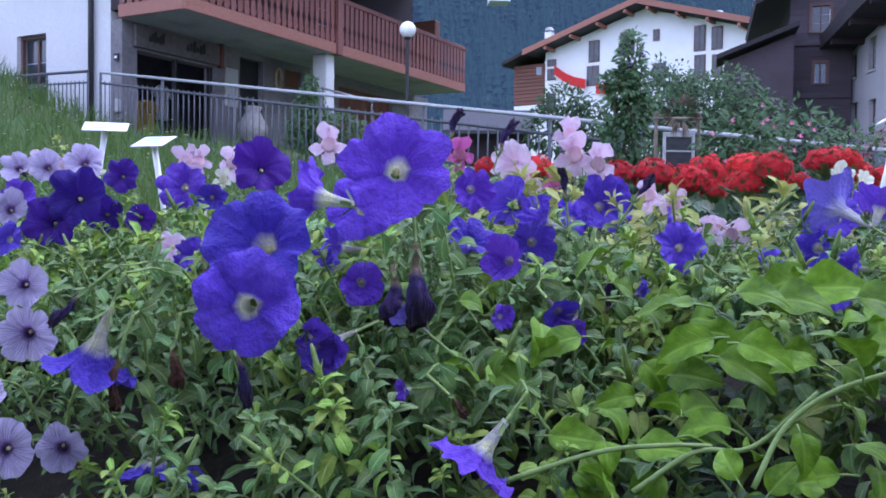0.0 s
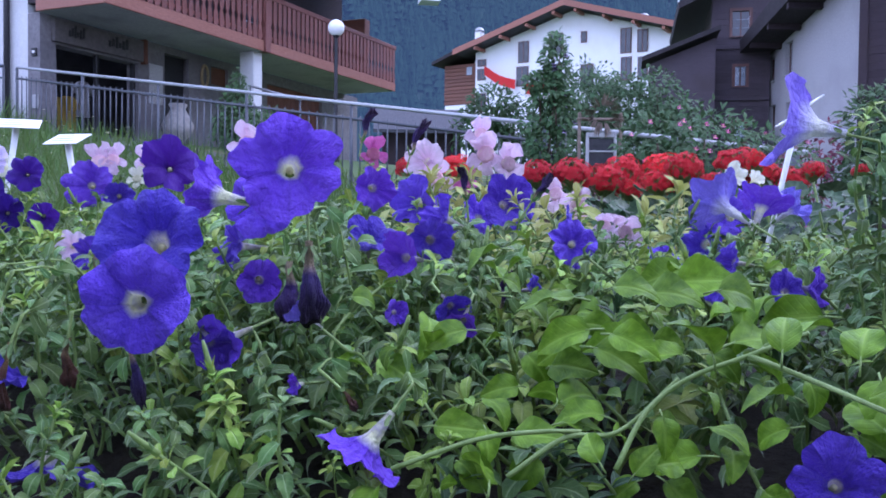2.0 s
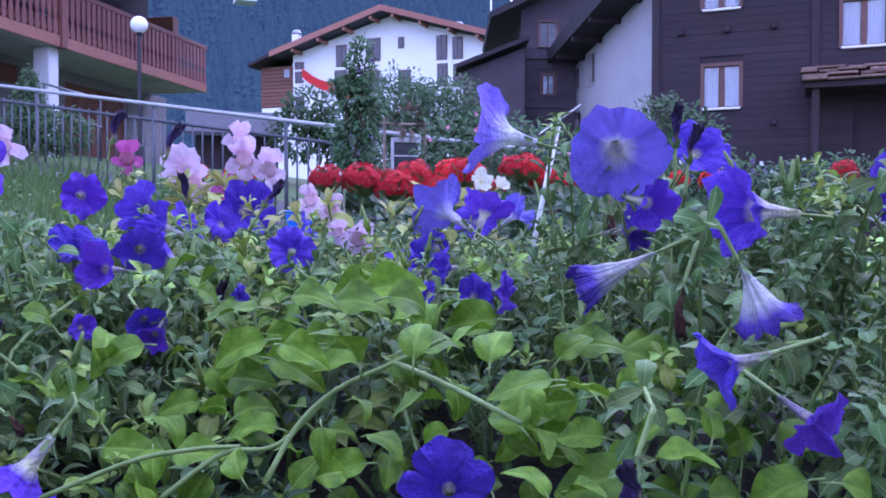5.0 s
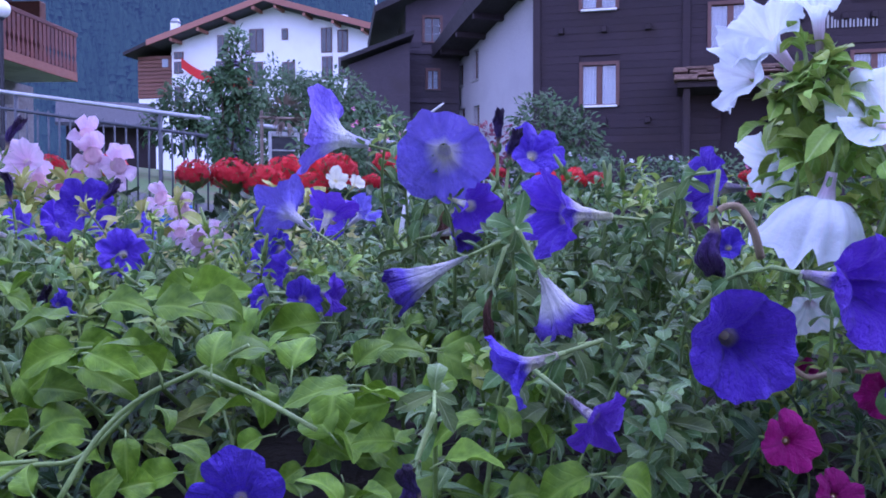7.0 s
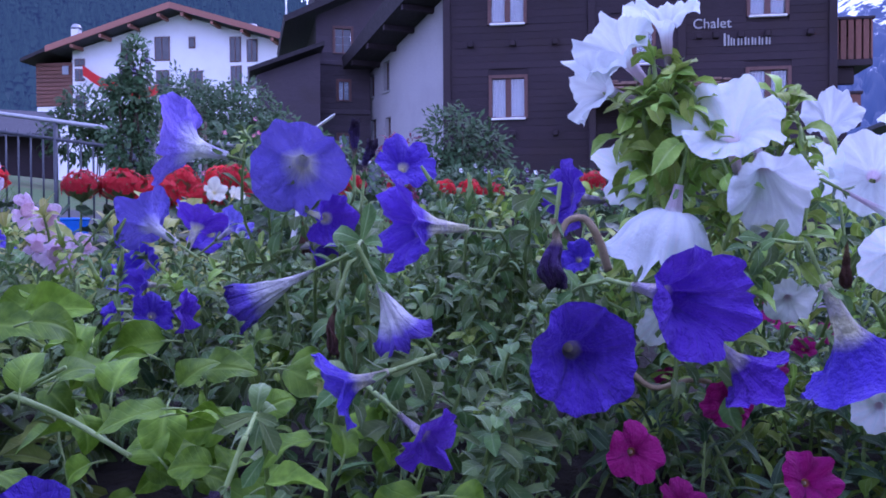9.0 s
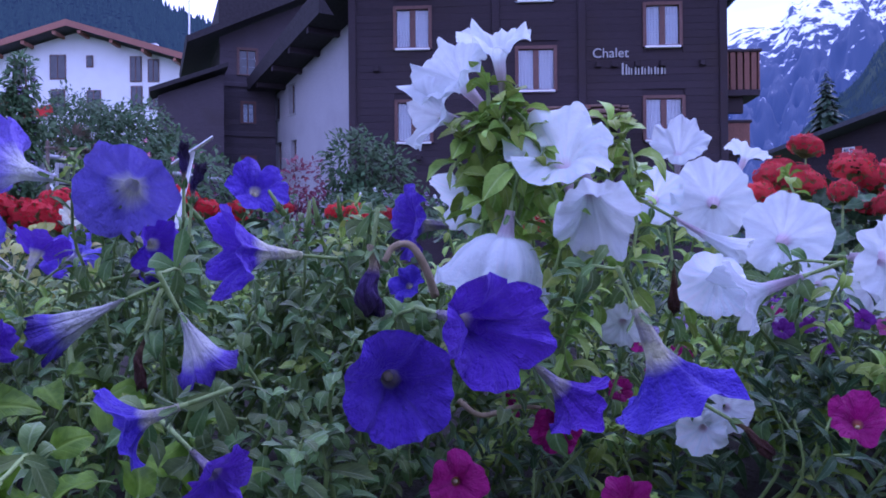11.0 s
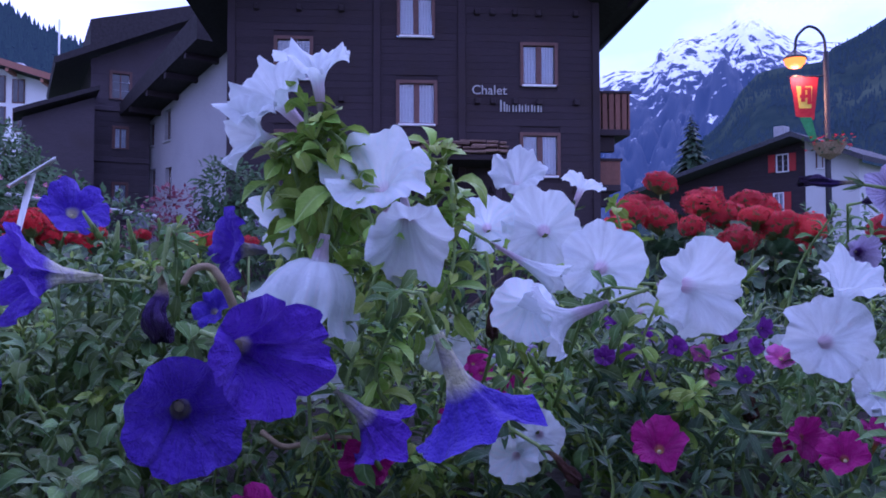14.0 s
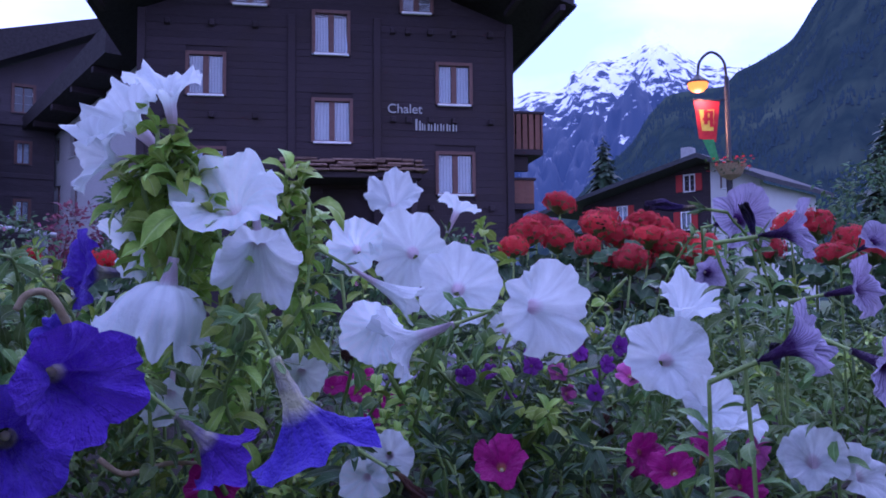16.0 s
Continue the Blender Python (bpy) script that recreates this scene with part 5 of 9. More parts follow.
for a in H2W:
    w = window(h2, *a, y=0.0, mullion=0.06, trim=0.06, frame_mat="white_paint")
    for x in (a[0] - 0.42, a[2] + 0.02):
        box("shutter", w, "shutter", (x, -0.07, a[1]), (x + 0.38, -0.03, a[3]), 0.01)
part("roof_slope", prism_bm([(-5.2, 6.45), (5.0, 8.80), (5.0, 9.05), (-5.2, 6.68)], "y", -1.2, 9), M["roof_slate"], h2)
part("roof_slope", prism_bm([(5.0, 8.80), (8.6, 7.20), (8.6, 7.45), (5.0, 9.05)], "y", -1.2, 9), M["roof_slate"], h2)
box("chimney", h2, "concrete", (2.5, 2.0, 7.6), (3.1, 2.7, 10.0), 0.03)
box("side_wall", h2, "plaster", (7.55, 0.4, 0.5), (7.9, 8.0, 7.3), 0)

# ---- a poster by the shop door ----
def on_shop(x, y, z):
    return shop.matrix_world @ Vector((x, y, z))


poster_board = thing("poster", on_shop(3.0, 1.57, 3.6), "pale brown poster panel on the shop wall", "poster")
poster_board.rotation_euler = shop.matrix_world.to_euler()
box("board", poster_board, "sign_paint", (-0.2, 0.0, 0.0), (0.2, 0.025, 0.82), 0.004)


# ---- flower bed ----
def bed_s(x, y):
    return 0.43 * x + 0.903 * y


canopy_profile = interp([(0.40, 0.74), (0.48, 0.92), (0.55, 1.015), (0.62, 1.085), (0.72, 1.150), (0.85, 1.195), (1.0, 1.215), (1.3, 1.205), (1.8, 1.19), (2.3, 1.175), (2.8, 1.165), (3.6, 1.10)])


def canopy(x, y):
    """The height of the tops of the leaves over the bed."""
    return canopy_profile(bed_s(x, y)) + 0.022 * noise.noise(Vector((x * 6, y * 6, 4.0)))


def bed_mound():
    na, ns = 70, 40
    verts = []
    for j in range(ns + 1):
        s = 0.36 + 3.6 * (j / ns) ** 1.5
        for i in range(na + 1):
            a = -2.5 + 5.4 * i / na
            x, y = 0.903 * a + 0.43 * s, -0.43 * a + 0.903 * s
            verts.append((x, y, canopy(x, y) - 0.20 + 0.012 * noise.noise(Vector((x * 20, y * 20, 0)))))
    n = na + 1
    faces = [(j * n + i, j * n + i + 1, (j + 1) * n + i + 1, (j + 1) * n + i) for j in range(ns) for i in range(na)]
    base = len(verts)
    rim = [i for i in range(n)] + [j * n + na for j in range(1, ns + 1)] + [ns * n + i for i in range(na - 1, -1, -1)] + [j * n for j in range(ns - 1, 0, -1)]
    verts += [(verts[k][0], verts[k][1], 0.4) for k in rim]
    for q in range(len(rim)):
        r = (q + 1) % len(rim)
        faces.append((rim[q], base + q, base + r, rim[r]))
    tagged(link("flower_bed", mesh_of("flower_bed", verts, faces), M["soil"]), "raised bed of dark soil under dense flowers", "flower bed", kind="structure")


bed_mound()


# ---- leaves and shoots ----
def leaf_data(length, width, bend=0.5, fold=0.25, rows=5, tip=1.0, wave=0.0, across=2, blunt=False, quilt=0.0):
    """A blade along +y, its upper side up; bends down towards the tip, folded up a little along the midrib."""
    verts, uvs, faces = [], [], []
    cols = across * 2 + 1
    for j in range(rows + 1):
        t = j / rows
        w = width * 0.5 * (math.sin(math.pi * min(1, t ** 0.75 * 0.97 + 0.015)) ** 0.8) * (1 - 0.12 * t * tip)
        if blunt:
            w = width * 0.5 * (0.10 + 0.90 * t ** 0.85) * math.sqrt(max(0.0, 1 - t ** 3.5)) * 1.22
        ang = bend * t
        y, z = length * (math.sin(ang) / bend if bend else t), -length * ((1 - math.cos(ang)) / bend if bend else 0)
        for i in range(cols):
            u = i / (cols - 1) * 2 - 1
            verts.append((u * w, y, z + abs(u) * w * fold + wave * w * math.sin(t * 9 + u * 2.0) * abs(u) + quilt * width * math.sin(6.2832 * (t * 5.0 - abs(u) * 1.3)) * (1 - abs(u) * 0.4) * min(1.0, abs(u) * 3)))
            uvs.append((u * 0.5 + 0.5, t))
    for j in range(rows):
        for i in range(cols - 1):
            faces.append((j * cols + i, j * cols + i + 1, (j + 1) * cols + i + 1, (j + 1) * cols + i))
    return np.array(verts), faces, uvs


class Heap:
    """Gathers pieces into one mesh with two materials: 0 leaves, 1 stems."""

    def __init__(self):
        self.v, self.f, self.uv, self.mi, self.n = [], [], [], [], 0

    def add(self, verts, faces, uvs=None, slot=0, m=None):
        v = np.asarray([tuple(p) for p in verts], dtype=float)
        if m is not None:
            a = np.array(m)
            v = v @ a[:3, :3].T + a[:3, 3]
        self.v.append(v)
        self.f += [tuple(i + self.n for i in f) for f in faces]
        self.uv += list(uvs) if uvs is not None else [(0.5, 0.5)] * len(v)
        self.mi += [slot] * len(faces)
        self.n += len(v)

    def mesh(self, name, mats, smooth=True):
        me = mesh_of(name, np.concatenate(self.v), self.f, self.uv, smooth)
        for q in mats:
            me.materials.append(M[q])
        me.polygons.foreach_set("material_index", self.mi)
        return me


def aim(d, up=Vector((0, 0, 1)), at=(0, 0, 0), roll=0.0, size=1.0):
    """A pose whose +y runs along d and whose +z is as near up as can be."""
    y = Vector(d).normalized()
    x = y.cross(up)
    if x.length < 1e-3:
        x = y.cross(Vector((1, 0, 0.2)))
    x.normalize()
    z = x.cross(y)
    m = Matrix(((x.x, y.x, z.x, 0), (x.y, y.y, z.y, 0), (x.z, y.z, z.z, 0), (0, 0, 0, 1)))
    return Matrix.Translation(at) @ m @ Matrix.Rotation(roll, 4, "Y") @ Matrix.Scale(size, 4)


LEAF_SLOTS = ("stem", "leaf", "lime", "dark_leaf", "yellow_leaf")
# deep is the petunia leaf shape in dark_leaf, a shaded copy
LEAF_KINDS = {"leaf": (1, 0.0270, 0.0145, 1.0), "lime": (2, 0.029, 0.0140, 1.1), "dark": (3, 0.033, 0.0100, 0.45), "deep": (3, 0.0260, 0.0145, 1.2), "yellow": (4, 0.034, 0.016, 0.8), "veined": (1, 0.026, 0.011, 0.8)}
random.seed(11)
LEAF_SHAPES = {}
for kind_, (slot_, len_, wid_, curl_) in LEAF_KINDS.items():
    LEAF_SHAPES[kind_] = []
    for q_ in range(8):
        data_ = leaf_data(len_, wid_ * random.uniform(0.85, 1.15), random.uniform(0.3, 2.3) * curl_, random.uniform(0.15, 0.75), 5, wave=random.uniform(0.0, 0.30), across=1, blunt=kind_ != "dark")
        me_ = mesh_of("leaf", *data_)
        me_.materials.append(M[LEAF_SLOTS[slot_]])
        LEAF_SHAPES[kind_].append((*data_, me_))
FOLIAGE, LOOSE = {}, {}


def shoot(key, kind, root, d, length, leaves, size=1.0, bud=False, loose=False, spread=1.0, line=None, crown=6, upto=0.92, bare=0.04):
    """A leafy shoot of a plant, leaves smaller towards its tip, where crown leaves stand in a tuft. loose: its leaves are pieces of their own."""
    base = PLANTS[key].location
    h = FOLIAGE.setdefault(key, Heap())
    slot = LEAF_KINDS[kind][0]
    d = Vector(d).normalized()
    if line is None:
        side = Vector((random.uniform(-0.35, 0.35), random.uniform(-0.35, 0.35), 0)) * length
        tip = Vector(root) + d * (length - (0.016 if crown else 0.0))
        line = smooth_line([root, Vector(root).lerp(tip, 0.5) + side * 0.5, tip], 4)
    line = [p - base for p in line]
    h.add(*tube_data(line, 0.0019 * size, 0.0012 * size, 6), slot=0)
    turn = random.uniform(0, 6.28)
    young = slot == 1 and random.random() < 0.3
    for k in range(leaves + crown):
        tuft = k >= leaves
        f = 0.90 + 0.10 * (k - leaves) / crown if tuft else bare + (upto - bare) * (k / (leaves - 1)) ** 0.8
        q = f * (len(line) - 1)
        i = min(int(q), len(line) - 2)
        p = line[i].lerp(line[i + 1], q - i)
        axis = (line[i + 1] - line[i]).normalized()
        turn += 2.4 + random.uniform(-0.4, 0.4)
        o = axis.orthogonal().normalized()
        out = o * math.cos(turn) + axis.cross(o) * math.sin(turn)
        if tuft:
            way = out * random.uniform(0.25, 0.85) + axis
            big = size * random.uniform(0.45, 0.8)
        else:
            way = out * spread + axis * (0.10 + 0.65 * f ** 2 + random.uniform(-0.3, 0.3)) + Vector((0, 0, 0.15))
            big = size * (1.18 - 0.45 * f ** 1.5) * random.uniform(0.65, 1.25)
        m = aim(way, axis + Vector((0, 0, 0.4)), p, random.uniform(-0.5, 0.5), big)
        v, fa, uv, me = random.choice(LEAF_SHAPES[kind])
        if loose and LOOSE.get(key, 0) < 290:
            LOOSE[key] = LOOSE.get(key, 0) + 1
            link("leaf", me, None, PLANTS[key]).matrix_world = m
        else:
            h.add(v, fa, uv, 2 if young and f > 0.8 else slot, m)
    if bud:
        tip = line[-1]
        ax = (line[-1] - line[-2]).normalized()
        for k in range(5):
            o = ax.orthogonal().normalized()
            a = k * 1.2566
            h.add(*leaf_data(0.017, 0.004, 0.2, 0.3, 3, across=1), m=aim((o * math.cos(a) + ax.cross(o) * math.sin(a)) * 0.35 + ax, ax, tip), slot=slot)
        h.add(*tube_data([tip, tip + ax * 0.012, tip + ax * 0.024, tip + ax * 0.030], 0.0032, 0.0012, 7), slot=0)


BROAD = []
for i in range(14):
    hb = Heap()
    hb.add(*leaf_data(0.062, 0.043 * random.uniform(0.85, 1.1), random.uniform(0.5, 2.0), random.uniform(0.10, 0.65), 12, wave=random.uniform(0.10, 0.30), across=3, quilt=0.014))
    hb.add(*tube_data([(0, -0.016, -0.004), (0, -0.006, -0.001), (0, 0.004, 0)], 0.0013, 0.0010, 6), slot=1)
    BROAD.append(hb.mesh("leaf", ("broad", "stem")))


# ---- flowers ----
def limb_profile(a0, a1, power, flare, steps):
    """Radius and height along the limb as its slope opens from a0 to a1 degrees, turned out by flare at the rim, whose radius is 1."""
    r, z, out = 0.165, 0.0, []
    for j in range(steps + 1):
        g = radians(a0 + (a1 - a0) * (j / steps) ** power + flare * (j / steps) ** 6)
        out.append((r, z, g))
        r += math.sin(g) / steps
        z += math.cos(g) / steps
    k = (1 - 0.165) / max(0.05, out[-1][0] - 0.165)
    return [(0.165 + (q[0] - 0.165) * k, q[1] * k, q[2]) for q in out]


def corolla_mesh(name, mat, R, shape, tube_len, ruffle=0.10, lobe=0.05, sides=64, rings=20, crumple=0.0, notch=0.06, pale=0.0):
    """A funnel flower of radius R facing +z with its throat at the origin; the tube, tube_len metres, runs back along -z.
    Five joined lobes, each with a tilt and curl of its own, creased between, with a frilled and scalloped rim."""
    L = tube_len
    nt = 6
    prof = limb_profile(*shape, rings - nt)
    deep = prof[-1][1] > 0.8                       # a bell or a horn: folds run along it
    white = mat == "white"
    off = random.uniform(0, 100)
    wild = 0.6 + 2.2 * min(ruffle, 0.3)
    tilt = [random.gauss(0, 0.10) * wild for _ in range(5)]
    curl = [random.choice((-0.12, 0.08, 0.22, 0.5)) * wild for _ in range(5)]
    reach = [random.uniform(0.93, 1.06) for _ in range(5)]
    warp = (random.uniform(0, 6.28), random.uniform(0.2, 0.5), random.uniform(0, 6.28))
    crease = 0.030 if white else 0.110
    mid = 0.91 - 0.3 * lobe + 0.3 * notch          # keeps the mean outline at R
    verts, uvs, faces = [], [], []
    for j in range(rings + 1):
        for i in range(sides):
            u = i / sides
            a = 2 * math.pi * u
            ca, sa = math.cos(a), math.sin(a)
            if j < nt:                       # the tube
                q = j / nt
                r = max(R, 0.012) * (0.085 + 0.05 * q ** 1.3 + 0.03 * q ** 4) * (1 + 0.07 * math.cos(5 * a) * q)
                verts.append((r * ca, r * sa, -L * (1 - q)))
                uvs.append((u, 0.42 * q))
                continue
            t = (j - nt) / (rings - nt)
            pr, pz, g = prof[j - nt]
            pos = (u * 5 + warp[1] * 0.5 * (math.sin(a + warp[0]) - math.sin(warp[0])) + 0.15 * (math.sin(2 * a + warp[2]) - math.sin(warp[2]))) % 5
            k, fr = int(pos) % 5, pos - int(pos)          # the crease lies at fr = 0, the lobe's middle at 0.5
            w = math.sin(math.pi * fr)
            side = (k - 1) % 5 if fr < 0.5 else (k + 1) % 5
            w2 = w * w
            own = tilt[k] * w2 + 0.5 * (tilt[k] + tilt[side]) * (1 - w2)
            size = reach[k] * w2 + 0.5 * (reach[k] + reach[side]) * (1 - w2)
            bend = curl[k] * w2 + 0.5 * (curl[k] + curl[side]) * (1 - w2)
            edge = 1 + (size - 1) * t * t + (lobe * 1.15 * (w ** 0.8 - 0.6) - notch * 0.9 * (1 - w) ** 5 + 0.035 * math.exp(-((fr - 0.5) / 0.09) ** 2)) * t ** 4
            edge += t ** 6 * (0.020 * math.sin(9 * a + off) + 0.016 * math.sin(16 * a + off * 2.3) + 0.05 * noise.noise(Vector((ca * 3.5 + off, sa * 3.5, 7.0))))
            r, z = R * pr * edge * mid, R * pz * edge
            # bends square to the sheet
            d = own * t ** 1.8 - bend * 0.32 * t ** 5
            d -= crease * (1 - (w2 if white else w)) ** 1.8 * min(1.0, t * 2.2) * (1 - 0.45 * t)
            d += 0.022 * math.exp(-((fr - 0.5) / 0.05) ** 2) * math.sin(math.pi * min(1.0, t * 1.02))
            d += wild * (0.27 if white else 0.33) * t ** 1.5 * noise.noise(Vector((ca * 1.1 + off, sa * 1.1, off)))
            d += wild * 0.13 * t ** 2 * noise.noise(Vector((ca * 2.4, sa * 2.4 + off, off + t)))
            frill = 0.5 * math.sin(7 * a + off) + 0.4 * math.sin(12 * a + off * 1.7) + 1.3 * noise.noise(Vector((ca * 3.2 + off, sa * 3.2, t * 0.6))) + (1.2 if white else 0.8) * noise.noise(Vector((ca * 6.5 + off, sa * 6.5, t)))
            d += ruffle * 0.55 * t ** 3.0 * frill
            # fine pleats that fan out from the throat
            d += 0.0035 * math.sin(25 * a + 3 * noise.noise(Vector((ca * 2, sa * 2, off)))) * math.sin(math.pi * min(1.0, t * 1.1)) + 0.024 * noise.noise(Vector((ca * 8 * (t + 0.3), sa * 8 * (t + 0.3), off))) * min(1, t * 3)
            if deep:
                d -= 0.20 * (1 - w) ** 1.5 * t * (1 - t)
            r += -math.cos(g) * d * R
            z += math.sin(g) * d * R
            if crumple:
                r *= 1 + crumple * noise.noise(Vector((ca * 2.5, sa * 2.5, t * 3 + off)))
            r = max(r, R * 0.06)
            verts.append((r * ca, r * sa, z))
            uvs.append((u, max(0.30, 0.42 + 0.58 * t - pale * (1 - t * t))))
    for j in range(rings):
        for i in range(sides):
            k = (i + 1) % sides
            faces.append((j * sides + i, j * sides + k, (j + 1) * sides + k, (j + 1) * sides + i))
    me = mesh_of(name, verts, faces, uvs)
    me.materials.append(M[mat])
    return me


def snap_bloom(mat, R, base):
    """A two-lipped bloom facing +z: a short pouch, an upper lip of two erect lobes, a lower lip of three turned down."""
    bm = lathe_bm([(R * 0.10, -R * 0.95), (R * 0.26, -R * 0.8), (R * 0.36, -R * 0.4), (R * 0.34, 0.0), (R * 0.44, R * 0.18), (R * 0.30, R * 0.28), (R * 0.05, R * 0.22)], 14)
    bm.verts.index_update()
    h = Heap()
    h.add([tuple(v.co) for v in bm.verts], [tuple(v.index for v in f.verts) for f in bm.faces], [(0.37, 0.85 if v.co.z < R * 0.05 else 0.44) for v in bm.verts])
    bm.free()
    ob = link("flower", h.mesh("flower", (mat,)), None, base)
    for lip, lobes in (("upper_lip", ((62, 1.15, 0.95, -0.5), (118, 1.15, 0.95, -0.5))), ("lower_lip", ((-25, 0.95, 0.85, 1.1), (-90, 1.0, 0.9, 1.5), (-155, 0.95, 0.85, 1.1)))):
        h = Heap()
        for ang, ln, wd, bend in lobes:
            a = radians(ang + random.uniform(-8, 8))
            v, f, uv = leaf_data(R * ln * random.uniform(0.85, 1.15), R * wd, bend + random.uniform(-0.5, 0.5), 0.30, 9, wave=0.35, across=5, blunt=True)
            seed = random.uniform(0, 90)
            v = np.array([(x + R * 0.20 * w * noise.noise(Vector((x / R * 2.2, w * 2.5, seed))), y * (1 + 0.22 * w * noise.noise(Vector((x / R * 3, seed, 1)))), z + R * 0.34 * w * w * noise.noise(Vector((x / R * 2.6, w * 2.2, seed + 9)))) for (x, y, z), (_, w) in zip(v, uv)])
            out = Vector((math.cos(a), math.sin(a), 0.75 if ang > 0 else 0.9))
            h.add(v, f, [(x, 0.58 + 0.40 * y) for x, y in uv], m=aim(out, Vector((-math.cos(a) * 0.7, -math.sin(a) * 0.7, 1)), (R * 0.16 * math.cos(a), R * 0.20 * math.sin(a), 0.0)))
        link(lip, h.mesh(lip, (mat,)), None, ob)
    return ob


def sepals_mesh(R, tube_len):
    h = Heap()
    L = R * 1.05 * tube_len
    for k in range(5):
        a = k * 1.2566 + 0.4
        d = Vector((math.cos(a) * 0.5, math.sin(a) * 0.5, 1.0))
        h.add(*leaf_data(R * 0.80, R * 0.19, -0.7, 0.25, 5, across=1, blunt=True), m=aim(d, up=Vector((math.cos(a), math.sin(a), 0)), at=(0, 0, -L - 0.002)))
    h.add(*tube_data([(0, 0, -L - 0.006), (0, 0, -L), (0, 0, -L + 0.005)], R * 0.05, R * 0.09, 8), slot=1)
    return h.mesh("calyx", ("leaf", "stem"))


PLANTS = {}
PLANT_LEAF = {}


def plant(key, name, at, label, category, leaf="leaf", group=""):
    PLANTS[key] = thing(name, (at[0], at[1], canopy(*at) - 0.20), label, category, group)
    PLANT_LEAF[key] = leaf


FLOWERS = []          # place, facing and size of every bloom, so that shoots do not grow through them


BACK = Vector((0.43, 0.903, 0))       # away from the path, into the bed


def leafy_stalk(key, a, f):
    """From a bloom's calyx the bare stalk runs on a little, then a leafy stem falls back into the bed behind it."""
    base = PLANTS[key]
    leaf = PLANT_LEAF[key]
    if key == "wt":
        leaf = "lime" if a.z > 1.24 else "leaf"
    if key == "sm":
        leaf = random.choice(("yellow", "leaf"))
    b = a - f * random.uniform(0.018, 0.028)
    reach = 0.03
    while reach < 0.30 and canopy(b.x + BACK.x * reach, b.y + BACK.y * reach) < a.z - 0.03:
        reach += 0.02
    if reach >= 0.30:
        reach = 0.07                      # stands clear of the rest on a tall leafy stem
    away = (Vector((0.9, 0.15, 0)) * 0.06 if key == "vr" else BACK * reach) + Vector((random.gauss(0, 0.02), random.gauss(0, 0.01), 0))
    foot = b + away
    fall = max(0.04, a.z - (canopy(foot.x, foot.y) - 0.07))
    c = b + away * 0.55 + Vector((0, 0, -0.20 * fall + (0.012 if f.z < -0.3 else 0)))
    e = foot + Vector((0, 0, -fall))
    tube("stalk", base, "stem", [p - base.location for p in smooth_line([a + f * 0.004, a - f * 0.010, b], 4)], 0.0013, 0.0016, 7)
    n = int(6 + min(24, fall * 110))
    shoot(key, leaf, e, Vector((0, 0, 1)), fall, n, random.uniform(1.15, 1.35) if key == "wt" and fall > 0.14 else random.uniform(0.75, 0.95), line=smooth_line([e, c, b], 5), crown=0, upto=0.74)


def flower(key, kind, at, facing, dia, open_=0.92, tube_len=None, ruffle=0.17, lobe=0.10, crumple=0.0, notch=0.12, bell=None, lips=False, pale=0.0):
    """One bloom of a plant: corolla, calyx, stamens and a stalk that runs down among the leaves.
    bell: the slopes of its limb; tube_len in metres; lips: a two-lipped bloom."""
    base = PLANTS[key]
    at, f = Vector(at), Vector(facing).normalized()
    R = dia * 0.5
    if kind == "white":
        lobe, notch = lobe * 0.6, notch * 0.7
    shape = bell or (14.0 + 12.0 * open_, 88.0 * open_ ** 0.6, 0.80 - 0.25 * open_, 0.0)
    L = R if tube_len is None else tube_len
    turn = f.to_track_quat("Z", "Y").to_matrix().to_4x4()
    if lips:
        ob = snap_bloom(kind, R, base)
        L = R * 0.95
    else:
        me = corolla_mesh("flower", kind, R, shape, L, ruffle, lobe, 64 if R > 0.024 else 40, 20 if R > 0.024 else 14, crumple=crumple, notch=notch, pale=pale or (0.05 if open_ < 0.88 else 0.0))
        turn = turn @ Matrix.Rotation(random.uniform(0, 6.28), 4, "Z")
        ob = link("flower", me, None, base)
    ob.matrix_world = Matrix.Translation(at - base.location) @ turn
    cup = min(max(R, 0.016), 0.026)
    link("calyx", sepals_mesh(cup, L / (1.05 * cup)), None, ob)
    if open_ > 0.6 and not lips and f.y < 0.1 and pale < 0.08 and kind != "white":
        q = lathe_bm([(R * 0.02, -R * 0.45), (R * 0.05, -R * 0.24), (R * 0.075, -R * 0.15), (R * 0.07, -R * 0.09), (R * 0.035, -R * 0.05), (R * 0.004, -R * 0.045)], 12)
        part("stamen", q, M["stamen"], ob, smooth=True)
    leafy_stalk(key, at - f * (L + 0.006), f)
    rim = limb_profile(*shape, 13)[-1][1] * R
    FLOWERS.append((at + f * (rim * 0.6), f, dia * (0.75 if rim > R * 0.7 else 1)))
    return ob


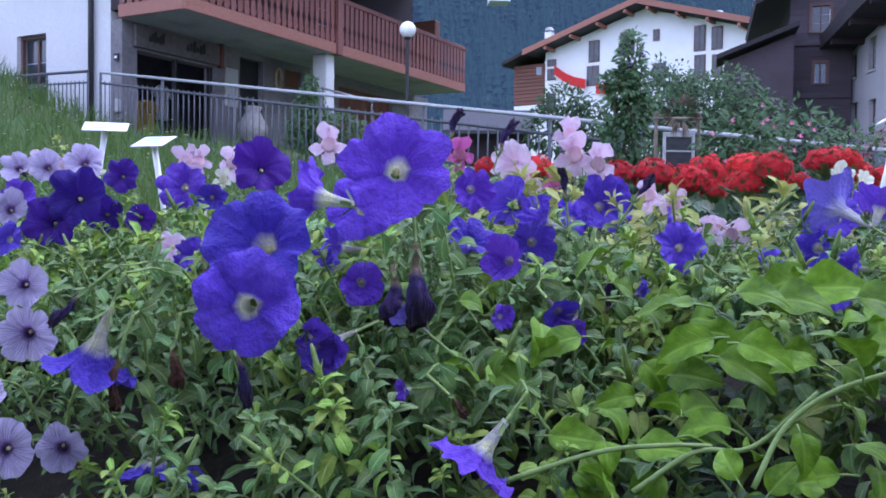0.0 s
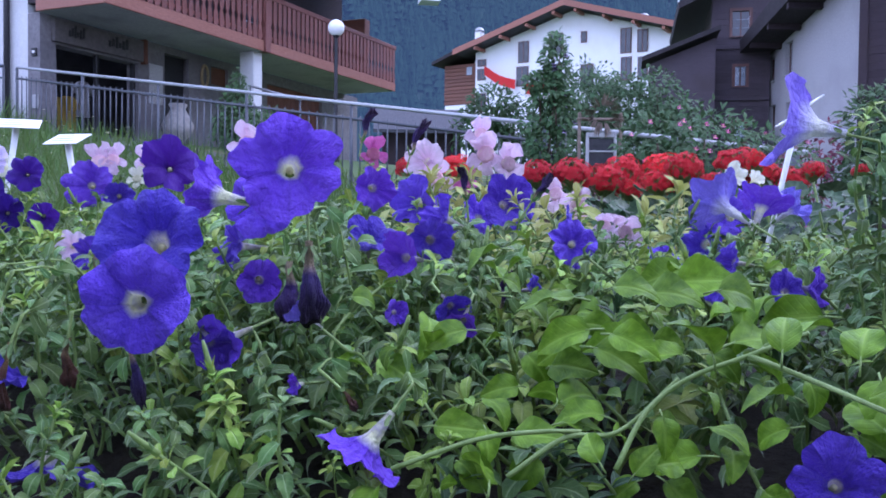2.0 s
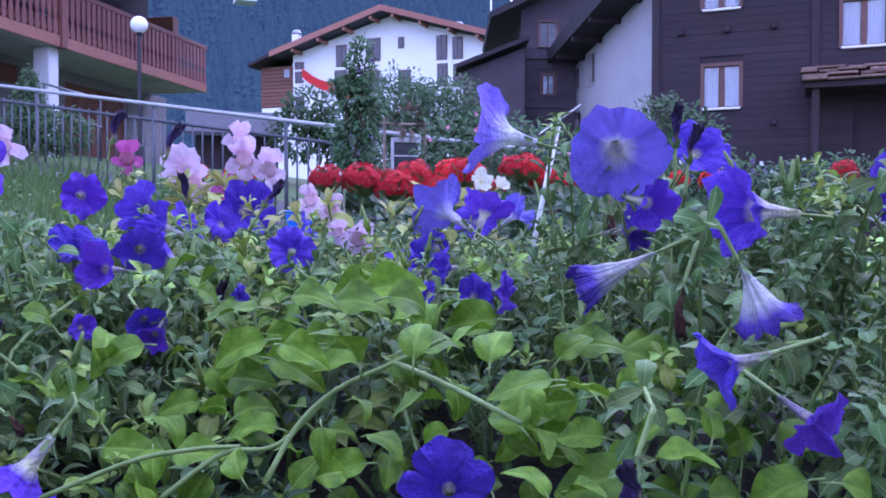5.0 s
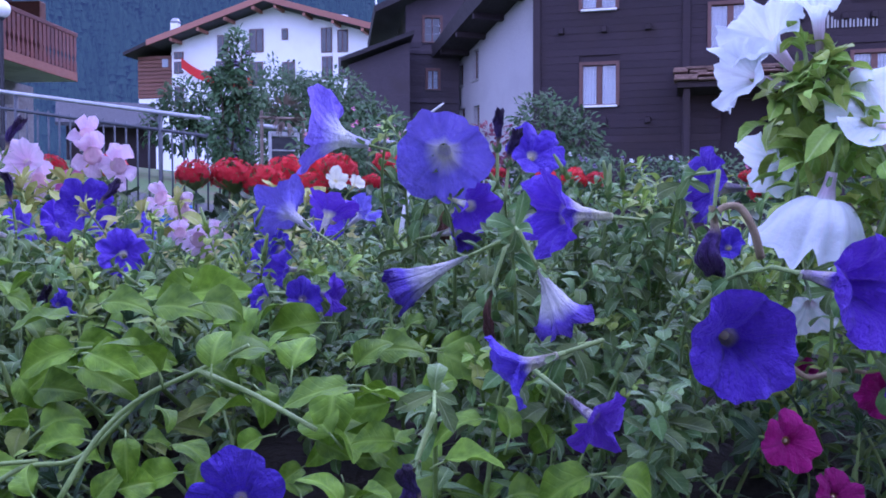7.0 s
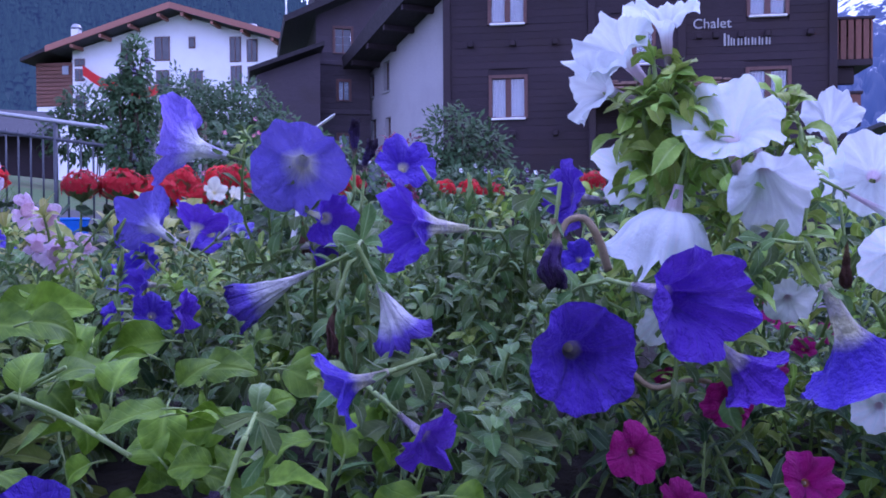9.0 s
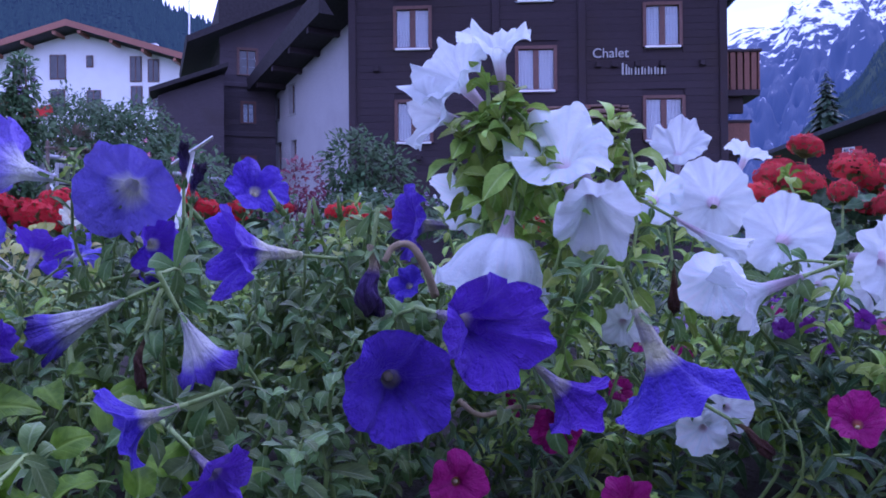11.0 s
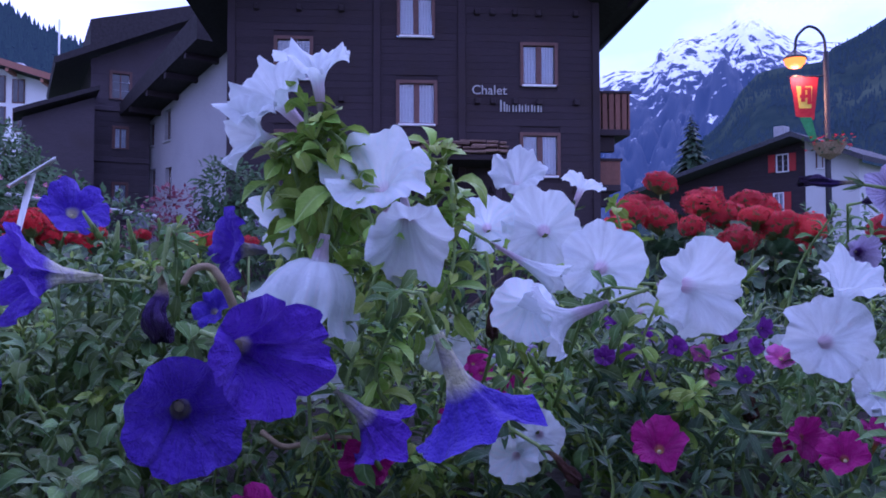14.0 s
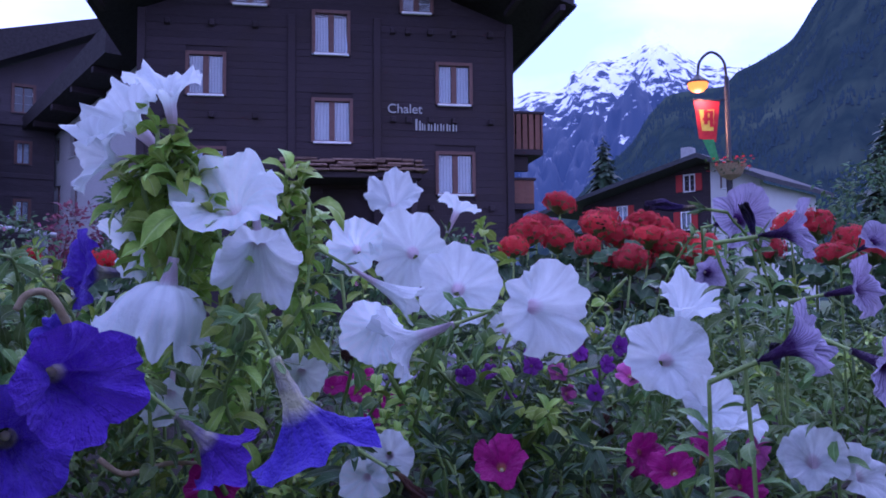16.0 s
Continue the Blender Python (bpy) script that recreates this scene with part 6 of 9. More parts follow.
def furled(key, kind, at, facing, length, width):
    """A closed or wilted bloom: a twisted spindle with its calyx."""
    base = PLANTS[key]
    at, f = Vector(at), Vector(facing).normalized()
    width *= 0.85
    off = random.uniform(0, 50)
    verts, uvs, faces = [], [], []
    rings, sides = 22, 24
    limp = 0.25 if kind == "withered" else 0.12
    for j in range(rings + 1):
        v = j / rings
        r = width * 0.5 * (0.24 + 0.20 * v + 0.62 * max(0.0, v - 0.30) ** 0.7 * (1 - 0.75 * max(0.0, v - 0.75) / 0.25))
        cx = limp * length * (v * v) + 0.10 * width * math.sin(v * 9 + off)
        for i in range(sides):
            a = 2 * math.pi * i / sides
            w = max(0.0, v - 0.2)
            pleat = 1 + 0.55 * w * math.cos(5 * a + v * 6) + 0.30 * w * math.cos(3 * a - v * 9 + off) + 0.9 * w * noise.noise(Vector((math.cos(a) * 1.6, math.sin(a) * 1.6, v * 7 + off)))
            pleat = max(0.25, pleat)
            z = (v - 0.5) * length + (0.16 * length * noise.noise(Vector((math.cos(a) * 2, math.sin(a) * 2, off))) if j == rings else 0.03 * length * w * noise.noise(Vector((a * 2, v * 9, off))))
            verts.append((r * pleat * math.cos(a) + cx * 0.3, r * pleat * math.sin(a) - cx, z))
            uvs.append((i / sides, v))
    for j in range(rings):
        for i in range(sides):
            k = (i + 1) % sides
            faces.append((j * sides + i, j * sides + k, (j + 1) * sides + k, (j + 1) * sides + i))
    faces.append(tuple(rings * sides + i for i in range(sides)))
    me = mesh_of("closed_flower", verts, faces, uvs)
    me.materials.append(M[kind])
    ob = link("closed_flower", me, None, base)
    ob.matrix_world = Matrix.Translation(at - base.location) @ f.to_track_quat("Z", "Y").to_matrix().to_4x4()
    h = Heap()
    for k in range(5):
        a = k * 1.2566
        h.add(*leaf_data(length * 0.34, 0.005, -0.3, 0.2, 4, across=1), m=aim((math.cos(a) * 0.45, math.sin(a) * 0.45, 1), up=Vector((math.cos(a), math.sin(a), 0)), at=(0, 0, -length * 0.52)))
    link("calyx", h.mesh("calyx", ("leaf", "stem")), None, ob)
    leafy_stalk(key, at - f * (length * 0.52), f)
    FLOWERS.append((at, f, width * 1.6))
    return ob


# ---- the plants of the bed ----
plant("bl", "petunia", (-0.14, 0.88), "petunia plant with large violet-blue funnel flowers", "petunia")
plant("bm", "petunia", (0.26, 1.02), "petunia plant crowded with small violet-blue flowers", "petunia")
plant("br", "petunia", (0.60, 0.60), "petunia plant with blue flowers, some seen from behind", "petunia")
plant("wt", "petunia", (0.90, 0.50), "tall white petunia with frilled flowers and light green leaves", "petunia")
plant("vl", "petunia", (-0.42, 0.92), "petunia plant with pale violet dark-veined flowers", "petunia", "veined")
plant("vr", "petunia", (1.18, 0.26), "petunia plant with lilac flowers veined dark purple", "petunia", "veined")
plant("mg", "calibrachoa", (0.84, 0.33), "low plant with magenta flowers and narrow dark leaves", "flower", "dark")
plant("pv", "pansy", (-0.42, 1.42), "pansy plant with dark violet velvety flowers", "pansy")
plant("sl", "snapdragon", (-0.75, 2.35), "snapdragon with pale pink flowers near the grass", "snapdragon")
plant("sm", "snapdragon", (0.26, 1.62), "snapdragon with pink and cream flowers and yellow-green leaves", "snapdragon")
plant("vn", "trailing_plant", (0.30, 0.60), "trailing plant with broad yellow-green leaves on long stems", "plant")
plant("dk", "bedding_plant", (1.55, 0.72), "low dark-leaved plant with tiny purple flowers", "plant", "dark")


def broad_leaf(at, d, up, size):
    base = PLANTS["vn"]
    ob = link("leaf", random.choice(BROAD), None, base)
    u = (Vector(up).normalized() + Vector((random.uniform(-0.5, 0.5), random.uniform(-0.15, 0.5), random.uniform(0.0, 0.45)))).normalized()
    d = Vector(d).normalized()
    ob.matrix_world = aim(d - u * d.dot(u) * 0.7, u, Vector(at) - d * size * 0.5 - base.location, random.uniform(-0.6, 0.6), size * random.uniform(0.8, 1.1) / 0.062)
    return ob


def runner(points, key="vn", mat="stem", r=0.0019):
    base = PLANTS[key]
    return tube("stem", base, mat, [p - base.location for p in smooth_line(points, 7)], r, r * 0.72, 8)


def dry_twig(points, r=0.0022):
    return runner(points, "br", "dry_stem", r)


def floret_head(seed, mat="red"):
    """A ball of small five-petalled florets of diameter 1, flat underneath."""
    random.seed(seed)
    h = Heap()
    count = 115
    for k in range(count):
        z = 1 - 1.55 * (k + 0.5) / count
        a = k * 2.39996
        r = math.sqrt(max(0, 1 - z * z))
        n = Vector((r * math.cos(a), r * math.sin(a), z * 0.8 + 0.1))
        n = (n + Vector([random.uniform(-0.25, 0.25) for _ in range(3)])).normalized()
        c = n * (0.42 * random.uniform(0.86, 1.18))
        q = n.to_track_quat("Z", "Y").to_matrix().to_4x4() @ Matrix.Rotation(random.uniform(0, 6), 4, "Z")
        for p in range(5):
            b = p * 1.2566 + random.uniform(-0.15, 0.15)
            d = Vector((math.cos(b), math.sin(b), random.uniform(-0.1, 0.3)))
            v, f, uv = leaf_data(random.uniform(0.085, 0.13), random.uniform(0.075, 0.115), random.uniform(-0.3, 0.7), 0.15, 2, across=1)
            h.add(v, f, [(0.5, 0.4 + 0.6 * w) for _, w in uv], m=Matrix.Translation(c) @ q @ aim(d, at=(0, 0, 0)))
        h.add(*tube_data([(0, 0, -0.45), c], 0.012, 0.008, 4), slot=1)
    return h.mesh("flower_head", (mat, "stem"))


def round_leaf(r):
    """A scalloped, slightly cupped geranium leaf along +y."""
    verts, uvs, faces = [(0, 0, 0)], [(0.5, 0)], []
    n = 22
    for ring in (0.55, 1.0):
        for i in range(n + 1):
            a = radians(-160 + 320 * i / n)
            q = r * ring * (1 + 0.07 * math.cos(i * math.pi) * (ring > 0.9))
            verts.append((q * math.sin(a), q * math.cos(a) * 1.0 + r * 0.15, r * (0.25 * ring ** 2 + 0.06 * math.sin(a * 5)) * ring))
            uvs.append((0.5 + 0.5 * ring * math.sin(a), 0.5 + 0.5 * ring * math.cos(a)))
    faces += [(0, 1 + i, 2 + i) for i in range(n)]
    faces += [(1 + i, n + 2 + i, n + 3 + i, 2 + i) for i in range(n)]
    return verts, faces, uvs


HEADS = [floret_head(s) for s in (31, 32, 33)]
CORAL_HEADS = [floret_head(s, "coral") for s in (34, 35, 36)]
random.seed(21)


def geranium(at, heads, leaf="dark_leaf", label="geranium with scarlet flower heads above dark scalloped leaves"):
    z = canopy(*at) - 0.2
    g = thing("geranium", (at[0], at[1], z), label, "geranium", "red geraniums along the bed")
    h = Heap()
    for _ in range(110):
        p = random.choice(heads)
        x, y = p[0] + random.gauss(0, 0.10), p[1] + random.gauss(0, 0.09)
        zz = p[2] - p[3] * 0.3 - random.uniform(0.02, 0.22)
        d = Vector((random.uniform(-1, 1), random.uniform(-1, 0.4), random.uniform(0.0, 0.6)))
        h.add(*round_leaf(random.uniform(0.022, 0.042)), m=aim(d, Vector((0, -0.6, 1)), (x - at[0], y - at[1], zz - z), random.uniform(-0.4, 0.4)))
    link("foliage", h.mesh("foliage", (leaf,)), None, g)
    for x, y, hz, dia in heads:
        ob = link("flower_head", random.choice(CORAL_HEADS if at[0] > 2.4 else HEADS), None, g)
        ob.matrix_world = Matrix.Translation((x - at[0], y - at[1], hz - z)) @ Matrix.Rotation(random.uniform(0, 6), 4, "Z") @ Matrix.Rotation(random.uniform(-0.25, 0.25), 4, "X") @ Matrix.Diagonal((dia * random.uniform(0.72, 1.02), dia * random.uniform(0.72, 1.0), dia * random.uniform(0.60, 0.88), 1))
        tube("stalk", g, "stem", [(x - at[0], y - at[1], hz - z - dia * 0.2), (x * 0.95 - at[0] * 0.95, (y - at[1]) * 0.9, hz - z - 0.14), ((x - at[0]) * 0.8, (y - at[1]) * 0.8, 0.0)], 0.0035, 0.005, 6)
    return g


random.seed(77)
# blooms, plant by plant
flower("bl", "blue", (-0.038, 0.747, 1.248), (0.12, -0.99, 0.08), 0.092, bell=(12, 86, 0.74, -6), tube_len=0.0414, lobe=0.13, notch=0.12, pale=0.07)
flower("bl", "blue", (-0.149, 0.752, 1.181), (-0.04, -0.96, 0.28), 0.095, bell=(12, 86, 0.74, -6), tube_len=0.0428, lobe=0.09, notch=0.08, pale=0.07)
flower("bl", "blue", (-0.147, 0.681, 1.139), (0.12, -0.99, 0.03), 0.084, bell=(12, 86, 0.74, -6), tube_len=0.0377, lobe=0.05, notch=0.05, pale=0.09)
flower("bl", "blue", (-0.108, 0.841, 1.225), (-0.96, 0.24, 0.18), 0.082, bell=(10, 86, 0.94, 0), tube_len=0.0260, pale=0.13)
flower("bl", "blue", (-0.088, 0.922, 1.217), (0.02, -0.97, 0.23), 0.071)
flower("bl", "blue", (-0.109, 0.930, 1.176), (-0.84, -0.54, 0.06), 0.054, open_=0.79, ruffle=0.37)
flower("bl", "blue", (0.040, 0.640, 1.045), (-0.60, -0.16, -0.78), 0.072, bell=(10, 86, 0.8, 0), tube_len=0.0202, pale=0.13)
flower("bl", "blue", (-0.289, 0.741, 1.103), (-0.35, 0.01, -0.94), 0.083, bell=(10, 86, 1.04, 0), tube_len=0.0281, pale=0.13)
flower("bl", "blue", (-0.258, 0.791, 0.990), (-0.10, -0.08, -0.99), 0.087, bell=(10, 86, 0.44, 0), tube_len=0.0166, pale=0.13)
flower("bl", "blue", (-0.094, 0.773, 1.099), (-0.60, -0.77, -0.23), 0.055, open_=0.8)
flower("bl", "sky", (-0.022, 0.760, 1.119), (-0.73, 0.40, 0.55), 0.034, open_=0.81, ruffle=0.30)
flower("bm", "deep", (0.025, 0.943, 1.182), (0.11, -0.68, 0.73), 0.060, open_=0.9)
flower("bm", "blue", (0.120, 1.068, 1.160), (-0.75, 0.11, 0.65), 0.069, bell=(10, 86, 1.98, 0), tube_len=0.0422, pale=0.13)
flower("bm", "blue", (0.113, 0.996, 1.207), (-0.83, -0.40, 0.39), 0.054, open_=0.80, ruffle=0.35)
flower("bm", "deep", (0.203, 1.206, 1.228), (0.22, -0.93, 0.29), 0.086, bell=(12, 86, 0.74, -6), tube_len=0.0389)
flower("bm", "blue", (0.085, 1.126, 1.229), (-0.73, -0.65, 0.22), 0.072)
flower("bm", "deep", (0.026, 0.985, 1.242), (0.27, -0.96, 0.01), 0.050, open_=0.78, ruffle=0.37)
flower("bm", "sky", (0.428, 0.963, 1.223), (-0.51, 0.73, 0.47), 0.084, bell=(30, 80, 0.8, 5), tube_len=0.0383, lobe=0.16, notch=0.10)
flower("bm", "blue", (0.477, 0.985, 1.221), (0.41, 0.32, 0.85), 0.069, open_=0.8)
flower("bm", "blue", (0.432, 1.032, 1.180), (-0.76, -0.65, 0.05), 0.056, open_=0.82, ruffle=0.34)
flower("bm", "blue", (0.244, 0.926, 1.181), (-0.09, -0.99, 0.13), 0.053, bell=(12, 86, 0.74, -6), tube_len=0.0240, ruffle=0.3)
flower("bm", "blue", (0.273, 1.110, 1.204), (0.81, -0.30, 0.51), 0.042, open_=0.82, ruffle=0.26)
flower("bm", "deep", (0.381, 0.707, 1.148), (0.11, -0.91, 0.39), 0.037, open_=0.86, ruffle=0.28)
flower("bm", "deep", (0.402, 0.709, 1.151), (0.87, -0.49, -0.03), 0.035, open_=0.71, ruffle=0.28)
flower("bm", "blue", (0.405, 1.118, 1.154), (0.12, -0.81, 0.57), 0.055, open_=0.83, ruffle=0.29)
flower("bm", "blue", (0.573, 1.322, 1.215), (-0.53, -0.77, 0.34), 0.077)
flower("bm", "sky", (0.525, 1.018, 1.220), (0.65, -0.48, 0.59), 0.050, open_=0.81, ruffle=0.31)
flower("bm", "blue", (0.174, 1.267, 1.210), (0.17, -0.77, 0.61), 0.062, open_=0.89, ruffle=0.33)
flower("bm", "deep", (0.121, 1.289, 1.210), (0.75, -0.51, 0.43), 0.062, open_=0.87, ruffle=0.25)
flower("bl", "deep", (0.283, 0.425, 1.069), (-0.26, -0.86, 0.43), 0.049, bell=(12, 86, 0.74, -6), tube_len=0.0220, lobe=0.14)
flower("bl", "blue", (-0.026, 0.718, 1.068), (-0.78, -0.62, 0.04), 0.019, open_=0.81, ruffle=0.35)
flower("br", "sky", (0.439, 0.767, 1.293), (-0.86, 0.44, 0.26), 0.098, bell=(10, 86, 0.58, 0), tube_len=0.0225, ruffle=0.08, pale=0.13)
flower("br", "sky", (0.505, 0.685, 1.278), (-0.37, -0.88, -0.30), 0.090, bell=(12, 86, 0.74, -6), tube_len=0.0429, lobe=0.06, notch=0.05, ruffle=0.16, pale=0.10)
flower("br", "blue", (0.673, 0.838, 1.287), (-0.12, -0.88, 0.46), 0.070)
flower("br", "blue", (0.578, 0.571, 1.221), (-0.99, -0.05, 0.08), 0.080, bell=(10, 86, 1.14, 0), tube_len=0.0284, pale=0.13)
flower("br", "deep", (0.745, 0.602, 1.245), (-0.97, 0.23, 0.01), 0.072, bell=(10, 86, 0.78, 0), tube_len=0.0199, pale=0.13)
flower("br", "blue", (0.507, 0.637, 1.229), (0.17, -0.97, -0.20), 0.048, open_=0.80, ruffle=0.32)
flower("br", "blue", (0.517, 0.697, 1.206), (0.47, -0.87, 0.18), 0.046, open_=0.76, ruffle=0.24)
flower("br", "deep", (0.600, 0.423, 1.139), (-0.30, -0.95, -0.08), 0.081, bell=(12, 86, 0.74, -6), tube_len=0.0362, lobe=0.04, notch=0.04)
flower("br", "deep", (0.583, 0.317, 1.183), (-0.05, -0.99, -0.10), 0.064, bell=(12, 80, 1.25, 10), tube_len=0.0240, lobe=0.10, notch=0.10)
flower("br", "closing", (0.474, 0.444, 1.180), (0.41, -0.21, -0.89), 0.034, bell=(9, 40, 1.2, 0), tube_len=0.0060, crumple=0.2, pale=0.46, ruffle=0.3)
flower("br", "blue", (0.441, 0.394, 1.136), (-0.92, 0.25, -0.29), 0.048, bell=(10, 86, 0.88, 0), tube_len=0.0143, pale=0.10, lobe=0.04, notch=0.04)
flower("br", "deep", (0.466, 0.374, 1.108), (0.25, -0.88, -0.40), 0.040, open_=0.85, ruffle=0.28, tube_len=0.020)
flower("br", "blue", (0.656, 0.489, 1.195), (-0.73, -0.55, 0.39), 0.030, open_=0.88, ruffle=0.31)
flower("br", "blue", (0.728, 0.316, 1.159), (0.29, -0.27, -0.92), 0.087, bell=(10, 86, 0.9, 0), tube_len=0.0270, pale=0.13, ruffle=0.10, lobe=0.03, notch=0.03)
flower("br", "deep", (0.710, 0.390, 1.131), (0.69, -0.29, -0.66), 0.059, bell=(10, 86, 1.2, 0), tube_len=0.0220, pale=0.13)
flower("wt", "white", (0.719, 0.530, 1.330), (-0.99, 0.00, 0.14), 0.069, bell=(10, 86, 0.74, 0), tube_len=0.0304, ruffle=0.24, pale=0.03)
flower("wt", "white", (0.738, 0.532, 1.358), (-0.81, -0.10, 0.58), 0.081, bell=(10, 86, 0.68, 0), tube_len=0.0332, ruffle=0.24, pale=0.03)
flower("wt", "white", (0.742, 0.490, 1.370), (-0.33, -0.26, 0.91), 0.064, bell=(10, 86, 0.84, 0), tube_len=0.0302, ruffle=0.24, pale=0.03)
flower("wt", "white", (0.750, 0.530, 1.266), (-0.96, 0.10, -0.25), 0.061, bell=(10, 86, 0.74, 0), tube_len=0.0264, ruffle=0.24, pale=0.03)
flower("wt", "white", (0.730, 0.469, 1.231), (-0.12, 0.18, -0.98), 0.091, bell=(98, -14, 0.6, 85), tube_len=0.0215, ruffle=0.30)
flower("wt", "white", (0.780, 0.457, 1.286), (-0.65, -0.48, 0.59), 0.086, bell=(12, 86, 0.74, -6), tube_len=0.0385, ruffle=0.24)
flower("wt", "white", (0.777, 0.423, 1.264), (-0.43, -0.67, -0.61), 0.071, bell=(12, 80, 1.25, 10), tube_len=0.0320, ruffle=0.24)
flower("wt", "white", (1.136, 0.653, 1.333), (-0.60, -0.61, 0.52), 0.076, bell=(12, 80, 1.25, 10), tube_len=0.0340, ruffle=0.24)
flower("wt", "white", (1.041, 0.525, 1.269), (-0.78, -0.62, 0.10), 0.086, bell=(12, 86, 0.74, -6), tube_len=0.0386, ruffle=0.24)
flower("wt", "white", (1.002, 0.569, 1.273), (-0.75, -0.65, 0.11), 0.064, bell=(12, 80, 1.25, 10), tube_len=0.0290, ruffle=0.24)
flower("wt", "white", (0.957, 0.385, 1.228), (-0.70, -0.69, 0.15), 0.076, bell=(12, 86, 0.74, -6), tube_len=0.0341, ruffle=0.24)
flower("wt", "white", (1.204, 0.611, 1.330), (0.39, -0.18, 0.90), 0.059)
flower("wt", "white", (0.840, 0.315, 1.193), (-0.81, 0.49, -0.31), 0.060, bell=(10, 86, 0.74, 0), tube_len=0.0256, ruffle=0.24, pale=0.03)
flower("wt", "white", (0.843, 0.361, 1.201), (-0.82, -0.52, -0.25), 0.053, bell=(12, 80, 1.25, 10), tube_len=0.0239, ruffle=0.24)
flower("wt", "white", (0.939, 0.291, 1.213), (-0.41, -0.91, -0.03), 0.079, bell=(12, 86, 0.74, -6), tube_len=0.0354, ruffle=0.24)
flower("wt", "white", (1.066, 0.368, 1.187), (-0.80, -0.49, -0.35), 0.054, ruffle=0.3)
flower("wt", "white", (0.848, 0.462, 1.161), (-0.54, -0.70, -0.47), 0.045, ruffle=0.3)
flower("wt", "white", (1.071, 0.428, 1.188), (-0.60, -0.77, 0.20), 0.038, ruffle=0.3)
flower("wt", "white", (0.755, 0.509, 1.149), (-0.49, -0.63, -0.60), 0.051, open_=0.8)
flower("wt", "white", (1.022, 0.224, 1.170), (-0.76, -0.63, 0.17), 0.071, bell=(12, 86, 0.74, -6), tube_len=0.0319, ruffle=0.24)
flower("wt", "white", (1.048, 0.224, 1.200), (-0.32, -0.54, 0.78), 0.057, bell=(12, 80, 1.25, 10), tube_len=0.0257, ruffle=0.24)
flower("wt", "white", (0.999, 0.179, 1.136), (-0.74, -0.59, 0.31), 0.043, bell=(12, 80, 1.25, 10), tube_len=0.0194, ruffle=0.24)
flower("wt", "white", (0.998, 0.167, 1.119), (-0.14, -0.29, 0.95), 0.061, bell=(12, 86, 0.74, -6), tube_len=0.0273, ruffle=0.24)
flower("wt", "white", (1.070, 0.130, 1.094), (-0.81, -0.31, 0.50), 0.053, ruffle=0.3, open_=0.8)
flower("wt", "white", (1.092, 0.107, 1.083), (-0.27, -0.84, 0.48), 0.047, ruffle=0.3, open_=0.8)
flower("wt", "white", (0.852, 0.360, 1.103), (-0.66, -0.75, 0.04), 0.040, ruffle=0.3)
flower("wt", "white", (0.841, 0.373, 1.087), (-0.84, -0.52, -0.16), 0.040, ruffle=0.3)
flower("wt", "white", (1.238, 0.374, 1.143), (-0.72, -0.68, 0.16), 0.037, ruffle=0.3)
flower("vr", "veined", (1.226, 0.255, 1.296), (-0.47, -0.88, 0.04), 0.070, ruffle=0.2)
flower("vr", "veined", (0.899, 0.080, 1.255), (0.29, -0.95, 0.12), 0.037, bell=(10, 86, 0.96, 0), tube_len=0.0117, ruffle=0.2, pale=0.13)
flower("vr", "veined", (1.088, 0.102, 1.224), (-0.26, -0.95, 0.15), 0.049, open_=0.9, ruffle=0.26)
flower("vr", "veined", (0.833, 0.053, 1.191), (0.26, -0.87, 0.42), 0.041, bell=(10, 86, 1.02, 0), tube_len=0.0136, ruffle=0.2, pale=0.13)
flower("vr", "veined", (0.997, 0.056, 1.175), (-0.45, -0.85, -0.27), 0.054, ruffle=0.26)
flower("vr", "veined", (1.188, 0.271, 1.244), (-0.55, -0.82, -0.17), 0.036, open_=0.7, ruffle=0.26)
flower("vr", "veined", (1.245, 0.136, 1.268), (-0.52, -0.81, 0.28), 0.041, ruffle=0.26)
flower("vl", "veined", (-0.379, 0.793, 1.144), (0.17, -0.98, 0.13), 0.046, ruffle=0.2)
flower("vl", "veined", (-0.365, 0.772, 1.103), (0.12, -0.99, -0.07), 0.056, ruffle=0.2)
flower("vl", "veined", (-0.373, 0.748, 1.005), (0.12, -0.98, 0.13), 0.056, ruffle=0.2)
flower("vl", "veined", (-0.343, 0.789, 0.997), (0.34, -0.94, -0.07), 0.044, open_=0.85, ruffle=0.26)
flower("vl", "veined", (-0.410, 0.769, 1.052), (0.22, -0.98, 0.03), 0.050, ruffle=0.26)
flower("vl", "veined", (-0.425, 0.791, 1.114), (0.22, -0.98, 0.03), 0.051, ruffle=0.26)
flower("vl", "veined", (-0.573, 1.140, 1.214), (0.21, -0.95, 0.23), 0.055, ruffle=0.26)
flower("vl", "veined", (-0.738, 1.590, 1.294), (0.12, -0.97, 0.23), 0.064, ruffle=0.26)
flower("vl", "veined", (-0.693, 1.641, 1.306), (0.22, -0.91, 0.34), 0.074, ruffle=0.26)
flower("vl", "veined", (-0.840, 1.687, 1.296), (0.12, -0.93, 0.35), 0.066, ruffle=0.26)
flower("vl", "blue", (-0.547, 1.090, 1.176), (-0.19, -0.97, 0.14), 0.050)
flower("mg", "magenta", (0.651, 0.423, 1.065), (-0.32, -0.93, 0.18), 0.044, open_=1.0, lobe=0.16, tube_len=0.014, ruffle=0.25)
flower("mg", "magenta", (0.681, 0.410, 1.027), (-0.23, -0.83, 0.51), 0.037, lobe=0.16, tube_len=0.012, ruffle=0.25)
